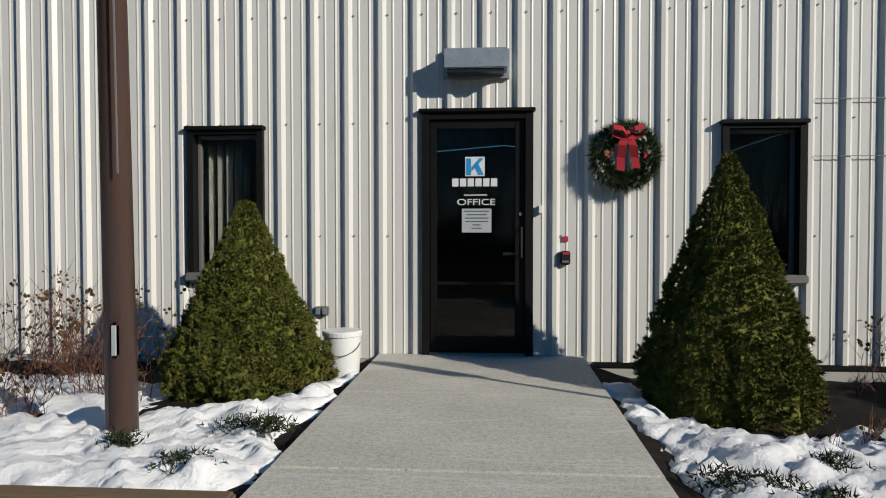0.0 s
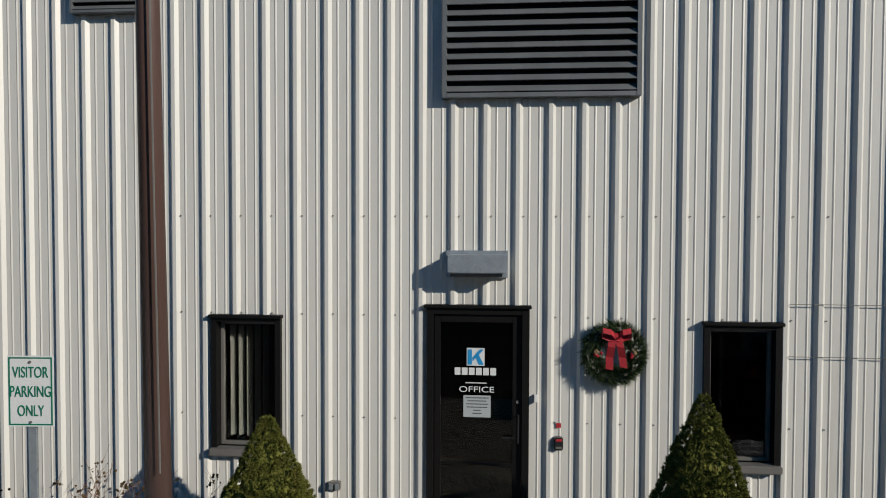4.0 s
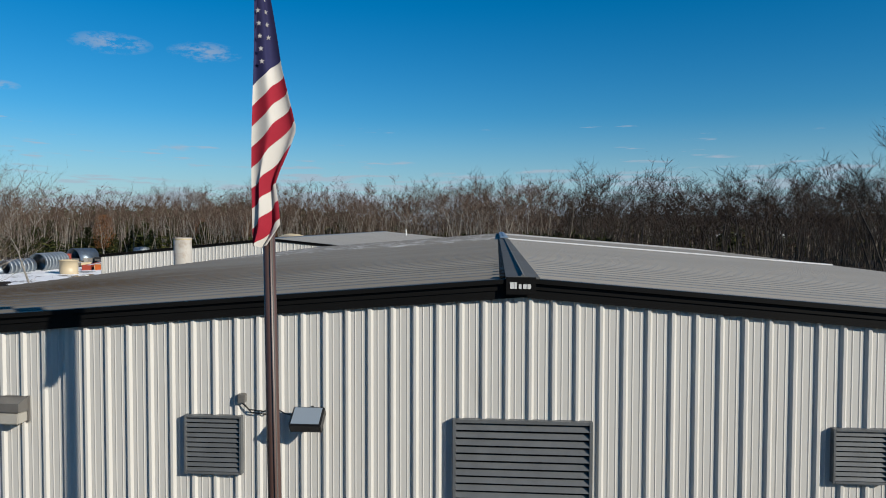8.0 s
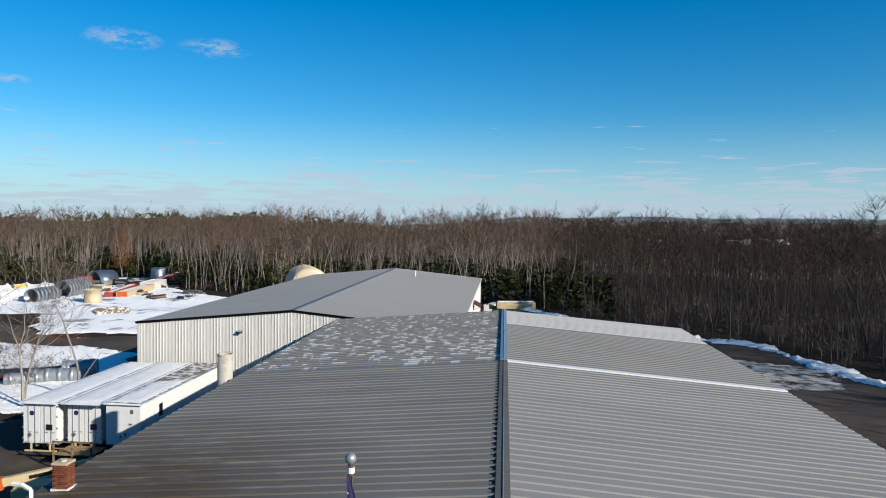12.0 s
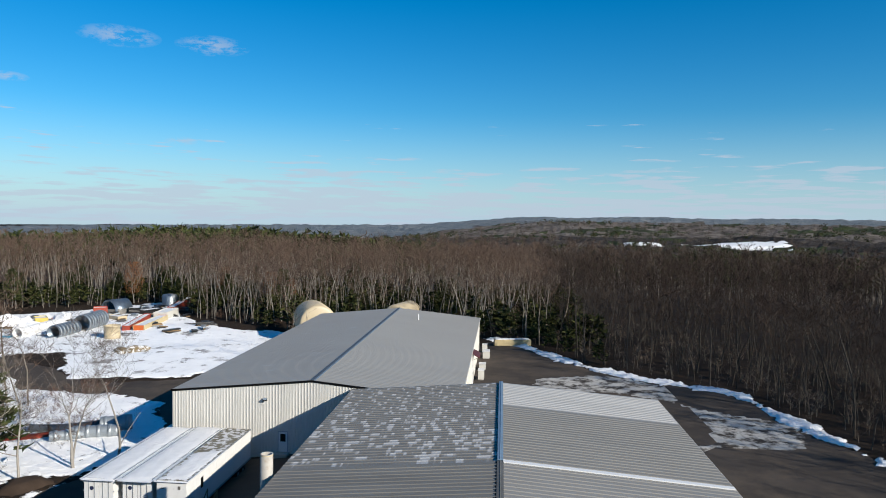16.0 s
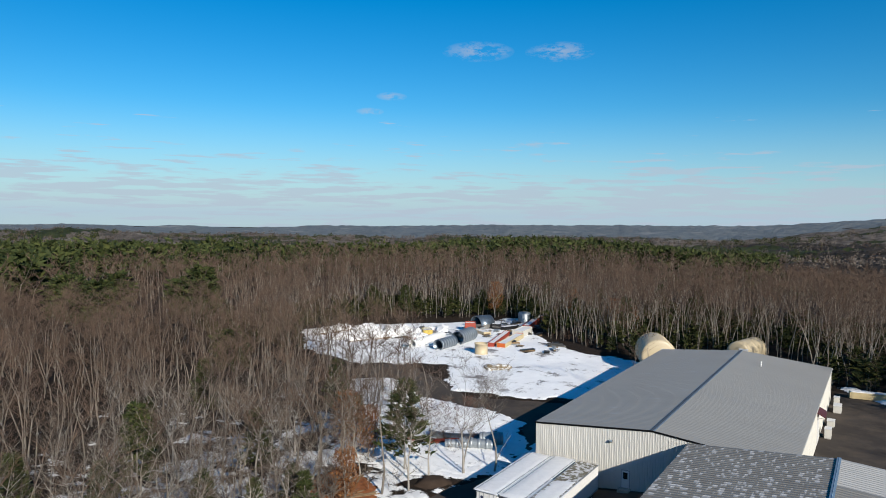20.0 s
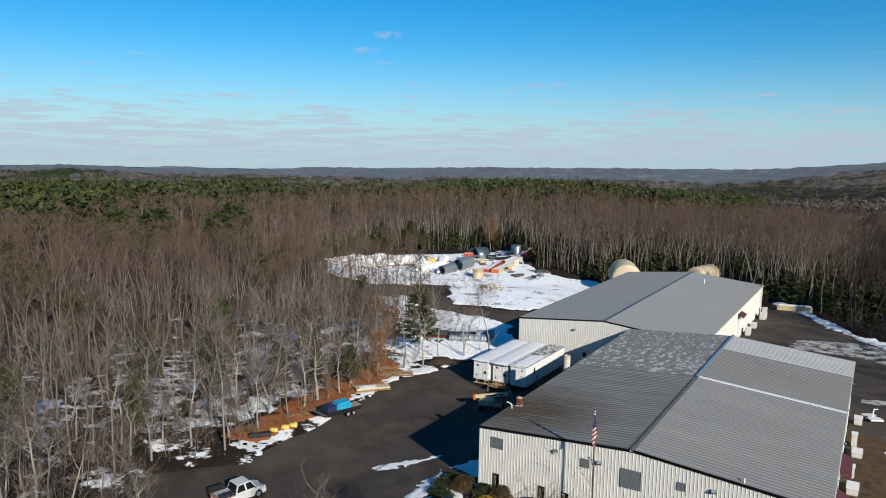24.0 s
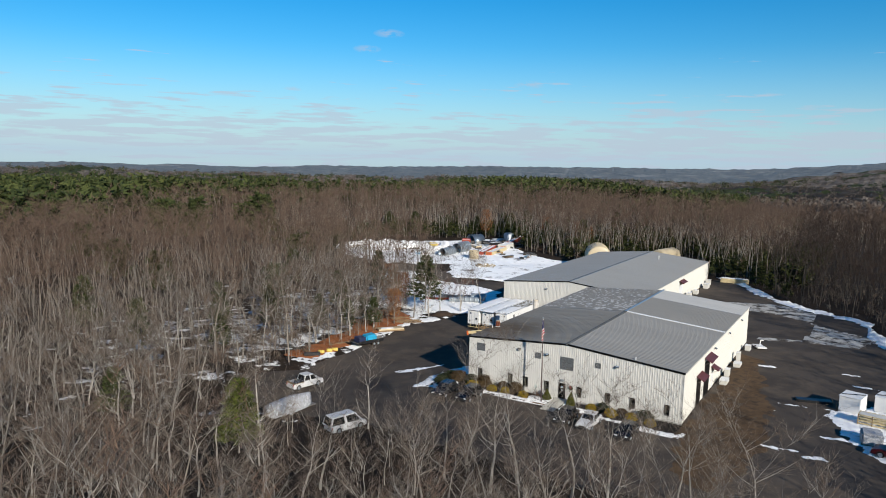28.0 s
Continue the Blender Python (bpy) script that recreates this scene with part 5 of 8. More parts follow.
# ---- the yard and what stands in it ----
M_TAN = paint("tan_fibreglass", (0.42, 0.345, 0.225), 0.45, vary=0.06, scale=0.3, dirt=(0.324, 0.245, 0.137), dirt_at=(0.6, 0.9))
M_REDSTEEL = paint("red_steel", (0.259, 0.036, 0.018), 0.55, vary=0.2, scale=2.0, dirt=(0.144, 0.043, 0.022), dirt_at=(0.55, 0.75))
M_ORANGE = paint("orange_paint", (0.396, 0.086, 0.0144), 0.5, vary=0.12)
M_CREAMPAINT = paint("cream_paint", (0.446, 0.36, 0.202), 0.45, vary=0.08, dirt=(0.252, 0.187, 0.094), dirt_at=(0.6, 0.85))
M_YELLOW = paint("yellow_plastic", (0.47, 0.35, 0.07), 0.5, vary=0.1)
M_TARP = paint("blue_tarp", (0.0144, 0.238, 0.396), 0.5, vary=0.15, scale=3.0)
M_NAVY = paint("navy_plastic", (0.0144, 0.022, 0.058), 0.45, vary=0.2)
M_MAROON = paint("maroon_awning", (0.075, 0.02, 0.018), 0.5, vary=0.15, scale=2.0)
M_TYRE = paint("tyre_rubber", (0.0108, 0.0108, 0.0108), 0.85, vary=0.2)
M_CARGLASS = paint("car_glass", (0.0086, 0.0101, 0.0115), 0.08, vary=0.1, bumpy=0)
M_BRICK = paint("red_brick", (0.18, 0.061, 0.036), 0.85, vary=0.25, scale=6.0, by="object")
M_MORTAR = paint("mortar", (0.216, 0.194, 0.173), 0.9)
M_WOOD = paint("sawn_wood", (0.245, 0.166, 0.094), 0.8, vary=0.25, scale=2.0, by="object")
M_DIRT = paint("dark_soil", (0.043, 0.03, 0.022), 0.95, vary=0.35, scale=0.6, fine=12.0, bumpy=0.8)
M_LITTER = paint("russet_leaf_litter", (0.245, 0.09, 0.036), 0.95, vary=0.4, scale=1.2, fine=14.0, bumpy=0.8, dirt=(0.072, 0.036, 0.022), dirt_at=(0.55, 0.7))
M_TRAILROOF = paint("soiled_trailer_roof", (0.158, 0.144, 0.108), 0.8, vary=0.3, scale=1.0, dirt=(0.562, 0.562, 0.562), dirt_at=(0.48, 0.56))


def gz(x, y):
    return float(ground_z(x, y))


def rotated(bm, m):
    bmesh.ops.transform(bm, matrix=m, verts=bm.verts)
    return bm


def wheel(parent, x, y, z, r, w, rim_mat=None):
    """A wheel with its axle along x."""
    t = lathe([(r * 0.6, -w / 2), (r * 0.93, -w / 2), (r, -w * 0.3), (r, w * 0.3), (r * 0.93, w / 2), (r * 0.6, w / 2)], 18)
    tyre = part("tyre", rotated(t, Matrix.Translation((x, y, z)) @ Matrix.Rotation(radians(90), 4, "Y")), M_TYRE, parent)
    q = lathe([(0.0, -w * 0.42), (r * 0.3, -w * 0.45), (r * 0.58, -w * 0.34), (r * 0.62, -w * 0.45), (r * 0.62, w * 0.45), (r * 0.58, w * 0.34), (r * 0.3, w * 0.45), (0.0, w * 0.42)], 14)
    part("rim", rotated(q, Matrix.Translation((x, y, z)) @ Matrix.Rotation(radians(90), 4, "Y")), rim_mat or M_GALV, tyre)


def trailer(x, y, z, doors, roof_mat, label, turn=0):
    g = thing("semi_trailer", label, "semi-trailer", "parked trailers", at=(x, y, z), turn=turn)
    L, W = 14.4, 1.28
    part("box_body", bx(-W, W, 0.05, L, 1.1, 4.02, bevel=0.02), M_WHITE, g)
    part("roof_sheet", bx(-W + 0.03, W - 0.03, 0.08, L - 0.03, 4.02, 4.045), roof_mat, g, "weathered roof skin")
    for s in (-1, 1):
        part("top_rail", bx(s * W - 0.03, s * W + 0.03, 0.03, L, 3.95, 4.06), M_GALV, g)
        part("bottom_rail", bx(s * W - 0.025, s * W + 0.03, 0.03, L, 1.05, 1.22), M_GALV, g)
        for k in range(7):
            part("side_seam", bx(s * (W + 0.008) - 0.006, s * (W + 0.008) + 0.006, 1.8 + k * 2, 1.84 + k * 2, 1.22, 3.95), M_WHITE, g)
    if doors:
        for s in (-1, 1):
            d = part("rear_door", bx(s * 0.02 if s > 0 else -W + 0.04, W - 0.04 if s > 0 else -0.02, 0.0, 0.05, 1.2, 3.92, bevel=0.01), M_WHITE, g)
            for u in (0.35, 0.85):
                part("lock_rod", tb((s * u, -0.03, 1.2), (s * u, -0.03, 3.9), 0.02, n=8), M_GALV, d)
                part("lock_handle", bx(s * u - 0.02, s * u + 0.25, -0.05, -0.03, 1.9, 1.94), M_GALV, d)
            for z0 in (1.4, 2.2, 3.0, 3.7):
                part("hinge", bx(s * W - 0.06, s * W + 0.04, -0.02, 0.02, z0, z0 + 0.08), M_GALV, d)
        part("bumper_bar", bx(-W + 0.1, W - 0.1, -0.02, 0.1, 0.5, 0.62, bevel=0.01), M_CREAMPAINT, g)
        for s in (-0.7, 0.7):
            part("bumper_post", bx(s - 0.05, s + 0.05, 0.0, 0.1, 0.6, 1.1), M_CREAMPAINT, g)
        axle0 = 1.6
    else:
        part("nose_panel", bx(-W + 0.03, W - 0.03, -0.02, 0.05, 1.15, 3.95, bevel=0.02), M_WHITE, g)
        for x0, z0, w, h in ((0.55, 3.35, 0.2, 0.28), (0.1, 1.75, 0.14, 0.26), (0.42, 2.55, 0.22, 0.12), (-0.25, 1.6, 0.12, 0.2), (-0.9, 3.4, 0.3, 0.05)):
            part("hatch", bx(x0, x0 + w, -0.05, -0.02, z0, z0 + h), M_SASH, g)
        part("side_window", bx(W + 0.001, W + 0.02, 2.6, 3.1, 2.5, 3.4), M_CARGLASS, g)
        axle0 = L - 3.2
        for s in (-0.9, 0.9):
            part("landing_leg", bx(s - 0.06, s + 0.06, 2.2, 2.34, 0.05, 1.1), M_SASH, g)
            part("leg_foot", bx(s - 0.14, s + 0.14, 2.12, 2.42, 0.0, 0.06), M_SASH, g)
    part("frame_rails", box(bx(-0.5, -0.38, 0.2, L - 0.2, 0.8, 1.1), 0.38, 0.5, 0.2, L - 0.2, 0.8, 1.1), M_SASH, g)
    for k in range(2):
        part("axle", tb((-1.1, axle0 + k * 1.25, 0.5), (1.1, axle0 + k * 1.25, 0.5), 0.07, n=8), M_SASH, g)
        for s in (-1, 1):
            wheel(g, s * 0.98, axle0 + k * 1.25, 0.5, 0.5, 0.5)
    if doors:
        em = part("emblem", tb((-0.6, -0.012, 3.25), (-0.6, -0.004, 3.25), 0.17, n=20), M_NAVY, g, "small round blue emblem")
        part("notice_plate", bx(0.5, 0.95, -0.06, -0.05, 2.1, 2.5), M_BLACKBOX, g)
        part("placard", rotated(bx(-0.12, 0.12, -0.06, -0.05, -0.12, 0.12), Matrix.Translation((-0.75, 0, 1.7)) @ Matrix.Rotation(radians(45), 4, "Y")), M_SASH, g)
    return g


trailer(-32.15, 38.3, -1.75, True, M_WHITE, "white box trailer with closed rear doors and snowy roof")
trailer(-29.05, 38.6, -1.7, True, M_WHITE, "white box trailer parked between two others")
trailer(-25.95, 38.2, -1.6, False, M_TRAILROOF, "white box trailer with stained half-cleared roof")
for k in range(3):
    snow_sheet("roof_snow", "thin snow on a trailer roof", [(-33.3 + 3.1 * k, 38.5), (-31.0 + 3.1 * k, 38.5), (-31.0 + 3.1 * k, (52.3, 52.5, 46.0)[k]), (-33.3 + 3.1 * k, (52.3, 52.5, 45.0)[k])], 0.22, 0.05, 0.015, lambda x, y, k=k: (2.30, 2.35, 2.45)[k] + 0 * x, 5.0 + k, rag=0.22, edge=0.5)
dk = thing("loading_steps", "rough wooden platform and steps behind the trailers", "wooden steps", at=(-28.6, 36.4, -1.75))
for k in range(8):
    part("plank", bx(-1.4 + k * 0.35, -1.07 + k * 0.35, 0, 1.9, 1.0, 1.05), M_WOOD, dk)
for x in (-1.35, 0.0, 1.35):
    for y in (0.1, 1.8):
        part("post", bx(x - 0.05, x + 0.05, y - 0.05, y + 0.05, 0, 1.95 if y < 1 else 1.0), M_WOOD, dk)
part("rail", bx(-1.4, 1.4, 0.05, 0.1, 1.85, 1.95), M_WOOD, dk)
part("rail", bx(-1.4, 1.4, 0.05, 0.1, 1.4, 1.48), M_WOOD, dk)
for k in range(4):
    part("tread", bx(1.42 + k * 0.28, 1.7 + k * 0.28, 0.2, 1.4, 0.8 - k * 0.22, 0.85 - k * 0.22), M_WOOD, dk)
st2 = thing("side_steps", "timber stairs beside the end trailer", "wooden steps", at=(-24.2, 40.6, -1.6))
for k in range(5):
    part("tread", bx(-0.45, 0.45, k * 0.3, 0.3 + k * 0.3, 0.2 + k * 0.2, 0.25 + k * 0.2), M_WOOD, st2)
for x in (-0.45, 0.4):
    part("stringer", rotated(bx(x, x + 0.05, 0, 1.75, -0.1, 0.1), Matrix.Translation((0, 0, 0.1)) @ Matrix.Rotation(radians(33), 4, "X")), M_WOOD, st2)
    for y in (0.1, 1.4):
        part("post", bx(x, x + 0.07, y, y + 0.07, 0, 1.0 + y * 0.7), M_WOOD, st2)
    part("rail", rotated(bx(x, x + 0.06, 0, 1.75, -0.03, 0.05), Matrix.Translation((0, 0.05, 1.0)) @ Matrix.Rotation(radians(33), 4, "X")), M_WOOD, st2)


def boom_lift():
    g = thing("boom_lift", "cream and orange boom lift parked by the hall", "boom lift", at=(-25.9, 29.6, -1.6), turn=22)
    part("chassis", bx(-1.6, 1.6, -0.9, 0.9, 0.4, 0.9, bevel=0.08), M_REDSTEEL, g)
    part("turret", bx(-1.5, 0.5, -0.8, 0.8, 0.9, 1.7, bevel=0.12), M_CREAMPAINT, g)
    b = rotated(bx(-2.3, 2.3, -0.2, 0.2, -0.24, 0.24, bevel=0.03), Matrix.Translation((0.2, 0.0, 2.25)) @ Matrix.Rotation(radians(-9), 4, "Y"))
    boom = part("boom", b, M_CREAMPAINT, g)
    part("boom_end", rotated(bx(2.2, 2.75, -0.24, 0.24, -0.28, 0.28, bevel=0.05), Matrix.Translation((0.2, 0, 2.25)) @ Matrix.Rotation(radians(-9), 4, "Y")), M_ORANGE, boom)
    part("boom_heel", rotated(bx(-2.6, -2.25, -0.25, 0.25, -0.4, 0.3, bevel=0.04), Matrix.Translation((0.2, 0, 2.25)) @ Matrix.Rotation(radians(-9), 4, "Y")), M_ORANGE, boom)
    for x0, x1, mt in ((-0.9, 0.7, M_BLACKBOX), (1.1, 1.6, M_NAVY)):
        part("mark", rotated(bx(x0, x1, -0.208, -0.2, -0.1, 0.1), Matrix.Translation((0.2, 0, 2.25)) @ Matrix.Rotation(radians(-9), 4, "Y")), mt, boom)
    for x in (-1.1, 1.1):
        for y in (-0.95, 0.95):
            t = lathe([(0.2, -0.15), (0.42, -0.15), (0.45, 0), (0.42, 0.15), (0.2, 0.15)], 16)
            part("tyre", rotated(t, Matrix.Translation((x, y, 0.45)) @ Matrix.Rotation(radians(90), 4, "X")), M_TYRE, g)
    return g


boom_lift()

# chimney of the hall, brick by brick
ch = thing("brick_chimney", "short red brick chimney on the eave", "chimney", at=(-13.85, 13.2, 5.6))
part("core", bx(-0.2, 0.2, -0.2, 0.2, 0.3, 1.72), M_MORTAR, ch)
part("flashing", bx(-0.28, 0.28, -0.28, 0.28, 0.6, 1.0), M_WHITE, ch)
bme = bpy.data.meshes.new("brick")
bb = bx(-0.098, 0.098, -0.045, 0.045, -0.03, 0.03, bevel=0.006)
bb.to_mesh(bme)
bb.free()
bme.materials.append(M_BRICK)
for row in range(10):
    z = 1.04 + row * 0.075
    for side in range(4):
        for k in range(2):
            o = new("brick", bme)
            o.parent = ch
            o.matrix_local = Matrix.Rotation(side * math.pi / 2, 4, "Z") @ pose(-0.13 + k * 0.21 + (0.05 if row % 2 else 0.0), -0.205, z)
part("cap", bx(-0.26, 0.26, -0.26, 0.26, 1.77, 1.84, bevel=0.01), M_TAN, ch)
part("flue", tb((0, 0, 1.83), (0, 0, 1.9), 0.1, n=14), M_TAN, ch)
elbow = thing("white_vent_pipe", "white plastic vent pipe at the eave", "vent pipe", at=(-14.2, 12.1, 6.3))
part("pipe", cable([(0, 0, 0), (0, 0, 0.6), (-0.3, 0, 0.75), (-0.6, 0, 0.75)], 0.07), M_WHITE, elbow)
stack = thing("duct_stack", "wide rusty white duct standing between the halls", "duct", at=(-15.5, 30.5, gz(-15.5, 30.5)))
part("duct", lathe([(0.36, 0), (0.43, 0.0), (0.43, 2.4), (0.44, 2.42), (0.43, 2.44), (0.43, 5.0), (0.44, 5.02), (0.43, 5.04), (0.43, 7.8), (0.36, 7.8), (0.36, 0.5)], 24), paint("weathered_duct", (0.36, 0.335, 0.295), 0.6, vary=0.15, scale=1.2, dirt=(0.223, 0.166, 0.115), dirt_at=(0.5, 0.72)), stack, smooth=True)
for z in (2.4, 5.0, 7.7):
    part("band", lathe([(0.435, z), (0.45, z), (0.45, z + 0.06), (0.435, z + 0.06)], 24), M_TAN, stack)
# rear hall: door, lamp
d2 = thing("door_2", "white steel side door with a small window", "door", kind="structure", at=(-21.95, B2["y0"], -0.35))
part("door_leaf", bx(-0.46, 0.46, -0.08, -0.03, 0.0, 2.05), M_WHITE, d2)
part("door_frame", box(box(bx(-0.53, -0.46, -0.09, -0.0, 0, 2.12), 0.46, 0.53, -0.09, 0.0, 0, 2.12), -0.46, 0.46, -0.09, 0.0, 2.05, 2.12), M_GALV, d2)
part("pane", bx(-0.28, 0.28, -0.085, -0.079, 1.05, 1.85), M_CARGLASS, d2)
part("step", bx(-0.7, 0.7, -1.0, -0.09, -0.5, -0.02), M_CONCRETE, d2)
fl = flood(-23.8, 5.05)
fl.matrix_world = pose(-23.8, B2["y0"], 5.05)
part("light_panel", bx(-33.75, -33.55, B2["y0"] - 0.06, B2["y0"] - 0.03, -2.2, 5.6), M_CREAM, rear)


def car(name, label, at, turn, L, W, H, mat, cabin, category="car", bed=None, hood=0.95):
    """A road vehicle facing +y: body, cabin, panes, wheels, lights. cabin: (rear, front) of the roof along the length."""
    g = thing(name, label, category, "parked vehicles", at=at, turn=turn)
    r = 0.34 if H < 1.8 else 0.4
    half, u = L / 2, W / 2
    prof = [(-half, 0.35), (-half + 0.05, hood * 0.92), (-half + 0.3, hood), (half - 0.9, hood), (half - 0.12, hood * 0.82), (half, 0.55), (half - 0.05, 0.3), (-half + 0.1, 0.28)]
    bm = bmesh.new()
    a = [bm.verts.new((-u, y, z)) for y, z in prof]
    b = [bm.verts.new((u, y, z)) for y, z in prof]
    bm.faces.new(a)
    bm.faces.new(b[::-1])
    for k in range(len(prof)):
        bm.faces.new((a[k], b[k], b[(k + 1) % len(prof)], a[(k + 1) % len(prof)]))
    bmesh.ops.recalc_face_normals(bm, faces=bm.faces)
    bmesh.ops.bevel(bm, geom=list(bm.edges), offset=0.06, segments=2, affect="EDGES", clamp_overlap=True)
    part("body", bm, mat, g, smooth=False)
    c0, c1 = cabin
    slope = 0.75 * (H - hood)
    bm = bmesh.new()
    lo = [(-u + 0.05, c0 - slope * 0.5), (u - 0.05, c0 - slope * 0.5), (u - 0.05, c1 + slope), (-u + 0.05, c1 + slope)]
    hi = [(-u + 0.18, c0), (u - 0.18, c0), (u - 0.18, c1), (-u + 0.18, c1)]
    vl = [bm.verts.new((x, y, hood - 0.03)) for x, y in lo]
    vh = [bm.verts.new((x, y, H)) for x, y in hi]
    bm.faces.new(vh)
    for k in range(4):
        bm.faces.new((vl[k], vl[(k + 1) % 4], vh[(k + 1) % 4], vh[k]))
    bmesh.ops.recalc_face_normals(bm, faces=bm.faces)
    bmesh.ops.bevel(bm, geom=list(bm.edges), offset=0.05, segments=2, affect="EDGES", clamp_overlap=True)
    part("cabin", bm, mat, g)

    def pane(p, q, s, t, nm):
        """A dark pane on the quad p q s t (low, low, high, high), set a little proud."""
        pts = [Vector(v) for v in (p, q, s, t)]
        n = (pts[1] - pts[0]).cross(pts[3] - pts[0]).normalized()
        c = sum(pts, Vector()) / 4
        if n.dot(c - Vector((0, (c0 + c1) / 2, c.z))) < 0:
            n = -n
        bm2 = bmesh.new()
        bm2.faces.new([bm2.verts.new(c + (v - c) * 0.82 + n * 0.012) for v in pts])
        part(nm, bm2, M_CARGLASS, g)
    z0, z1 = hood, H
    L0, L1, L2, L3 = [(x, y, z0) for x, y in lo]
    H0, H1, H2, H3 = [(x, y, z1) for x, y in hi]
    pane(L3, L2, H2, H3, "windscreen")
    pane(L0, L1, H1, H0, "rear_window")
    for (A, B_, C, D) in ((L1, L2, H2, H1), (L0, L3, H3, H0)):
        m0, m1 = [tuple((p + q) / 2 for p, q in zip(*k)) for k in ((A, B_), (D, C))]
        pane(A, m0, m1, D, "side_window")
        pane(m0, B_, C, m1, "side_window")
    for y in (-half + 0.85, half - 0.95):
        for s in (-1, 1):
            wheel(g, s * (u - 0.08), y, r, r, 0.24)
    for s in (-1, 1):
        part("headlight", bx(s * (u - 0.3) - 0.16, s * (u - 0.3) + 0.16, half - 0.1, half + 0.005, hood * 0.66, hood * 0.8, bevel=0.02), M_SIGNWHITE, g)
        part("tail_light", bx(s * (u - 0.2) - 0.09, s * (u - 0.2) + 0.09, -half - 0.008, -half + 0.06, hood * 0.66, hood * 0.88, bevel=0.01), M_RED, g)
        part("mirror", bx(s * (u + 0.08) - 0.08, s * (u + 0.08) + 0.08, c1 + slope * 0.6, c1 + slope * 0.6 + 0.1, hood, hood + 0.16, bevel=0.02), M_BLACKBOX, g)
    part("grille", bx(-u + 0.45, u - 0.45, half - 0.08, half + 0.012, 0.5, hood * 0.72, bevel=0.01), M_BLACKBOX, g)
    part("bumper", bx(-u + 0.06, u - 0.06, half - 0.12, half + 0.06, 0.32, 0.5, bevel=0.03), M_BLACKBOX, g)
    if bed:
        for s in (-1, 1):
            for k in range(3):
                part("stake_rail", bx(s * (u + 0.02) - 0.02, s * (u + 0.02) + 0.02, -half, c0 - slope * 0.6, hood + 0.08 + k * 0.2, hood + 0.2 + k * 0.2), M_BLACKBOX, g)
            for k in range(4):
                y = -half + 0.05 + k * (c0 - slope * 0.6 + half - 0.1) / 3
                part("stake", bx(s * u - 0.03, s * u + 0.03, y - 0.03, y + 0.03, hood - 0.1, hood + 0.7), M_BLACKBOX, g)
        part("flat_bed", bx(-u, u, -half, c0 - slope * 0.6, hood - 0.1, hood), M_WOOD, g)
    return g


M_CARDARK = paint("dark_grey_car_paint", (0.0144, 0.0158, 0.0187), 0.25, 0.3, vary=0.1, bumpy=0)
M_CARBLACK = paint("black_car_paint", (0.0086, 0.0079, 0.0086), 0.25, 0.2, vary=0.1, bumpy=0)
M_CARWHITE = paint("white_car_paint", (0.446, 0.446, 0.446), 0.3, vary=0.03, bumpy=0)
M_CARMAROON = paint("maroon_car_paint", (0.05, 0.0058, 0.0086), 0.3, 0.2, vary=0.1, bumpy=0)
car("suv", "dark grey car parked at the planting bed", (-14.2, -1.2, gz(-14.2, -1.2)), 180, 4.6, 1.85, 1.62, M_CARDARK, (-1.6, 0.35))
car("suv", "black car parked beside another at the bed", (-10.6, -0.9, gz(-10.6, -0.9)), 180, 4.7, 1.85, 1.66, M_CARBLACK, (-1.7, 0.35))
car("white_car", "white car parked before the office bed", (6.2, -0.9, gz(6.2, -0.9)), 180, 4.6, 1.8, 1.55, M_CARWHITE, (-1.3, 0.2))
car("dark_car", "dark car in a row before the bed", (3.2, -0.8, gz(3.2, -0.8)), 180, 4.6, 1.8, 1.5, M_CARBLACK, (-1.3, 0.2))
car("dark_car", "dark car parked east of the office door", (11.0, -1.3, gz(11, -1.3)), 180, 4.6, 1.8, 1.5, M_CARDARK, (-1.3, 0.2))
car("pickup_truck", "white pickup truck with a black stake bed", (-35.2, -6.2, gz(-35.2, -6.2)), -12, 5.2, 2.0, 1.9, M_CARWHITE, (-0.5, 0.9), "pickup truck", bed=True, hood=1.1)
car("van", "white van with frosted roof under the trees", (-17.4, -18.4, gz(-17.4, -18.4)), -16, 4.8, 1.95, 2.05, M_CARWHITE, (-2.3, 0.9), "van", hood=1.05)
car("pickup_truck", "dark maroon pickup parked in snow", (38.3, 9.3, gz(38, 9)), 80, 5.4, 1.95, 1.8, M_CARMAROON, (-0.6, 0.7), "pickup truck", hood=1.05)

cov = thing("covered_boat", "long pale shape under a grey winter cover", "covered boat", at=(-29.0, -15.8, gz(-29, -15.8)), turn=-6)
cb = bmesh.new()
rows_ = []
for i in range(13):
    y = -3.4 + i * 6.8 / 12
    w = 1.25 * (1 - max(0, (i - 7) / 5.4) ** 2 * 0.75) * (0.86 + 0.14 * min(1, i / 2))
    hh = 2.3 * (1 - 0.12 * abs(i - 6) / 6)
    rows_.append([cb.verts.new((w * math.cos(a) * (1.0 if 0.3 < a < 2.84 else 0.94), y, 0.45 + (hh - 0.45) * max(0, math.sin(a)) ** 0.75)) for a in [math.pi * k / 10 for k in range(11)]])
for a, b in zip(rows_, rows_[1:]):
    for k in range(10):
        cb.faces.new((a[k], a[k + 1], b[k + 1], b[k]))
cb.faces.new(rows_[0][::-1])
cb.faces.new(rows_[-1])
M_COVER = paint("grey_cover", (0.259, 0.266, 0.281), 0.7, vary=0.12, scale=2.0, bumpy=0.2, dirt=(0.504, 0.511, 0.526), dirt_at=(0.5, 0.65))
part("cover", cb, M_COVER, cov, smooth=True)
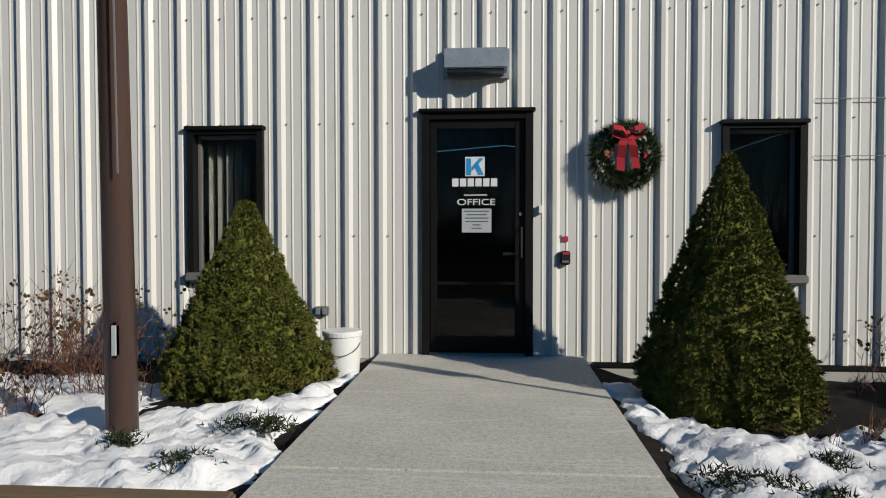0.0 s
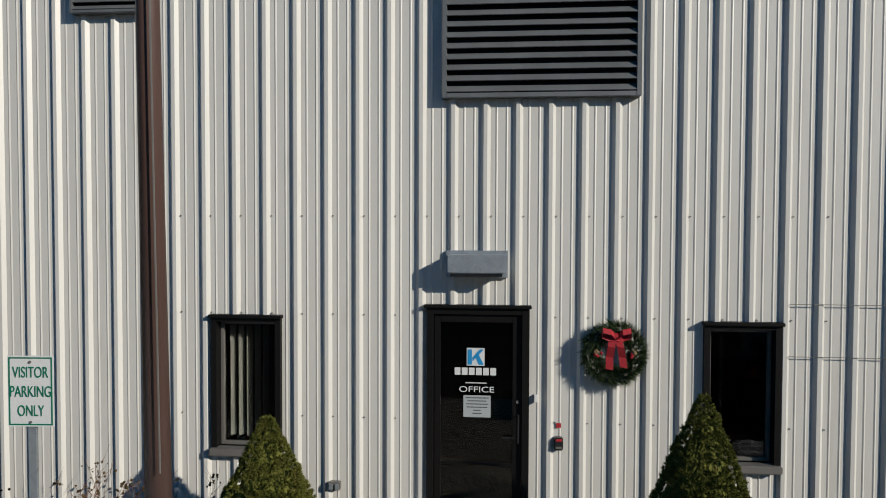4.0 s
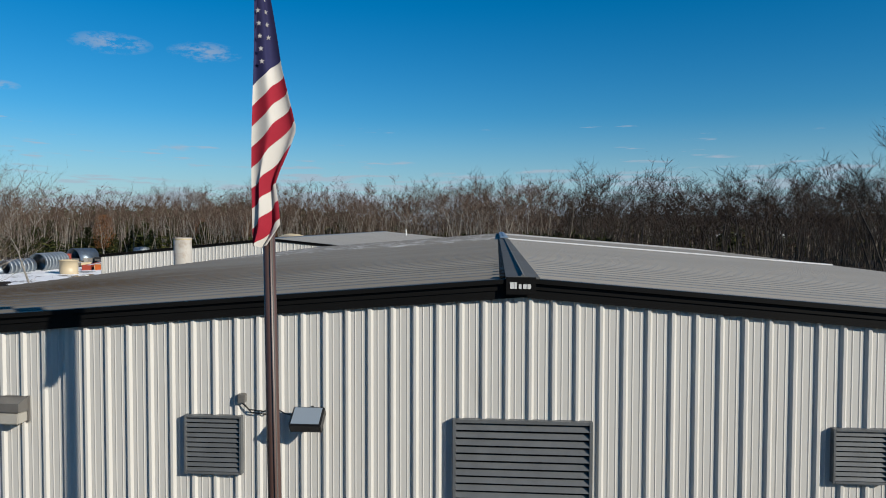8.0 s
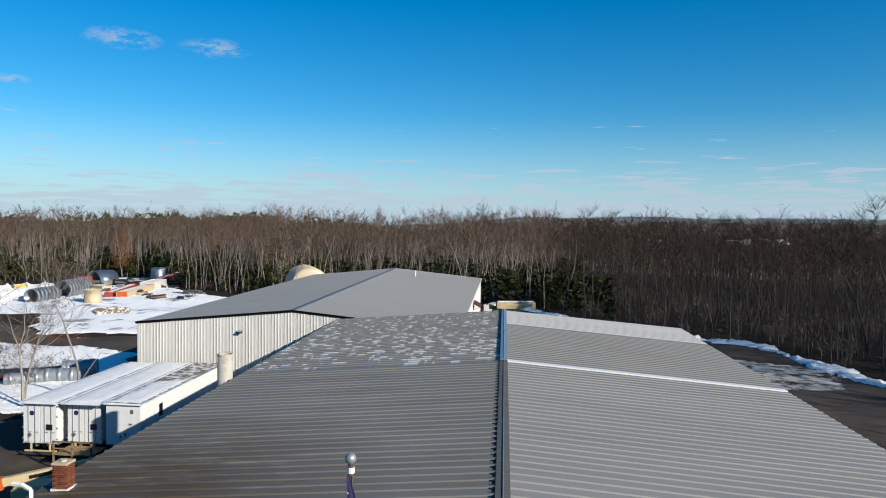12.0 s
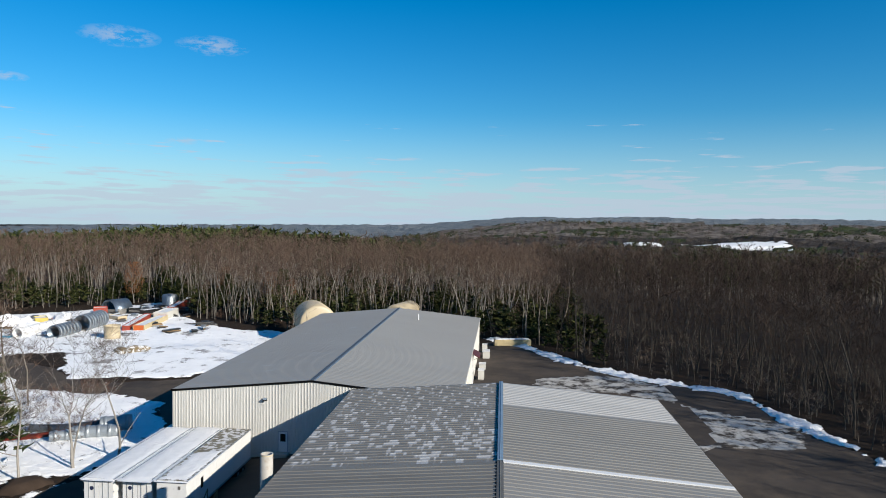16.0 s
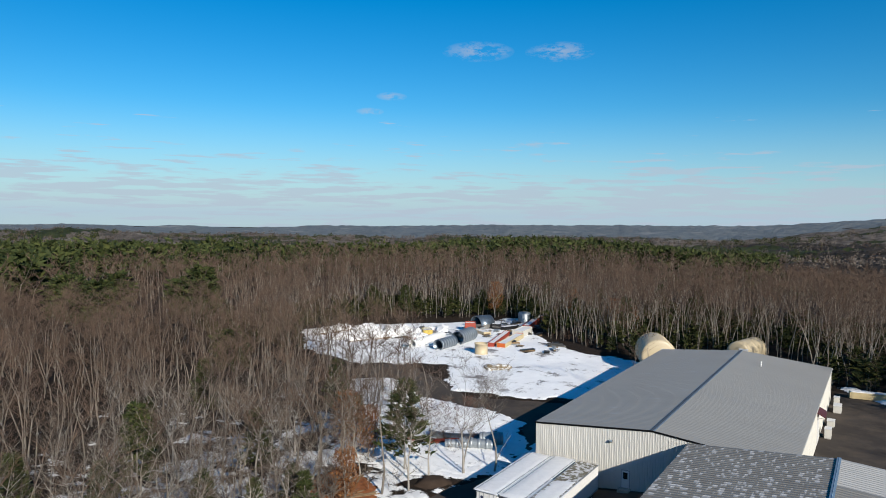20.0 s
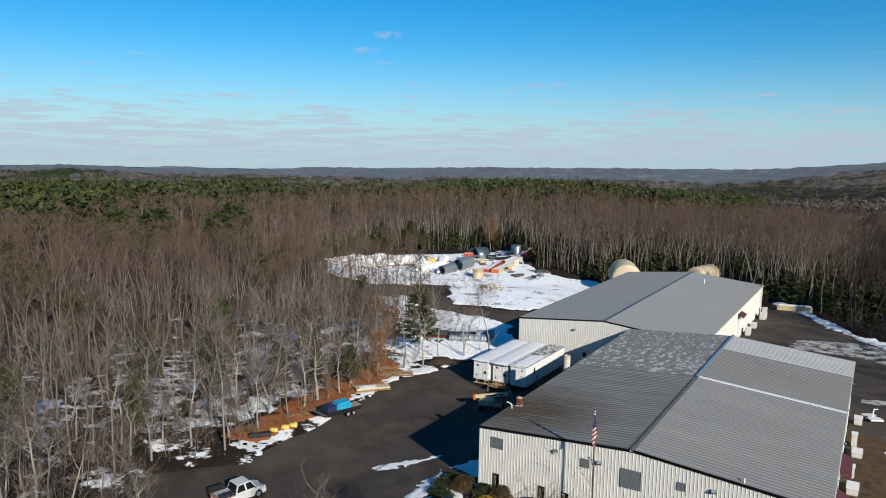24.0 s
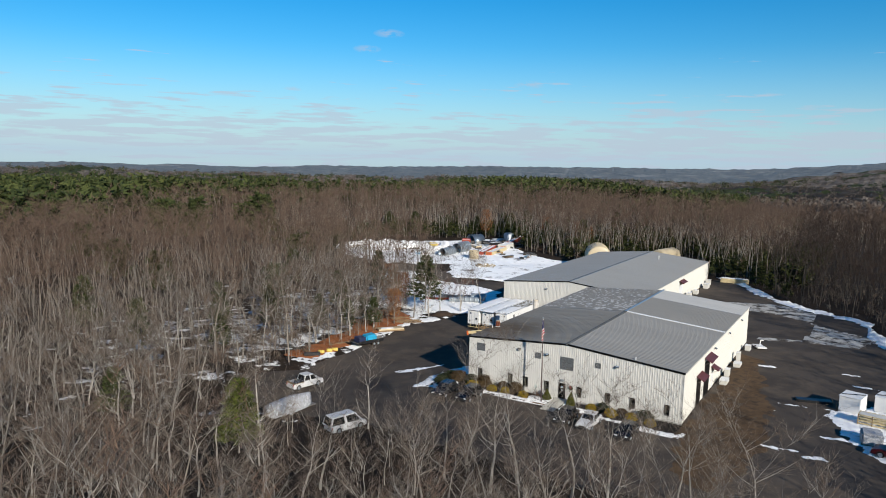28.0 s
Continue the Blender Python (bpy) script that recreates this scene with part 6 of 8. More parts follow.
part("trailer_frame", bx(-0.9, 0.9, -3.2, 3.8, 0.4, 0.5), M_SASH, cov)
for s in (-1, 1):
    wheel(cov, s * 0.95, -0.6, 0.33, 0.33, 0.22)

# utility trailer with a blue tarp, drums, planks at the wood's edge
ut = thing("utility_trailer", "black utility trailer loaded under a blue tarp", "utility trailer", at=(-42.0, 17.4, gz(-42.0, 17.4)), turn=-18)
part("deck", bx(-1.1, 1.1, -2.6, 2.6, 0.55, 0.72, bevel=0.02), M_BLACKBOX, ut)
for s in (-1, 1):
    part("side_rail", bx(s * 1.1 - 0.04, s * 1.1 + 0.04, -2.6, 2.6, 0.72, 1.1), M_BLACKBOX, ut)
    for k in range(2):
        wheel(ut, s * 1.2, 0.5 + k * 0.85, 0.36, 0.36, 0.24)
part("ramp", rotated(bx(-1.0, 1.0, 0, 1.4, 0, 0.06), Matrix.Translation((0, -2.6, 0.75)) @ Matrix.Rotation(radians(-205), 4, "X")), M_SASH, ut)
tp = bx(-0.95, 0.95, -0.9, 1.4, 0.72, 1.9, bevel=0.25)
rt = random.Random(5)
for v in tp.verts:
    v.co += Vector((rt.uniform(-0.07, 0.07), rt.uniform(-0.07, 0.07), rt.uniform(-0.07, 0.07)))
part("tarp_cover", tp, M_TARP, ut, "bright blue tarpaulin")
part("bin_load", bx(-0.9, 0.9, -2.4, -1.0, 0.72, 1.7, bevel=0.06), M_NAVY, ut)
for k in range(5):
    part("pipe_load", tb((-0.7 + k * 0.3, 1.3, 0.85), (-0.7 + k * 0.3, 3.0, 0.95), 0.07, n=8), M_SASH, ut)
for x, y, t in ((-44.7, 8.0, 20), (-44.2, 9.5, 35), (-43.8, 10.5, 30)):
    b = thing("yellow_drum", "yellow plastic drum lying in snow", "drum", "yellow drums", at=(x, y, gz(x, y) + 0.36), turn=t)
    dm = lathe([(0.0, -0.48), (0.27, -0.48), (0.31, -0.44), (0.31, -0.17), (0.33, -0.15), (0.31, -0.13), (0.31, 0.13), (0.33, 0.15), (0.31, 0.17), (0.31, 0.44), (0.27, 0.48), (0.0, 0.48)], 18)
    part("drum_body", rotated(dm, Matrix.Rotation(radians(90), 4, "Y")), M_YELLOW, b, smooth=True)
bf = thing("steel_beam_box", "long black steel box beside the drums", "steel box", at=(-44.8, 5.8, gz(-44.8, 5.8) + 0.05), turn=-40)
part("box_body", bx(-0.35, 0.35, -1.3, 1.3, 0, 0.6, bevel=0.03), M_BLACKBOX, bf)
part("lid", bx(-0.38, 0.38, -1.33, 1.33, 0.6, 0.66, bevel=0.02), M_BLACKBOX, bf)
rnd = random.Random(11)
for px, py, n, ln, t in ((-46.2, 36.0, 14, 5.0, -50), (-49.5, 37.5, 10, 4.0, -35), (-46.2, 29.0, 9, 5.5, -25), (-45.6, 14.5, 10, 4.0, -30), (-46.8, 7.5, 8, 3.5, 60), (-52.0, 40.0, 8, 5.0, 20)):
    pl = thing("timber_pile", "loose pile of sawn boards on leaf litter", "timber pile", "timber piles", at=(px, py, gz(px, py) + 0.14), turn=t)
    for k in range(n):
        bm = bx(-0.11, 0.11, -ln / 2, ln / 2, 0, 0.06)
        part("board", rotated(bm, pose(rnd.gauss(0, 0.5), rnd.gauss(0, 0.3), 0.07 * (k // 4), rnd.uniform(-1, 1), 0, rnd.gauss(0, 9))), M_WOOD, pl)
wp = thing("white_panel_stack", "snow-dusted stack of panels on dunnage", "panel stack", at=(-44.4, 27.5, gz(-44.4, 27.5) + 0.1), turn=-38)
part("panel", bx(-0.8, 0.8, -2.6, 2.6, 0.1, 0.35, bevel=0.02), M_WOOD, wp)
part("panel", bx(-0.75, 0.75, -2.5, 2.5, 0.35, 0.6, bevel=0.02), M_TAN, wp)
part("snow_top", bx(-0.5, 0.6, -2.0, 0.6, 0.6, 0.66, bevel=0.03), M_SNOW, wp)


def culvert(at, turn, r, L, label, mat=M_GALV):
    g = thing("culvert_pipe", label, "pipe", "stored pipes", at=at, turn=turn)
    prof = []
    n = int(L / 0.25)
    for k in range(n + 1):
        y = L * k / n
        prof += [(r + (0.05 if k % 2 else 0.0), y)]
    prof += [(r - 0.06, L), (r - 0.06, 0.0), (r, 0.0)]
    part("pipe_wall", rotated(lathe(prof, 28), Matrix.Translation((0, 0, r)) @ Matrix.Rotation(radians(-90), 4, "X")), mat, g, smooth=True)
    for k in range(int(L / 1.15)):
        y = 0.4 + k * 1.15
        part("joint_band", rotated(lathe([(r + 0.03, y), (r + 0.09, y + 0.02), (r + 0.09, y + 0.4), (r + 0.03, y + 0.42)], 28), Matrix.Translation((0, 0, r)) @ Matrix.Rotation(radians(-90), 4, "X")), M_GALV if mat is M_CULV else mat, g, smooth=True)
    return g


M_CULV = paint("corrugated_galvanised", (0.144, 0.18, 0.216), 0.35, 0.7, vary=0.3, scale=1.0)
culvert((-88.2, 116.2, gz(-88, 116)), 1, 1.35, 7.6, "corrugated galvanised culvert pipe lying in snow", M_CULV)
culvert((-88.1, 125.3, gz(-88, 125)), 6, 1.75, 9.2, "large corrugated galvanised culvert pipe lying in snow", M_CULV)
culvert((-95.2, 115.4, gz(-95, 115)), 4, 1.0, 16.0, "long white fibreglass pipe capped with snow", M_WHITE)
bar = thing("tan_tank", "open-topped tan fibreglass tank in the snow", "tank", at=(-77.2, 118.3, gz(-77.2, 118.3)))
part("shell", lathe([(0.0, 0.05), (1.55, 0.05), (1.6, 0.0), (1.6, 0.3), (1.55, 0.32), (1.55, 2.6), (1.66, 2.62), (1.66, 2.75), (1.48, 2.75), (1.48, 0.3)], 28), M_TAN, bar, smooth=True)
# the blue form by the white pipe stands in for a shadow on snow
for x, y, t, L, w, h, m, lab in ((-82.0, 137, 15, 20, 1.5, 1.3, M_REDSTEEL, "long red steel form lying in snow"), (-78.2, 136.0, 10, 17, 2.2, 1.4, M_CREAMPAINT, "long cream trough with snow on top"), (-86.3, 168, 14, 26, 1.8, 2.0, M_REDSTEEL, "row of red steel forms by the woods"), (-81.6, 150, 8, 9, 3.0, 1.9, M_CREAM, "pale grey storage trough in the yard"), (-102.5, 133.2, 40, 4.0, 2.4, 1.9, M_YELLOW, "yellow steel box in the snow"), (-96.7, 147, 30, 3.2, 3.0, 2.7, M_REDSTEEL, "red steel box beside a grey shell"), (-99.0, 141, 50, 7, 2.2, 0.8, M_GALV, "grey steel skid in the yard"), (-97.7, 119.5, 4, 9, 1.6, 0.5, M_TARP, "flat blue form standing in for shadow beside a pipe"), (-93.4, 157, 25, 7, 2.6, 1.7, M_BLACKBOX, "dark stack of frames in the yard"), (-88.6, 155.5, -20, 6, 2.4, 1.2, M_BLACKBOX, "dark steel frame half in snow"), (-99.5, 127, 6, 8, 2.0, 0.7, M_REDSTEEL, "low rusty frame half in snow"), (-91.5, 145, 60, 5, 2.2, 1.1, M_TAN, "tan form stored in the yard")):
    g = thing("storage_form", lab, "stored form", "stored forms", at=(x, y, gz(x, y)), turn=t)
    part("floor_plate", bx(-w / 2, w / 2, -L / 2, L / 2, 0.1, 0.22), m, g)
    for s in (-1, 1):
        part("side_wall", bx(s * w / 2 - 0.06, s * w / 2 + 0.06, -L / 2, L / 2, 0.22, h, bevel=0.03), m, g)
        part("end_wall", bx(-w / 2 + 0.06, w / 2 - 0.06, s * (L / 2 - 0.06) - 0.05, s * (L / 2 - 0.06) + 0.05, 0.22, h), M_ORANGE if m is M_CREAMPAINT else m, g)
    part("skid", box(bx(-w / 2, -w / 2 + 0.2, -L / 2, L / 2, 0, 0.1), w / 2 - 0.2, w / 2, -L / 2, L / 2, 0, 0.1), M_WOOD, g)
    part("snow_fill", bx(-w / 2 + 0.06, w / 2 - 0.06, -L / 2 + 0.12, L / 2 - 0.12, 0.22, h * 0.92), M_SNOW, g, "snow filling")
dome = thing("half_round_shelter", "grey half-round shell standing in the yard", "shell", at=(-97.1, 155, gz(-97.1, 155)), turn=-25)
hb = bmesh.new()
prev = None
for k in range(13):
    a = math.pi * k / 12
    cur = [hb.verts.new((r_ * math.cos(a), y_, r_ * math.sin(a) + 0.8)) for r_, y_ in ((3.0, -2.5), (3.0, 2.5), (2.85, 2.5), (2.85, -2.5))]
    if prev:
        for q in range(4):
            hb.faces.new((prev[q], cur[q], cur[(q + 1) % 4], prev[(q + 1) % 4]))
    prev = cur
part("shell", hb, M_CULV, dome, smooth=True)
part("base_ring", lathe([(3.4, 0), (3.5, 0), (3.5, 1.6), (3.4, 1.6)], 24), M_SASH, dome)
tk = thing("small_grey_tank", "small upright grey tank at the wood edge", "tank", at=(-91, 171, gz(-91, 171)))
part("shell", lathe([(0, 3.6), (1.6, 3.4), (2.0, 3.1), (2.0, 0)], 22), M_GALV, tk, smooth=True)
for x, y, z, L, R, turn, lab in ((-36.0, 121.5, -1.0, 9, 3.75, 24, "huge tan fibreglass tank lying on its side"), (-23.6, 140, -0.7, 9, 2.7, -14, "huge tan fibreglass tank behind the rear hall")):
    g = thing("large_tank", lab, "tank", "large tanks", at=(x, y, z), turn=turn)
    part("shell", rotated(lathe([(0, 0), (R * 0.85, 0.0), (R * 0.96, 0.15), (R, 0.5), (R, L), (R * 0.88, L + 0.8), (0, L + 1.4)], 40), Matrix.Translation((0, 0, R)) @ Matrix.Rotation(radians(-90), 4, "X")), M_TAN, g, smooth=True)
    for k in range(4):
        part("hoop_rib", rotated(lathe([(R, 1.5 + k * 2.6), (R + 0.05, 1.54 + k * 2.6), (R + 0.05, 1.7 + k * 2.6), (R, 1.74 + k * 2.6)], 40), Matrix.Translation((0, 0, R)) @ Matrix.Rotation(radians(-90), 4, "X")), M_TAN, g)
    part("pale_panel", bx(0.3, 2.4, -0.06, -0.01, R * 1.15, R * 1.5), M_WHITE, g)
    part("cradle", bx(-3, 3, 0.5, 0.9, 0, 1.4), M_WOOD, g)

def snow_covered_form(x, y, turn, L, w, h, seed, label="stored hull form buried under white snow"):
    """A stored form whose crusted snow load peaks in an uneven ridge."""
    rs = random.Random(seed)
    g = thing("snow_covered_form", label, "stored form", "snow-covered forms", at=(x, y, gz(x, y)), turn=turn)
    part("form_box", bx(-w / 2, w / 2, -L / 2, L / 2, 0, 0.55, bevel=0.04), rs.choice((M_REDSTEEL, M_GALV, M_BLACKBOX, M_WOOD)), g)
    bm = bmesh.new()
    prev = None
    for k in range(9):
        u = -1 + 2 * k / 8
        hh = h * (0.72 + 0.3 * rs.random()) * (1 if 0 < k < 8 else 0.6)
        sh = rs.uniform(-0.15, 0.15) * w
        ring = [bm.verts.new((px * w / 2 + (sh if pz > 0.5 else 0), u * (L / 2 + 0.1), pz * hh + 0.35 * (pz < 0.5))) for px, pz in ((-1.06, 0.1), (-1.0, 0.55 + rs.uniform(-0.08, 0.08)), (-0.45, 0.86 + rs.uniform(-0.08, 0.08)), (0.0, 1.0), (0.5, 0.8 + rs.uniform(-0.1, 0.1)), (1.0, 0.5 + rs.uniform(-0.08, 0.08)), (1.06, 0.1))]
        if prev:
            for q in range(6):
                bm.faces.new((prev[q], prev[q + 1], ring[q + 1], ring[q]))
        else:
            bm.faces.new(ring)
        prev = ring
    bm.faces.new(prev[::-1])
    part("snow_load", bm, M_SNOW, g, "crusted white snow load")


for k, (x, y, t, L, w, h) in enumerate(((-127, 118.5, -20, 5, 3, 2.0), (-125.5, 123.5, -10, 7, 3, 2.6), (-116, 119, -15, 7, 3, 2.7), (-113.6, 122.5, -20, 6, 3, 2.8), (-108.9, 120.5, -12, 7, 2.8, 2.7), (-107.2, 126, -8, 7, 2.8, 2.9), (-105.3, 130.0, -12, 6, 2.6, 2.4), (-101.6, 127.3, 5, 7, 2.4, 1.6), (-103.6, 143, 30, 8, 3, 1.8), (-105.5, 138.5, 25, 7, 2.6, 1.7), (-111.5, 114, -25, 6, 2.6, 1.5), (-117, 113.6, -20, 6, 2.8, 1.8), (-120.5, 128.5, -30, 7, 3, 2.2), (-113, 134, -35, 8, 2.8, 1.9), (-92.3, 122.5, 4, 9, 2.2, 1.2))):
    snow_covered_form(x, y, t, L, w, h, 40 + k)
rk = random.Random(55)
for k in range(74):
    x, y = rk.choice(((-86, 150), (-94, 148), (-92, 162), (-70, 136), (-100, 137), (-106, 134), (-92, 158), (-84, 160), (-97, 165), (-88, 142)))
    x, y = x + rk.gauss(0, 4.5), y + rk.gauss(0, 4)
    L, w, h = rk.uniform(1.2, 4), rk.uniform(0.5, 1.6), rk.uniform(0.25, 1.0)
    g = thing("scrap_pile", "small pile of scrap and lumber in snow", "scrap pile", "scrap piles", at=(x, y, gz(x, y) + 0.08), turn=rk.uniform(0, 180))
    for q in range(3):
        part("scrap_piece", rotated(bx(-w / 2, w / 2, -L / 2, L / 2, 0, h / 3), pose(rk.uniform(-0.3, 0.3), rk.uniform(-0.4, 0.4), q * h / 3, rk.uniform(-4, 4), rk.uniform(-4, 4), rk.uniform(-25, 25))), rk.choice((M_WOOD, M_GALV, M_BLACKBOX, M_TIMBER, M_BLACKBOX, M_SASH, M_GALV)), g)

# curved shells beside the drive
for k, (x, y, t, m) in enumerate(((-52.5, 59.5, 30, M_REDSTEEL), (-50.5, 62.5, 24, M_GALV), (-48.5, 63.5, 40, M_CULV))):
    g = thing("curved_shell", "long curved fibreglass shell piece lying in snow", "shell piece", "curved shells", at=(x, y, gz(x, y)), turn=t)
    bm = bmesh.new()
    prev = None
    for i in range(15):
        a = -0.55 + 1.1 * i / 14
        R = 8.0
        cx_, cy_ = R * math.sin(a), R * (1 - math.cos(a)) * 0.9
        ring = []
        for j in range(7):
            b = math.pi * j / 6
            ring.append(bm.verts.new((cx_, cy_ + 0.8 * math.cos(b), 0.1 + 0.85 * math.sin(b) * (0.55 if k == 0 else 1))))
        if prev:
            for j in range(6):
                bm.faces.new((prev[j], prev[j + 1], ring[j + 1], ring[j]))
        prev = ring
    bmesh.ops.solidify(bm, geom=list(bm.faces), thickness=0.06)
    part("shell_wall", bm, m, g, smooth=True)
for k, (x, y, t, r, L) in enumerate(((-46.5, 62.5, -60, 0.9, 3.5), (-48.3, 59.8, -70, 0.7, 5.0), (-50.0, 58.4, -60, 0.6, 5.0))):
    culvert((x, y, gz(x, y)), t, r, L, "silvery pipe section lying by the drive", M_GALV)

# east side: canopies, docks and boxes along the long wall
for y0, y1, z, B, hall in ((13.0, 16.2, 3.6, B1, office), (17.6, 21.6, 5.0, B1, office), (22.6, 24.4, 2.6, B1, office), (84, 88, 4.2, B2, rear)):
    x = B["x1"]
    aw = part("canopy", rotated(bx(0, 1.15, y0, y1, -0.05, 0.05), Matrix.Translation((x + 0.05, 0, z + 0.6)) @ Matrix.Rotation(radians(28), 4, "Y")), M_MAROON, hall, "maroon sheet-metal canopy")
    for y in (y0 + 0.1, y1 - 0.1):
        part("bracket", tb((x + 0.04, y, z - 0.3), (x + 0.95, y, z + 0.08), 0.03, n=6), M_SASH, aw)
    part("dock_door", bx(x + 0.035, x + 0.07, y0 + 0.4, y1 - 0.4, 0.0, z - 0.1), M_WHITE if y0 > 20 else M_BLACK, hall)
for x, y, w, l, h in ((16.8, 26.5, 1.4, 2.6, 1.1), (16.5, 30.5, 0.9, 1.6, 1.9), (16.9, 37.0, 1.4, 2.2, 1.0), (16.5, 40.0, 0.8, 1.2, 2.6), (16.7, 48.5, 1.2, 1.6, 1.5), (-2.6, 90, 1.2, 2.2, 2.4), (-2.6, 97, 1.4, 2.0, 1.6), (-2.2, 107, 1.6, 3.0, 2.0), (-2.6, 112, 1.2, 1.6, 2.4)):
    g = thing("dock_box", "cream sheet-metal box standing against the side wall", "equipment box", "dock boxes", at=(x, y, -0.1))
    w, l, h = w * 0.75, l * 0.8, h * 0.6
    part("casing", bx(-w / 2, w / 2, -l / 2, l / 2, 0.1, h, bevel=0.04), M_CREAM, g)
    part("lid", bx(-w / 2 - 0.04, w / 2 + 0.04, -l / 2 - 0.04, l / 2 + 0.04, h, h + 0.06, bevel=0.02), M_WHITE, g)
    part("plinth", bx(-w / 2 + 0.05, w / 2 - 0.05, -l / 2 + 0.05, l / 2 - 0.05, 0, 0.1), M_CONCRETE, g)
for y in (24, 35, 46):
    wp_ = flood(0, 5.6)
    wp_.matrix_world = pose(B1["x1"], y, 5.6, 0, 0, 90)
skid = thing("white_skid_rig", "white pump rig with a short boom by the wall", "equipment", at=(18.2, 51.0, -0.1), turn=30)
part("frame", bx(-0.8, 0.8, -1.2, 1.2, 0.3, 0.5, bevel=0.03), M_WHITE, skid)
part("mast", tb((0, 0, 0.5), (0.2, 0.15, 1.5), 0.08, n=10), M_WHITE, skid)
part("jib", tb((0.2, 0.15, 1.45), (0.9, 0.5, 1.3), 0.06, n=8), M_WHITE, skid)
for x in (-0.7, 0.7):
    wheel(skid, x, 0, 0.3, 0.3, 0.2)
stk = thing("yellow_lumber_stack", "yellow lumber stack with snow behind the hall", "lumber stack", at=(2.5, 119.5, -0.1), turn=10)
for k in range(4):
    part("lumber_layer", bx(-3.5, 3.5, -0.7, 0.7, 0.15 + k * 0.28, 0.4 + k * 0.28), M_CREAMPAINT, stk)
part("snow_top", bx(-3.4, 3.2, -0.65, 0.6, 1.27, 1.42, bevel=0.05), M_SNOW, stk)

# containers and crates on the east snow
for x, y, t, lab in ((33.2, 24.5, -14, "white storage container with a dark bar on its lid"), (37.2, 26.8, -14, "white storage container standing in snow")):
    g = thing("storage_container", lab, "container", "storage containers", at=(x, y, gz(x, y)), turn=t)
    part("container_body", bx(-1.25, 1.25, -1.5, 1.5, 0.1, 2.1, bevel=0.04), M_WHITE, g)
    part("lid", bx(-1.32, 1.32, -1.57, 1.57, 2.1, 2.18, bevel=0.02), M_WHITE, g)
    part("dark_bar", rotated(bx(-1.4, 1.4, -0.12, 0.12, 0, 0.06), Matrix.Translation((0, 0, 2.18)) @ Matrix.Rotation(radians(35), 4, "Z")), M_BLACKBOX, g)
    part("skid", bx(-1.1, 1.1, -1.4, 1.4, 0, 0.1), M_WOOD, g)
cr = thing("crate", "cream slatted crate on the snow", "crate", at=(35.6, 19.6, gz(35.6, 19.6)), turn=-8)
for z in (0.2, 0.55, 0.9, 1.25):
    for s in (-1, 1):
        part("slat", bx(-1.6, 1.6, s * 0.8 - 0.03, s * 0.8 + 0.03, z, z + 0.16), M_CREAMPAINT, cr)
        part("slat", bx(s * 1.6 - 0.03, s * 1.6 + 0.03, -0.77, 0.77, z, z + 0.16), M_CREAMPAINT, cr)
for x in (-1.55, 0, 1.55):
    for s in (-1, 1):
        part("corner_post", bx(x - 0.05, x + 0.05, s * 0.86 - 0.03, s * 0.86 + 0.03, 0, 1.45), M_WOOD, cr)
part("pale_panel", bx(-1.5, 1.5, -0.7, 0.7, 1.3, 1.38), M_CREAM, cr)
gc = thing("covered_pallet", "pallet load under a grey cover on snow", "pallet load", at=(35.5, 12.9, gz(35.5, 12.9)), turn=5)
part("cover", bx(-1.1, 1.1, -1.3, 1.3, 0.14, 1.5, bevel=0.18), M_COVER, gc)
part("pallet", bx(-1.05, 1.05, -1.25, 1.25, 0.0, 0.14), M_WOOD, gc)
# dark slab added where the container's own shadow falls
bs = thing("flat_steel", "long dark slab standing in for the container's shadow", "steel plate", at=(28.6, 25.3, gz(28.6, 25.3)), turn=-72)
part("plate", bx(-0.6, 0.6, -2.2, 2.2, 0.0, 0.35, bevel=0.02), M_BLACKBOX, bs)

# ground patches
# pale concrete with damp patches; bright wet reflections are put into its colour
M_APRON = paint("worn_sheen_apron", (0.40, 0.385, 0.355), 0.7, vary=0.2, scale=0.3, fine=12.0, bumpy=0.1, dirt=(0.04, 0.033, 0.027), dirt_at=(0.46, 0.58))
slab = grid_sheet("concrete_apron", np.arange(5, 36, 0.8), np.arange(58, 95, 0.8), lambda x, y: ground_z(x, y) + np.where(union(x, y, [(4, 84), (6, 92), (17, 96), (25, 89), (24, 79), (16.2, 84)], [(23, 60.5), (33.3, 61.3), (36, 71), (27, 76.5), (24, 79), (25, 70)], [(16, 56.5), (23, 60), (24, 62), (17, 60)]) > 0, 0.04, -0.15), M_APRON)
tagged(slab, "worn pale concrete apron, damp patches and wet sheen in its colour", "concrete apron", kind="structure")
gnd = lambda x, y: ground_z(x, y)
M_MUD = paint("tracked_mud", (0.076, 0.048, 0.026), 0.8, vary=0.35, scale=0.5, fine=9.0, bumpy=0.5, dirt=(0.036, 0.026, 0.018), dirt_at=(0.5, 0.66))
mud = grid_sheet("mud_strip", np.arange(15.7, 30, 0.4), np.arange(-12, 50, 0.4), lambda x, y: ground_z(x, y) + np.clip(0.035 * (sdf([(15.8, 3), (17, -8), (22, -10), (25, 2), (24, 16), (21.5, 30), (19.5, 42), (15.8, 46)], x, y) + 1.6 * wavy(x, y, 5, 3.0) + 0.6 * wavy(x, y, 1.6, 5.0)), -0.2, 0.03), M_MUD)
tagged(mud, "brown tracked mud along the side wall", "mud", kind="structure")
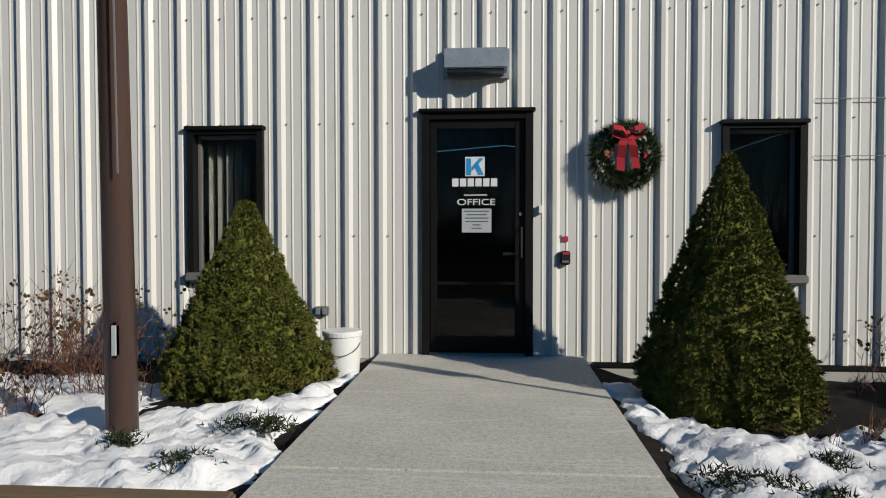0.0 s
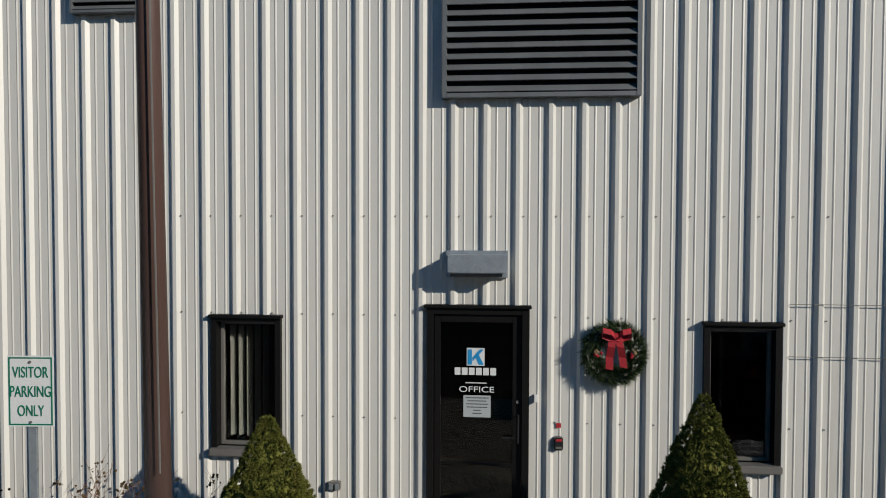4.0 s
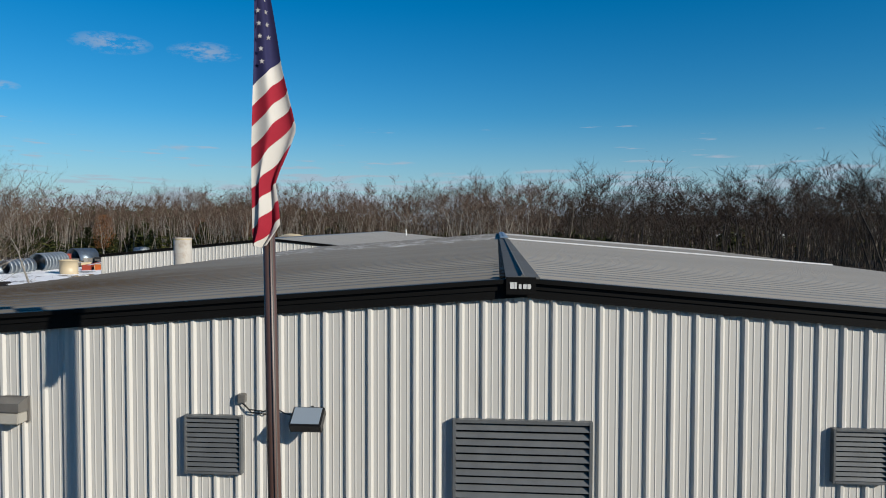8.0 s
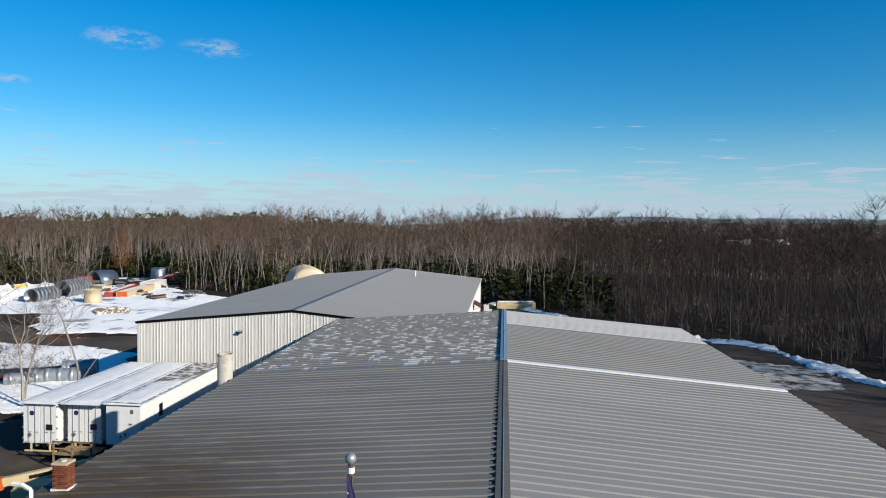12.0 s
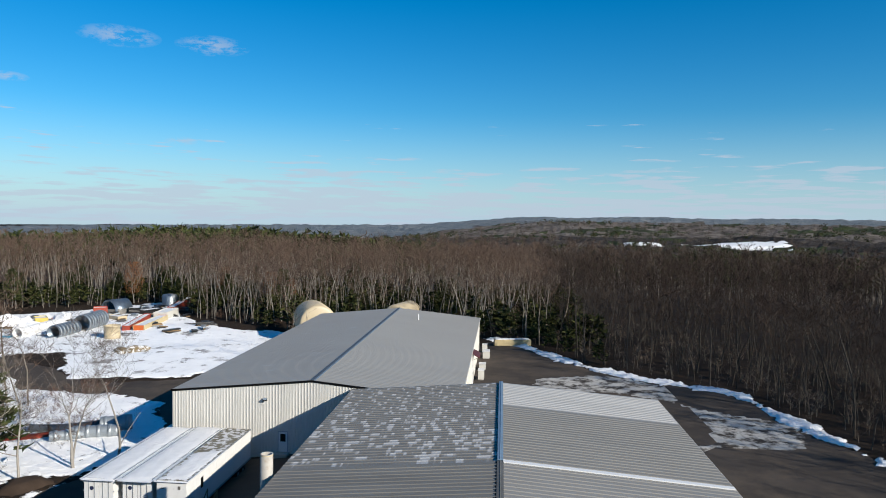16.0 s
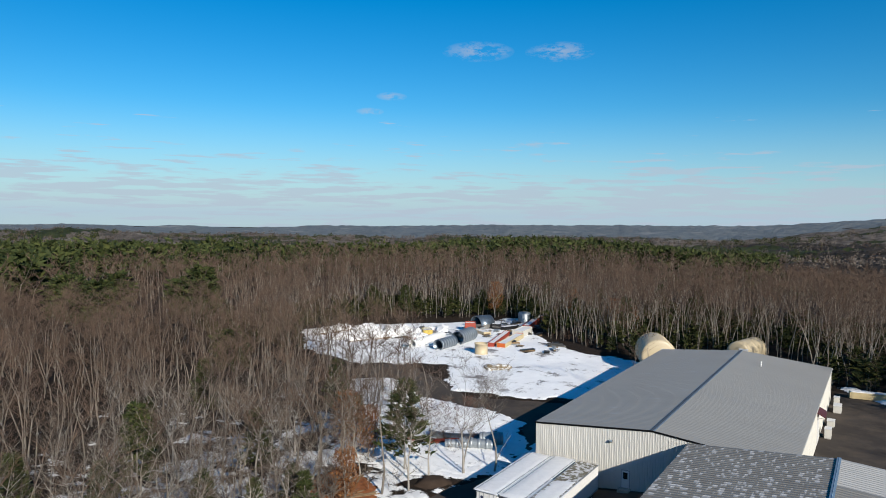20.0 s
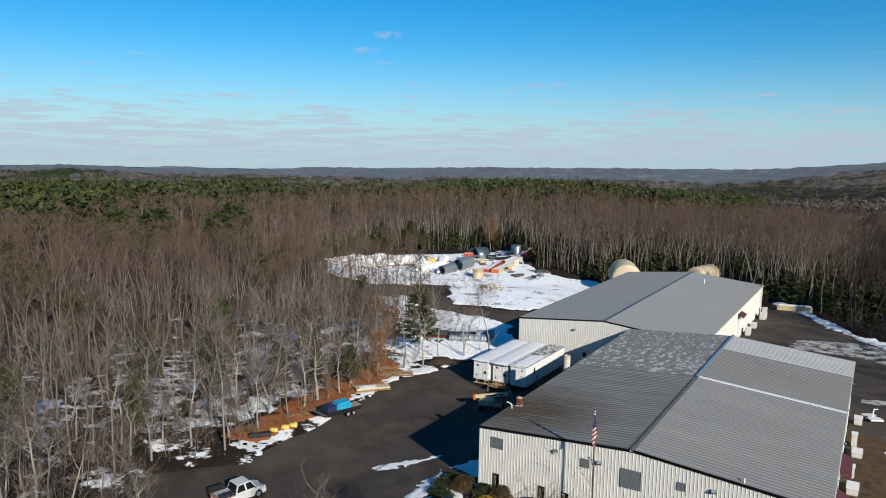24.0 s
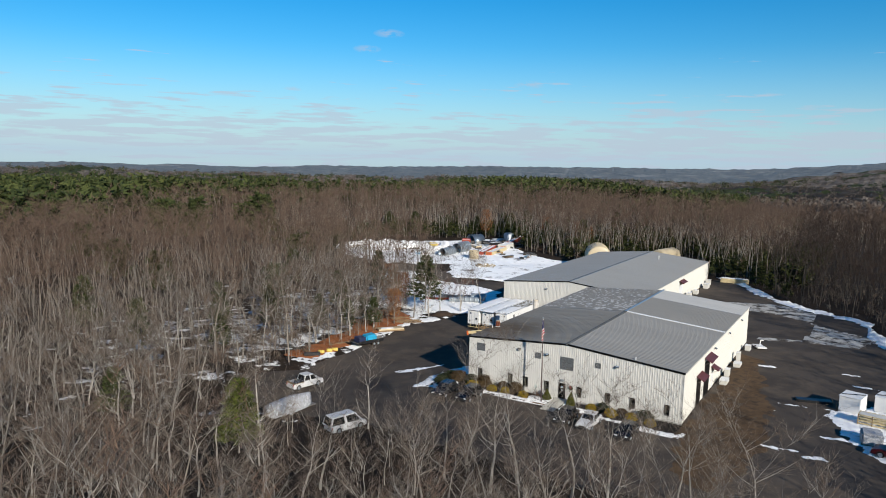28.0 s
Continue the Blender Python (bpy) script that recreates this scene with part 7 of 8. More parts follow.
litter = grid_sheet("leaf_litter", np.arange(-62, -41, 0.5), np.arange(0, 47, 0.5), lambda x, y: ground_z(x, y) + 0.24 + 0.1 * wavy(x, y, 1.5, 6.0) - 0.4 * smoothstep(0.3, -0.8, sdf([(-43.4, 4), (-44.2, 18), (-45.4, 33), (-49, 41), (-57, 42), (-58, 36), (-51, 24), (-48.5, 4)], x, y) + 1.3 * wavy(x, y, 4, 2.0)), M_LITTER)
tagged(litter, "russet leaf litter at the edge of the woods", "leaf litter", kind="stuff")
dirt = grid_sheet("soil_heap", np.arange(-49, -38, 0.35), np.arange(39, 51, 0.35), lambda x, y: ground_z(x, y) - 0.25 + 1.0 * smoothstep(-0.5, 2.2, sdf([(-46, 43), (-42, 42.5), (-41.2, 47), (-44, 49), (-47, 47)], x, y) + 0.7 * wavy(x, y, 2, 2.0)), M_DIRT)
tagged(dirt, "heap of dark soil at the drive's edge", "soil heap", kind="stuff")
snow_sheet("snow_field", "wide trampled snow of the storage yard", [(-94, 93), (-90, 97.5), (-83.7, 102), (-78, 103), (-74, 98.5), (-72, 92.5), (-65.5, 86.3), (-57.5, 86.8), (-48.7, 89), (-45.6, 92.7), (-38, 93.5), (-36, 128), (-50, 136), (-57, 134.5), (-65.6, 139), (-78, 153), (-97, 180), (-110, 160), (-124, 142), (-133, 131), (-137, 118), (-118, 99)], 0.6, 0.24, 0.07, gnd, 6.0, rag=1.1, edge=1.0, mat=M_SNOW_YARD)
snow_sheet("snow_field", "snow between the drive and the woods", [(-87, 82.5), (-82.7, 86.5), (-77.6, 87.5), (-67.8, 79.6), (-59.7, 79.0), (-53.9, 79.0), (-48, 76.4), (-45.8, 76.5), (-40.5, 65), (-38, 57), (-40.5, 48.5), (-47, 45.5), (-62, 46), (-74, 66), (-84, 76)], 0.45, 0.2, 0.09, gnd, 7.0, rag=1.2, edge=0.9, mat=M_SNOW_YARD)
soil = grid_sheet("soil_heap", np.arange(-73, -60, 0.4), np.arange(100, 114, 0.4), lambda x, y: ground_z(x, y) - 0.3 + 1.5 * smoothstep(-0.5, 3.0, sdf([(-71, 106), (-67, 103), (-62.5, 105), (-64, 110.5), (-69, 110)], x, y) + 1.2 * wavy(x, y, 2.2, 3.0)), paint("dead_grass_heap", (0.17, 0.125, 0.065), 0.95, vary=0.35, scale=1.2, fine=10.0, bumpy=0.8, dirt=(0.72, 0.72, 0.71), dirt_at=(0.5, 0.56)))
tagged(soil, "rough heap of snow and brown soil", "soil heap", kind="stuff")
snow_sheet("snow_patch", "shaded snow beside the rear hall", [(-38.3, 57), (-36, 58), (-34.2, 66), (-36, 75), (-40, 66)], 0.4, 0.08, 0.05, gnd, 8.0, rag=0.9, edge=0.8)
snow_sheet("snow_bank", "snow left along the woods' edge of the lot", [(-46.5, 2), (-41.3, 1), (-42.0, 6), (-44.8, 9), (-44, 18), (-43.2, 24), (-45.0, 33), (-43.0, 39), (-41, 42.5), (-44.5, 43.5), (-46.5, 37), (-45.8, 26), (-47, 12)], 0.35, 0.15, 0.08, gnd, 9.0, rag=0.8, edge=0.7)
snow_sheet("snow_patch", "thin snow streak on the asphalt", [(-29, 6.0), (-24, 11), (-22.5, 12.5), (-24, 10), (-28, 5.2)], 0.2, 0.016, 0.012, gnd, 10.0, rag=0.8, edge=0.5, mat=M_SNOW_YARD)
snow_sheet("snow_patch", "snow left in the building's shade", [(-20, 9.5), (-15, 8.0), (-14.8, 14), (-17, 15)], 0.3, 0.08, 0.05, gnd, 11.0, rag=0.7, edge=0.6)
snow_sheet("snow_bank", "snow on the corner planting island", [(-20.3, -0.5), (-16.5, 0.5), (-15, 2.5), (-15.3, 7), (-20.5, 8.2)], 0.2, 0.12, 0.06, gnd, 12.0, rag=0.4, edge=0.5)
for k, (x, y) in enumerate(((-17.6, 3.2), (-18.2, 5.0), (-16.9, 5.2), (-17.8, 6.6), (-16.6, 2.6))):
    conifer_clump("juniper_shrub", "spreading dark green juniper in snow", (x, y, gz(x, y) + 0.02), 0.9, 0.6, 500, 0.2, 0.03, 400 + k, M_DARKBUSH, round_=True, group="junipers")


def snow_ridge():
    """A ploughed bank of snow along the east edge of the lot."""
    line = [(52, 30), (47, 42), (43, 51), (38.5, 60), (36, 72), (33.5, 85.5), (24.5, 92.5), (15.5, 99.5), (11.5, 106), (4.5, 119.5), (-1, 126)]

    def h(x, y):
        d = np.full(x.shape, 1e9)
        for (ax, ay), (bx_, by_) in zip(line, line[1:]):
            ex, ey = bx_ - ax, by_ - ay
            t = np.clip(((x - ax) * ex + (y - ay) * ey) / (ex * ex + ey * ey), 0, 1)
            d = np.minimum(d, np.hypot(x - ax - t * ex, y - ay - t * ey))
        d = d + 1.1 * wavy(x, y, 7.0, 7.0) + 0.7 * wavy(x, y, 2.5, 1.0) + 0.4 * wavy(x, y, 0.9, 4.0)
        return ground_z(x, y) + np.where(d < 1.3, 0.45 * np.clip(1 - d / 1.3, 0, 1) ** 0.8 * (0.5 + 0.9 * np.abs(wavy(x, y, 2.2, 2.0))) + 0.3 * np.abs(wavy(x, y, 0.9, 3.0)) - 0.06, -0.5)
    o = grid_sheet("snow_ridge", np.arange(-5, 56, 0.45), np.arange(27, 130, 0.45), h, M_SNOW_YARD, keep=lambda x, y: np.abs(union(x, y, LOT)) < 4.5)
    return tagged(o, "ploughed ridge of dirty snow along the lot", "snow", kind="stuff")


snow_ridge()
snow_sheet("snow_field", "snow around the containers east of the lot", [(30.5, 23), (40, 31), (52, 30), (54, 8), (40, 4), (36, 8), (33.5, 12), (31.5, 18)], 0.5, 0.12, 0.08, gnd, 13.0, rag=1.0, edge=0.8, mat=M_SNOW_YARD)
for k in range(14):
    rr = random.Random(700 + k)
    x, y = rr.uniform(18, 40), rr.uniform(-12, 50)
    snow_sheet("snow_patch", "thin scraped snow streak on the asphalt", [(x - 1.8, y - 0.5), (x + 1.0, y + 0.1), (x + 1.9, y - 0.4), (x - 0.6, y - 0.9)], 0.16, 0.018, 0.012, gnd, 14.0 + k, rag=0.55, edge=0.5, mat=M_SNOW_YARD)


# ---- woods ----
M_TRUNK_ISLE = paint("bark_far", (0.2, 0.174, 0.146), 0.9, vary=0.3, scale=0.5, fine=6.0, bumpy=0, by="island")


def bare_tree(seed, h, limbs, subs, twigs, sides=6, wide=1.0, girth=1.0, leaders=3, segs=3, round_limbs=True, bole=(0.28, 0.52), reach=1.0):
    """Vertices and faces of a leafless forked tree: (trunk and limbs), (twigs)."""
    rnd = random.Random(seed)
    wood_v, wood_f, twig_v, twig_f = [], [], [], []

    def jolt(a, z=0.0):
        return Vector((rnd.uniform(-a, a), rnd.uniform(-a, a), rnd.uniform(-a, a) * 0.4 + z))

    def cone(p0, p1, r0, r1, n):
        q = (p1 - p0).to_track_quat("Z", "Y")
        k = len(wood_v)
        for p, r in ((p0, r0), (p1, r1)):
            for a in range(n):
                wood_v.append(p + q @ Vector((r * math.cos(6.2832 * a / n), r * math.sin(6.2832 * a / n), 0)))
        for a in range(n):
            wood_f.append((k + a, k + (a + 1) % n, k + n + (a + 1) % n, k + n + a))

    def blade(p0, p1, w):
        side = (p1 - p0).cross(jolt(1.0)).normalized() * w
        k = len(twig_v)
        twig_v.extend([p0 - side, p0 + side, p1])
        twig_f.append((k, k + 1, k + 2))

    stations = []

    def grow(p, d, r, length, depth, n):
        step = length / segs
        for k in range(segs):
            q = p + d * step
            r1 = r * (0.82 if depth == 0 else 0.6)
            cone(p, q, r, r1, n)
            stations.append((p, q, d.copy(), r1, depth + k / segs))
            p, r = q, r1
            d = (d + jolt(0.2 + 0.12 * depth, 0.07)).normalized()
        return p, d, r

    r = h * rnd.uniform(0.0085, 0.0115) * girth
    d = (Vector((0, 0, 1)) + jolt(0.13)).normalized()
    low = h * rnd.uniform(*bole)
    p, d, r = grow(Vector((0, 0, -0.3)), d, r, low, 0, sides)
    forks = leaders if rnd.random() < 0.75 else max(1, leaders - 1)
    turn = rnd.uniform(0, 6.28)
    for k in range(forks):
        a = turn + k * 6.283 / forks + rnd.uniform(-0.5, 0.5)
        tilt = rnd.uniform(0.25, 0.8) * (0.45 if k == 0 else 1.0)
        e = (d + Vector((math.cos(a), math.sin(a), 0)) * tilt).normalized()
        ln = (h - low) * (1.0 if k == 0 else rnd.uniform(0.6, 0.95))
        q, e2, r2 = grow(p, e, r * (0.85 if k == 0 else 0.62), ln * 0.62, 1, max(3, sides - 2))
        grow(q, (e2 + jolt(0.3)).normalized(), r2, ln * 0.38, 2, 3)
    high = [s for s in stations if s[4] > 0.6]
    for k in range(limbs):
        p0, p1, d, rr, lvl = rnd.choice(high) if k > 2 else rnd.choice(stations[1:segs + 2])
        b0 = p0.lerp(p1, rnd.random())
        a = k * 2.4 + rnd.uniform(-0.6, 0.6)
        out = Vector((math.cos(a), math.sin(a), rnd.uniform(-0.05, 0.75)))
        out.z += 0.7 if lvl > 1.6 else 0.0
        e = (out + d * 0.3).normalized()
        ln = h * rnd.uniform(0.10, 0.24) * (1.25 if lvl < 1.4 else 0.85)
        b1 = b0 + e * ln * 0.5
        b2 = b1 + (e + jolt(0.5, 0.3)).normalized() * ln * 0.55
        w = max(rr * 0.62, 0.013 * wide)
        if round_limbs:
            cone(b0, b1, w, w * 0.65, 3)
            cone(b1, b2, w * 0.65, w * 0.25, 3)
        else:
            blade(b0, b1 + (b2 - b1) * 0.3, w)
            blade(b1, b2, w * 0.7)
        for _ in range(subs):
            u = rnd.uniform(0.15, 1.0)
            s0 = b0.lerp(b1, u * 2) if u < 0.5 else b1.lerp(b2, u * 2 - 1)
            e3 = (e * 0.6 + jolt(1.0, 0.35)).normalized()
            s1 = s0 + e3 * ln * rnd.uniform(0.3, 0.62)
            blade(s0, s1, 0.013 * wide)
            for _ in range(twigs):
                q0 = s0.lerp(s1, rnd.uniform(0.15, 1))
                blade(q0, q0 + (e3 * 0.7 + jolt(1.0, 0.3)).normalized() * rnd.uniform(0.35, 1.15) * reach, 0.009 * wide)
    return (wood_v, wood_f), (twig_v, twig_f)


def plain_mesh(name, vf, material):
    me = bpy.data.meshes.new(name)
    me.from_pydata([tuple(v) for v in vf[0]], [], vf[1])
    me.materials.append(material)
    return me


def scatter(n, region, spacing, seed, clear):
    """Up to n places in the box region, at least spacing apart, where clear(x, y)."""
    rnd = np.random.RandomState(seed)
    x0, x1, y0, y1 = region
    cand = np.stack([rnd.uniform(x0, x1, n * 4), rnd.uniform(y0, y1, n * 4)], -1)
    cand = cand[clear(cand[:, 0], cand[:, 1])]
    taken, cells = [], {}
    for x, y in cand:
        c = (int(x // spacing), int(y // spacing))
        if all((x - a) ** 2 + (y - b) ** 2 > spacing**2 for i in (-1, 0, 1) for j in (-1, 0, 1) for a, b in cells.get((c[0] + i, c[1] + j), ())):
            cells.setdefault(c, []).append((x, y))
            taken.append((x, y))
            if len(taken) >= n:
                break
    return np.array(taken)


def stuff_trees(name, label, places, templates, material, scale, seed):
    """Many trees joined into one mesh by stacking template arrays."""
    rnd = np.random.RandomState(seed)
    V, F, base = [], [], 0
    arr = [(np.array([tuple(v) for v in t[0]]), t[1]) for t in templates]
    which = rnd.randint(0, len(arr), len(places))
    zz = ground_z(places[:, 0], places[:, 1])
    for (x, y), z, w in zip(places, zz, which):
        v, f = arr[w]
        a, s = rnd.uniform(0, 6.28), rnd.uniform(*scale)
        c, d = math.cos(a), math.sin(a)
        V.append(np.stack([(v[:, 0] * c - v[:, 1] * d) * s + x, (v[:, 0] * d + v[:, 1] * c) * s + y, v[:, 2] * s + z], -1))
        F.append(np.array(f) + base)
        base += len(v)
    V, F = np.concatenate(V), np.concatenate(F)
    me = bpy.data.meshes.new(name)
    n = F.shape[1]
    me.vertices.add(len(V)); me.loops.add(F.size); me.polygons.add(len(F))
    me.vertices.foreach_set("co", V.ravel())
    me.loops.foreach_set("vertex_index", F.ravel().astype(np.int32))
    me.polygons.foreach_set("loop_start", np.arange(0, F.size, n, dtype=np.int32))
    me.update(calc_edges=True)
    me.materials.append(material)
    return tagged(new(name, me), label, "woods", kind="stuff")


def wooded(x, y):
    """Where trees may stand."""
    halls = union(x, y, [(-16, 4), (17, 4), (17, 56), (-2, 56), (-2, 117), (-35, 117), (-35, 53), (-16, 53)], [(-42, 117), (-14, 117), (-14, 137), (-42, 137)])
    west_snow = sdf([(-46, 75), (-40, 65), (-37, 56), (-40, 46), (-46, 43), (-52, 44), (-56, 56), (-58, 74)], x, y)
    open_front = (x > -23) & (x < 22) & (y > -17) & (y < 8)
    open_back = (x > -46) & (x < -8) & (y > 112) & (y < 147)
    return ~open_front & ~open_back & (union(x, y, LOT) < -2.2) & (sdf(YARD_N, x, y) < 1.0) & (halls < 0) & (west_snow < 0)


YARD_N = [(-50, 88), (-36, 93), (-34, 130), (-48, 138), (-72, 150), (-97, 182), (-131, 156), (-138, 118), (-118, 97), (-92, 90), (-74, 80), (-62, 76)]

# trees that the camera passes nearest, each a thing with trunk and crown
hero = []
for k in range(8):
    w, t = bare_tree(100 + k, 14 + (k % 4) * 0.9, 34, 6, 4, sides=6, wide=1.05, leaders=2 + k % 3, segs=4, girth=1.02)
    hero.append((plain_mesh("trunk", w, M_TRUNK), plain_mesh("crown", t, M_TWIG)))
# trees on the east edge: shade is put into darker bark and twigs
M_DARKBARK = paint("darkened_bark", (0.075, 0.066, 0.057), 0.9, vary=0.3, scale=1.5, fine=25.0, stretch=(1, 1, 0.3), bumpy=0.3, by="object")
M_DARKTWIG = paint("darkened_twigs", (0.045, 0.034, 0.028), 0.9, vary=0.3, scale=0.1, fine=2.0, bumpy=0, by="island")
shaded_hero = []
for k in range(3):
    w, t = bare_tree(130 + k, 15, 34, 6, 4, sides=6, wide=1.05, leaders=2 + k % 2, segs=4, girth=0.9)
    shaded_hero.append((plain_mesh("trunk", w, M_DARKBARK), plain_mesh("crown", t, M_DARKTWIG)))


def place_tree(x, y, k, s, turn, label="leafless grey hardwood tree at the wood's edge", group="bare trees"):
    g = thing("bare_tree", label, "tree", group, at=(x, y, gz(x, y)), turn=turn)
    for nm, me in zip(("trunk", "crown"), shaded_hero[k % 3] if x > 33 and y > 20 else hero[k % len(hero)]):
        o = new(nm, me)
        o.parent = g
        o.scale = (s, s, s)
    return g


rt = random.Random(21)
SPRUCE_AT = (-23.5, -29.2)
near = []
for region, n, gap, seed, low, tall in (((-78, -47, -46, 44), 130, 3.1, 1, 0.72, 1.08), ((-60, -27, -46, -17.5), 42, 3.4, 2, 0.6, 0.95), ((-27, 44, -52, -31), 58, 3.8, 6, 0.6, 0.95), ((-26, -4, -30, -17.5), 11, 3.6, 5, 0.3, 0.46), ((-3, 30, -28, -18), 22, 3.2, 7, 0.6, 0.98), ((6, 42, -46, -27), 34, 3.2, 8, 0.55, 0.9), ((-24, 22, -64, -50), 46, 3.6, 9, 0.9, 1.15), ((36, 60, 30, 95), 26, 4.0, 3, 0.75, 1.08), ((-66, -44, 40, 62), 12, 4.2, 4, 0.75, 1.05)):
    near += [(*p, rt.uniform(low, tall)) for p in scatter(n, region, gap, seed, wooded) if math.dist(p, SPRUCE_AT) > 3.2 and math.dist(p, (SPRUCE_AT[0] + 4, SPRUCE_AT[1] - 5)) > 3 and math.dist(p, (-17.4, -18.4)) > 3 and math.dist(p, (-28.7, -17.5)) > 4]
for x, y, s in near:
    place_tree(x, y, rt.randrange(8), s, rt.uniform(0, 360))
for x, y, s in ((-39.3, 53.6, 0.96), (-42.2, 50.6, 1.1), (-42.8, 51.4, 1.02), (-47.3, 45.2, 1.08), (-45.0, 46.5, 0.95), (-14.9, -17.3, 0.7)):
    place_tree(x, y, rt.randrange(8), s, rt.uniform(0, 360), "lone leafless tree standing in snow")


def far_from_near(x, y, gap=2.6):
    d = np.full(x.shape, 1e9)
    for a, b, _ in near:
        d = np.minimum(d, (x - a) ** 2 + (y - b) ** 2)
    return d > gap * gap


def pine_belt(x, y):
    """Where pines stand among the far hardwoods: a broad unbroken belt, and scattered stands beyond it."""
    d, a = np.hypot(x - 20, y + 60), np.degrees(np.arctan2(x - 20, y + 60))
    near_edge = 255 + 105 * smoothstep(-60, -54, a) + 70 * smoothstep(-50, -40, a) + 30 * wavy(x, y, 70, 5.0)
    belt = (d > near_edge) & (d < near_edge + 330) & (a < -8) & (wavy(x, y, 40, 6.0) > -0.6)
    return (belt | ((d > 480) & (wavy(x, y, 130, 3.0) > 0.36) & (d < 1150))) & (np.abs(a) < 76)


mid = [bare_tree(40 + k, 16, 13, 5, 3, sides=4, wide=2.1, reach=1.5, girth=0.8, leaders=2 + k % 2, segs=3, round_limbs=False, bole=(0.48, 0.66)) for k in range(10)]
mid_places = scatter(2600, (-190, 120, -66, 240), 3.0, 5, lambda x, y: wooded(x, y) & ~pine_belt(x, y) & (np.hypot(x + 168, y - 82) > 22) & (np.hypot(x + 154, y - 98) > 20) & far_from_near(x, y) & (np.hypot(x + 25, y - 62) < 175) & ((x < -47) | (x > 60) | (y > -17) | (y < -47)))
# east woods: their self-shadow is put into darker bark and twig colours
M_POLE = paint("shaded_bark", (0.052, 0.046, 0.04), 0.9, vary=0.3, scale=0.5, fine=6.0, bumpy=0, by="island")
M_EDGEBARK = paint("pale_edge_bark", (0.27, 0.25, 0.22), 0.9, vary=0.3, scale=0.5, fine=6.0, bumpy=0, by="island")
M_TWIG_SHADED = paint("oak_twigs", (0.042, 0.029, 0.023), 0.9, vary=0.35, scale=0.05, fine=2.0, bumpy=0, dirt=(0.046, 0.035, 0.028), dirt_at=(0.5, 0.62), by="island")
east_trees = mid_places[mid_places[:, 0] > 12]
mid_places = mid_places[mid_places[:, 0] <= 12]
stuff_trees("oak_trunks", "bare trunks east of the lot, shade in their bark colour", east_trees, [m[0] for m in mid], M_POLE, (0.8, 1.12), 19)
stuff_trees("oak_twigs", "fine twigs of the east trees, shade in their colour", east_trees, [m[1] for m in mid], M_TWIG_SHADED, (0.8, 1.12), 19)
stuff_trees("woods_trunks", "bare grey trunks of the winter woods", mid_places, [m[0] for m in mid], M_TRUNK_ISLE, (0.9, 1.22), 9)
stuff_trees("woods_twigs", "fine brown twigs of the winter woods", mid_places, [m[1] for m in mid], M_TWIG_RED, (0.9, 1.22), 9)
back = [bare_tree(70 + k, 16, 8, 3, 3, sides=3, wide=8.0, girth=1.0, leaders=2, segs=2, round_limbs=False, bole=(0.5, 0.65)) for k in range(8)]
back_places = scatter(2900, (-470, 400, -60, 520), 5.0, 6, lambda x, y: wooded(x, y) & (np.hypot(x + 25, y - 62) >= 172) & (np.hypot(x + 25, y - 62) < 440) & ~(pine_belt(x, y) & (wavy(x, y, 20, 9.0) > -0.6)))
stuff_trees("far_woods_trunks", "distant bare trunks of the winter woods", back_places, [m[0] for m in back], M_TRUNK_ISLE, (0.9, 1.2), 9)
stuff_trees("far_woods_twigs", "distant brown twigs of the winter woods", back_places, [m[1] for m in back], M_TWIG_RED, (0.9, 1.2), 9)
# thin saplings and brush under the near trees
brush = [bare_tree(300 + k, 3.2, 9, 3, 3, sides=3, wide=1.3, leaders=3, segs=2, round_limbs=False) for k in range(5)]
brush_places = scatter(1700, (-85, 75, -48, 135), 1.6, 7, lambda x, y: wooded(x, y) & (union(x, y, LOT) > -28))
stuff_trees("brush_stems", "thin stems of woodland brush", brush_places, [m[0] for m in brush], M_TRUNK_ISLE, (0.5, 1.3), 10)
stuff_trees("brush_twigs", "fine twigs of woodland brush", brush_places, [m[1] for m in brush], M_TWIG, (0.5, 1.3), 10)


M_BROWNBRUSH = paint("brown_brush_stems", (0.10, 0.06, 0.042), 0.9, vary=0.3, bumpy=0, by="island")
sapling_places = scatter(170, (-61, -46, -18, 34), 1.9, 61, wooded)
stuff_trees("sapling_stems", "grey saplings at the lot's edge", sapling_places, [m[0] for m in brush], M_TRUNK_ISLE, (1.1, 2.4), 62)
stuff_trees("sapling_twigs", "fine twigs of saplings at the lot's edge", sapling_places, [m[1] for m in brush], M_TWIG, (1.1, 2.4), 62)
tangle = scatter(150, (-64, -40, 50, 72), 0.9, 18, lambda x, y: (sdf([(-61, 58), (-51, 53), (-45, 58), (-47, 67), (-57, 70)], x, y) + 1.8 * wavy(x, y, 4, 5.0)) > 0)
stuff_trees("brown_brush", "tangled brown brush standing in snow", tangle, [m[1] for m in brush], M_BROWNBRUSH, (0.35, 0.75), 15)
bank = scatter(260, (-100, -36, 118, 182), 0.8, 19, lambda x, y: wooded(x, y) & (sdf(YARD_N, x, y) > -5.5) & (y > 120))
stuff_trees("edge_brush", "brown brush along the yard's wooded edge", bank, [m[1] for m in brush], M_BROWNBRUSH, (0.3, 0.7), 16)
red_places = scatter(90, (-66, -50, 66, 80), 1.0, 17, lambda x, y: (sdf([(-62, 71), (-57, 68.5), (-53, 77), (-58, 79), (-63, 77)], x, y) + 1.5 * wavy(x, y, 4, 3.0)) > 0)
stuff_trees("red_brush", "reddish dogwood brush beside the drive", red_places, [m[1] for m in brush], M_ROSE, (0.4, 0.8), 14)


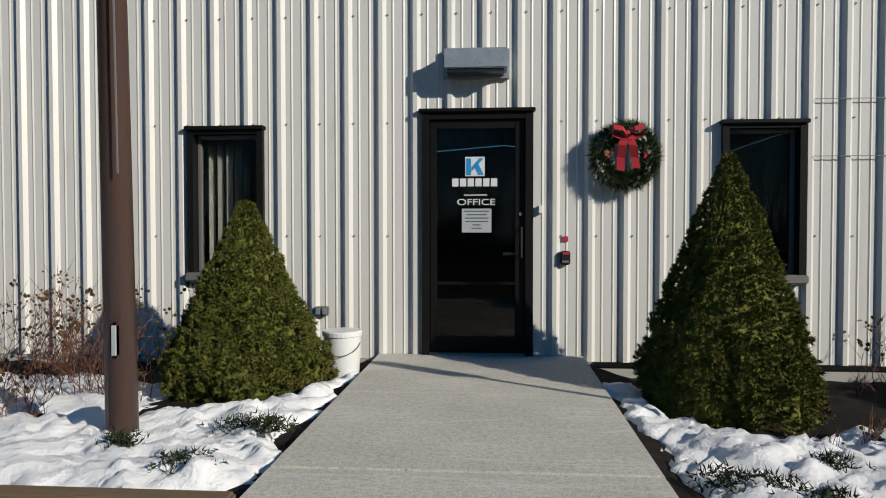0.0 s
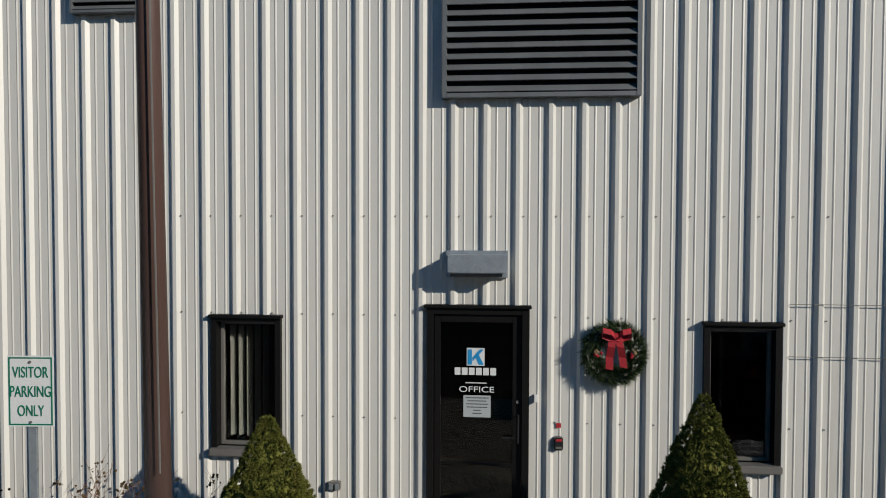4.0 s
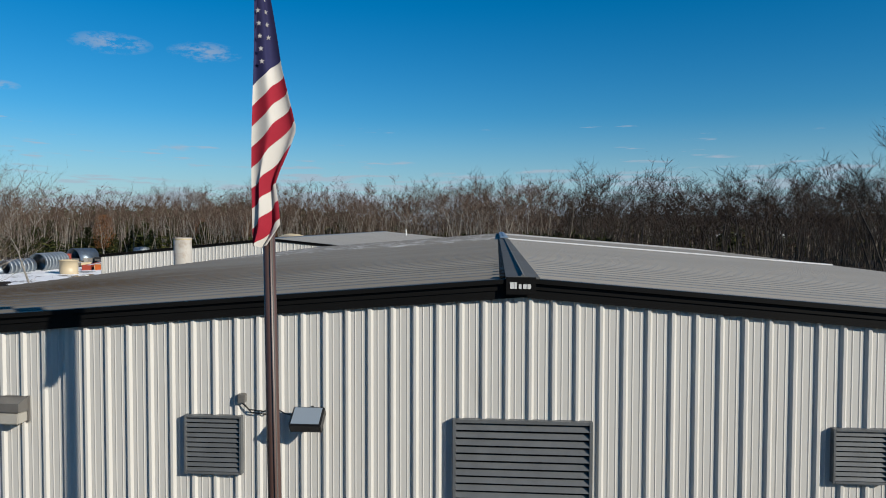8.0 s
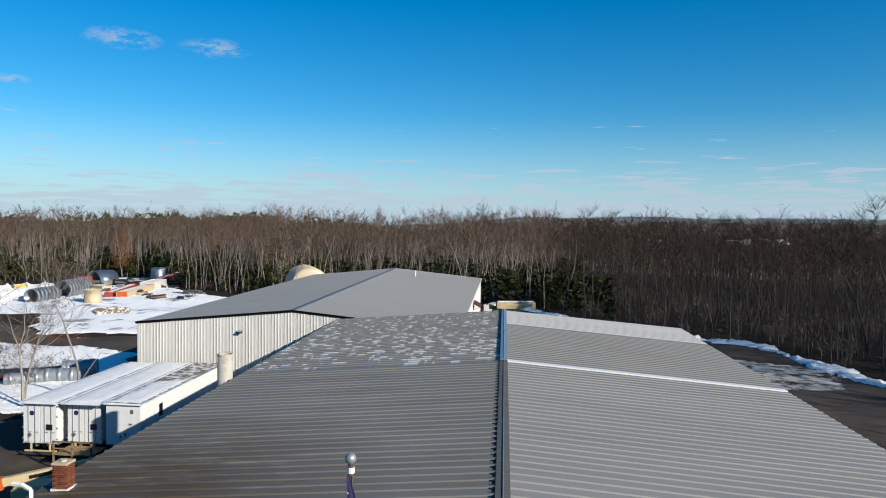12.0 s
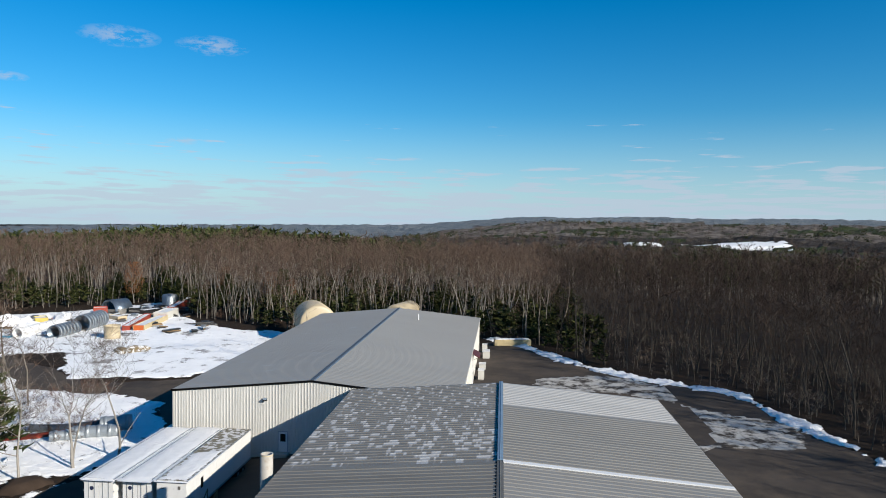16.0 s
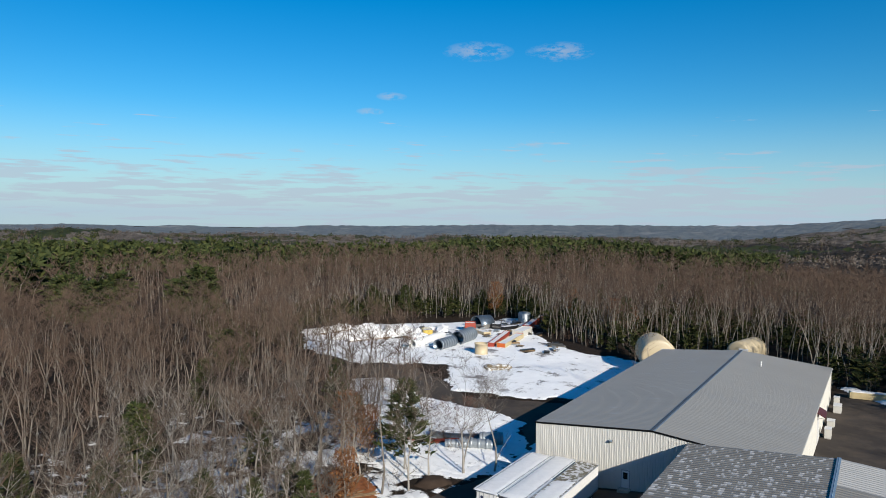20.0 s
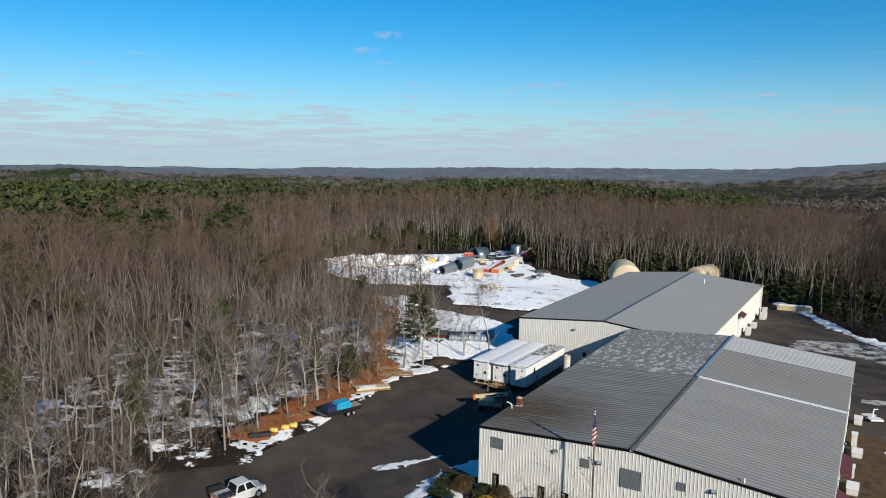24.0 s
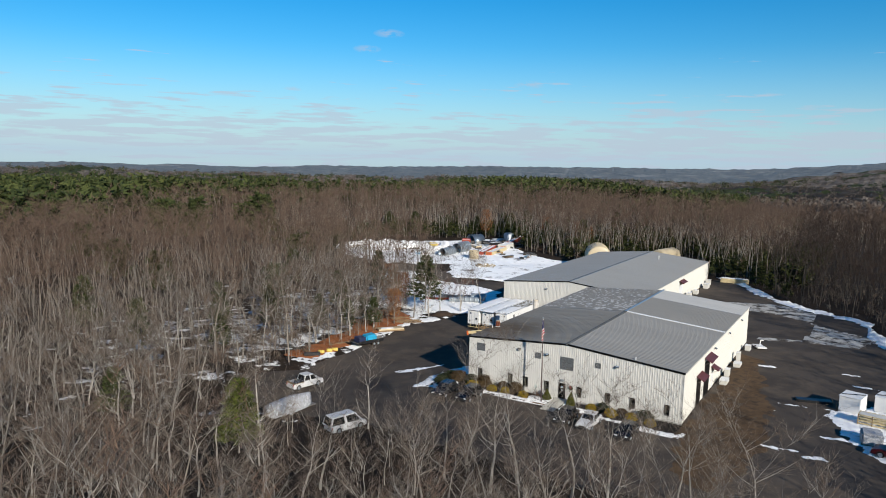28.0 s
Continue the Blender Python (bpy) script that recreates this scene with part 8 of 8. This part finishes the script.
def pine(seed, h, whorls, per, clumps, wide=0.34, droop=0.1, narrow=1.0, size=0.5, dome=False):
    """Trunk and needle clumps of a pine."""
    rnd = random.Random(seed)
    v, f, tv, tf = [], [], [], []
    for k in range(5):
        for z, r in ((h * k / 5, h * 0.011 * (1 - k / 5.5)), (h * (k + 1) / 5, h * 0.011 * (1 - (k + 1) / 5.5))):
            for a in range(5):
                v.append((r * math.cos(a * 1.2566), r * math.sin(a * 1.2566), z - 0.2))
        b = k * 10
        f += [(b + a, b + (a + 1) % 5, b + 5 + (a + 1) % 5, b + 5 + a) for a in range(5)]
    for w in range(whorls):
        t = 0.22 + 0.78 * w / whorls
        ln = h * wide * narrow * (1.02 - t) ** 0.8 * rnd.uniform(0.75, 1.15) + 0.25
        if dome:
            t = 0.4 + 0.6 * w / whorls
            ln = h * 0.3 * math.sqrt(max(0.03, 1 - ((t - 0.62) / 0.42) ** 2)) * rnd.uniform(0.55, 1.2)
        for p in range(per):
            a = p * 6.283 / per + rnd.uniform(-0.5, 0.5)
            d = Vector((math.cos(a), math.sin(a), rnd.uniform(-droop, 0.35)))
            o = Vector((0, 0, h * (t + (rnd.uniform(-0.06, 0.06) if dome else 0))))
            for c in range(clumps):
                q = o + d * ln * (0.3 + 0.7 * (c + rnd.random()) / clumps)
                for _ in range(4):
                    e = Vector((rnd.uniform(-1, 1), rnd.uniform(-1, 1), rnd.uniform(-0.3, 0.7))).normalized() + d * 0.5
                    s = e.cross(Vector((rnd.uniform(-1, 1), rnd.uniform(-1, 1), rnd.uniform(-1, 1)))).normalized() * size * 0.3
                    k = len(tv)
                    tv.extend([q - s, q + s, q + e * size * rnd.uniform(0.7, 1.3)])
                    tf.append((k, k + 1, k + 2))
    return (v, f), (tv, tf)


pines = []
for k in range(4):
    w, t = pine(500 + k, 12, 20, 6, 5, size=0.62)
    pines.append((plain_mesh("trunk", w, M_TRUNK), plain_mesh("needle_crown", t, M_PINE)))
PINES = [(-70, 8, 0.75), (-80, 30, 0.8), (-96, 14, 0.9), (-84, -10, 0.85), (-110, -20, 1.0), (-48.2, 27.0, 0.5), (-102, 64, 1.0), (-90, 48, 0.8), (-120, 20, 1.0), (-150, 30, 1.1), (-49.6, 47.6, 1.05), (-50.5, 22.0, 0.5), (-56.0, 20.0, 0.6), (-61.0, 12.0, 0.7), (-53.0, 30.0, 0.45), (-63.0, 34.0, 0.7), (-70.0, 22.0, 0.9), (-58.0, -2.0, 0.6), (-66.0, -12.0, 0.8), (-45.0, -30.0, 0.6), (-60, 50, 0.7), (-72, 60, 0.8)]
rp = random.Random(33)
domes = []
for k in range(4):
    w, t = pine(540 + k, 12, 15, 7, 6, size=0.85, droop=0.35, dome=True)
    domes.append((plain_mesh("trunk", w, M_DARKBARK), plain_mesh("needle_crown", t, M_PINE)))
PINES += [(rp.gauss(-172, 8), rp.gauss(80, 5), rp.uniform(1.1, 1.3)) for _ in range(8)]
PINES += [(rp.gauss(-158, 5), rp.gauss(100, 5), rp.uniform(1.1, 1.35)) for _ in range(6)]
PINES += [(rp.uniform(-140, -30), rp.uniform(150, 200), rp.uniform(0.35, 1.0)) for _ in range(34)]
for x, y, s in PINES:
    if not bool(wooded(np.array([x]), np.array([y]))[0]) and (x, y) != (-49.6, 47.6):
        continue
    g = thing("pine_tree", "green pine among bare trees", "pine tree", "pines", at=(x, y, gz(x, y)), turn=rp.uniform(0, 360))
    for nm, me in zip(("trunk", "needle_crown"), (domes if x < -95 and y < 130 else pines)[rp.randrange(4)]):
        o = new(nm, me)
        o.parent = g
        o.scale = (s, s, s * rp.uniform(0.95, 1.15))
w, t = pine(590, 8.4, 30, 9, 6, size=0.5, wide=0.3)
green_spruce = thing("spruce_tree", "dense green spruce standing before the lot", "spruce tree", at=(*SPRUCE_AT, gz(*SPRUCE_AT)))
for nm, me in (("trunk", plain_mesh("trunk", w, M_TRUNK)), ("needle_crown", plain_mesh("needle_crown", t, M_GREENSPRUCE))):
    new(nm, me).parent = green_spruce
for k, (x, y, s) in enumerate(((-57.6, 45.4, 0.82), (-55.4, 47.4, 0.66), (-48.0, 33.5, 0.6), (-104, 176, 1.0), (-60, 165, 0.9), (-54, 160, 0.8), (-78, 178, 0.9))):
    g = place_tree(x, y, k, s, 40 * k, "oak still holding its russet dry leaves")
    rnd = random.Random(900 + k)
    bm = bmesh.new()
    for _ in range(2000):
        a, z = rnd.uniform(0, 6.28), rnd.uniform(0.22, 0.85)
        r = 2.6 * s * math.sqrt(rnd.random()) * (1.1 - abs(z - 0.5))
        c = Vector((r * math.cos(a), r * math.sin(a), z * 14 * s))
        u, w = [Vector((rnd.uniform(-1, 1), rnd.uniform(-1, 1), rnd.uniform(-1, 1))).normalized() * 0.16 for _ in range(2)]
        bm.faces.new([bm.verts.new(q) for q in (c - u, c + w, c + u)])
    part("dry_leaves", bm, M_OAKLEAF, g)
far_pine = [pine(600 + k, 14, 7, 4, 1, size=2.0, dome=True)[1] for k in range(4)]


fp = scatter(1100, (-900, 500, -20, 1100), 6.0, 8, pine_belt)
stuff_trees("far_pines", "distant green pines above the bare woods", fp, far_pine, M_PINE, (0.8, 1.12), 11)
belt_places = scatter(2900, (-700, 20, -10, 680), 5.4, 53, lambda x, y: pine_belt(x, y) & (np.hypot(x - 20, y + 60) < 720) & (np.arctan2(x - 20, y + 60) < -0.14))
stuff_trees("far_pine_belt", "belt of green pines beyond the hardwoods", belt_places, far_pine, M_PINE, (1.0, 1.45), 54)
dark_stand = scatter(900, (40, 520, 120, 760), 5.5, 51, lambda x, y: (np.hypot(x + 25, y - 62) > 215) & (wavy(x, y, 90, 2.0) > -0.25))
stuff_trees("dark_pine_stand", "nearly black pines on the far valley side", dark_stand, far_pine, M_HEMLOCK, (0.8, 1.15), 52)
# some hemlocks grow here; more are added as shade between the trunks
shade_pine = [pine(640 + k, 6, 7, 5, 1, size=1.05, wide=0.3)[1] for k in range(4)]
sp = scatter(520, (-160, 20, 95, 205), 2.6, 12, lambda x, y: wooded(x, y) & (np.hypot(x + 25, y - 62) < 160) & (wavy(x, y, 16, 4.0) > -0.45))
stuff_trees("understory_hemlocks", "dark young hemlocks, many added to darken gaps under bare trees", sp, shade_pine, M_HEMLOCK, (0.5, 1.15), 13)
poles = [bare_tree(800 + k, 14, 3, 3, 2, sides=3, wide=2.6, girth=0.62, leaders=1, segs=3, round_limbs=False, bole=(0.6, 0.75)) for k in range(6)]
edge_band = lambda x, y: wooded(x, y) & (np.minimum(-union(x, y, LOT), -sdf(YARD_N, x, y)) < 34) & ((x > 20) | (y > 105))
pole_places = scatter(1500, (-160, 100, 0, 215), 1.7, 41, edge_band)
# shade-darkened bark on the east poles, a paler one on the sunlit edge
for east, bark, twig, side in ((True, M_POLE, M_TWIG_SHADED, "dark"), (False, M_EDGEBARK, M_TWIG_RED, "pale grey")):
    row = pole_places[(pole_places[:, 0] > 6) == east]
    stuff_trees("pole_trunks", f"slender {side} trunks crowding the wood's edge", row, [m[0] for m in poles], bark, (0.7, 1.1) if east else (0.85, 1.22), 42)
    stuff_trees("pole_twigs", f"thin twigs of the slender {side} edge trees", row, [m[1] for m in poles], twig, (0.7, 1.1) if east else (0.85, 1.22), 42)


def canopy():
    """The far woods as one rough canopy that rolls to the horizon."""
    az = np.radians(np.concatenate([np.arange(-180, -82, 4), np.arange(-82, 56, 0.35), np.arange(56, 181, 4)]))
    rr = [345.0]
    while rr[-1] < 4700:
        rr.append(rr[-1] * 1.021)
    A, R = np.meshgrid(az, np.array(rr))
    X, Y = R * np.sin(A) - 20, R * np.cos(A) + 50
    rs = np.random.RandomState(4)
    lump = 2.6 * wavy(X, Y, 60, 1.0) + rs.uniform(-1.3, 1.3, X.shape)
    Z = ground_z(X, Y) + 9.0 + lump * np.clip(R / 900, 0.9, 1.6) - 9 * smoothstep(420, 345, R)
    n = len(az)
    v = np.stack([X, Y, Z], -1).reshape(-1, 3)
    i, j = np.meshgrid(np.arange(n - 1), np.arange(len(rr) - 1))
    a = (j * n + i).ravel()
    f = np.stack([a, a + 1, a + 1 + n, a + n], -1)
    mid_xy = v[f].mean(1)
    x, y = mid_xy[:, 0], mid_xy[:, 1]
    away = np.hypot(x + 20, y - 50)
    # past about 2500 m the air's haze is put into a blue-grey colour
    hazed = away > 2500 + 300 * wavy(x, y, 400, 3.0)
    green = ~hazed & (pine_belt(x, y) | ((away > 700) & (wavy(x, y, 190, 3.0) + 0.5 * wavy(x, y, 70, 8.0) > 0.34)))
    # valley side: the canopy's missing self-shadow is put into a darker colour
    valley = ~hazed & ~green & (np.arctan2(x, y) > -0.24 + 0.06 * wavy(x, y, 200, 2.0)) & (away < 1500)
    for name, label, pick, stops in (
            ("valley_shade_canopy", "bare woods across the valley, shade in their colour", valley, [(0.36, (0.015, 0.014, 0.01)), (0.46, (0.028, 0.023, 0.019)), (0.56, (0.044, 0.036, 0.03)), (0.68, (0.075, 0.064, 0.055))]),
            ("far_canopy", "brown bare woods rolling into the distance", ~hazed & ~green & ~valley, [(0.36, (0.04, 0.038, 0.026)), (0.44, (0.075, 0.064, 0.053)), (0.52, (0.12, 0.1, 0.086)), (0.66, (0.17, 0.15, 0.132))]),
            ("far_pine_canopy", "dark green pine woods in the distance", green, [(0.35, (0.014, 0.02, 0.008)), (0.5, (0.028, 0.037, 0.014)), (0.7, (0.054, 0.063, 0.025))]),
            ("hazy_hills", "wooded hills along the horizon, haze in their blue-grey colour", hazed, [(0.35, (0.085, 0.105, 0.125)), (0.5, (0.12, 0.14, 0.155)), (0.7, (0.17, 0.175, 0.175))])):
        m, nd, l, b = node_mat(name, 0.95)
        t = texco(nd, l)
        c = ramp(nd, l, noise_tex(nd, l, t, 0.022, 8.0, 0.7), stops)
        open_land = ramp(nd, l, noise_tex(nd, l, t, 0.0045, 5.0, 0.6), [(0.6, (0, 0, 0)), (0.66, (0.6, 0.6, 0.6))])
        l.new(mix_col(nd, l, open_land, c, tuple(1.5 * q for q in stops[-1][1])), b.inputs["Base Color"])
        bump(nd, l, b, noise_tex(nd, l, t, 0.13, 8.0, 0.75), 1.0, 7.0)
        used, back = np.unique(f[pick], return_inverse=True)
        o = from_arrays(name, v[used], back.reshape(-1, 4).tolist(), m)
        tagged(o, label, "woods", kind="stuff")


canopy()


def far_crown(seed, h, r, n, size):
    """A loose far crown of many facets."""
    rnd = random.Random(seed)
    v, f = [], []
    for _ in range(n):
        d = Vector((rnd.gauss(0, 1), rnd.gauss(0, 1), rnd.gauss(0, 1))).normalized() * rnd.uniform(0.5, 1)
        c = Vector((d.x * r, d.y * r, h + d.z * r * 0.9))
        a, b = [Vector((rnd.uniform(-1, 1), rnd.uniform(-1, 1), rnd.uniform(-1, 1))).normalized() * size for _ in range(2)]
        k = len(v)
        v.extend([c - a, c + b, c + a])
        f.append((k, k + 1, k + 2))
    return v, f


M_FARCROWN = paint("far_bare_crowns", (0.125, 0.108, 0.095), 0.95, vary=0.35, scale=0.01, fine=0.3, bumpy=0, dirt=(0.072, 0.05, 0.04), dirt_at=(0.45, 0.6), by="island")
beyond = lambda lo, hi: lambda x, y: (np.hypot(x + 20, y - 50) > lo) & (np.hypot(x + 20, y - 50) < hi) & (np.degrees(np.arctan2(x - 20, y + 60)) > -72) & (np.degrees(np.arctan2(x - 20, y + 60)) < 32)
far_places = np.concatenate([scatter(1700, (-1000, 700, 40, 1100), 11.0, 31, beyond(420, 950)), scatter(2200, (-2200, 1300, 100, 2300), 20.0, 32, beyond(950, 2200))])
stuff_trees("far_bare_crowns", "grey-brown crowns of distant hardwoods", far_places, [far_crown(70 + k, 9, 5.5, 40, 1.3) for k in range(5)], M_FARCROWN, (0.8, 1.4), 33)
green = lambda lo, hi: lambda x, y: beyond(lo, hi)(x, y) & (wavy(x, y, 170, 3.0) + 0.4 * wavy(x, y, 60, 8.0) > 0.25)
green_places = np.concatenate([scatter(1300, (-1000, 700, 200, 1100), 8.0, 34, green(560, 1000)), scatter(1500, (-2200, 1300, 300, 2300), 18.0, 35, green(1000, 2200))])
stuff_trees("far_green_crowns", "dark green stands of distant pines", green_places, [far_crown(80 + k, 10, 5.0, 40, 1.4) for k in range(5)], M_HEMLOCK, (0.9, 1.5), 36)
for x, y, a, b in ((255, 1300, 28, 30), (430, 1300, 74, 40)):
    poly = [(x + a * math.cos(k) * (1 + 0.2 * math.sin(3 * k + x)), y + b * math.sin(k) * (1 + 0.2 * math.sin(2 * k + y))) for k in np.linspace(0, 6.1, 14)]
    fz = grid_sheet("snowy_field", np.arange(x - a * 1.3, x + a * 1.3, 8.0), np.arange(y - b * 1.4, y + b * 1.4, 4.0), lambda X, Y, poly=poly: ground_z(X, Y) + 12.5 + 2.5 * np.clip(sdf(poly, X, Y) / 6, -1.5, 0.2), M_SNOW)
    tagged(fz, "open snowy field between distant woods", "field", kind="stuff")
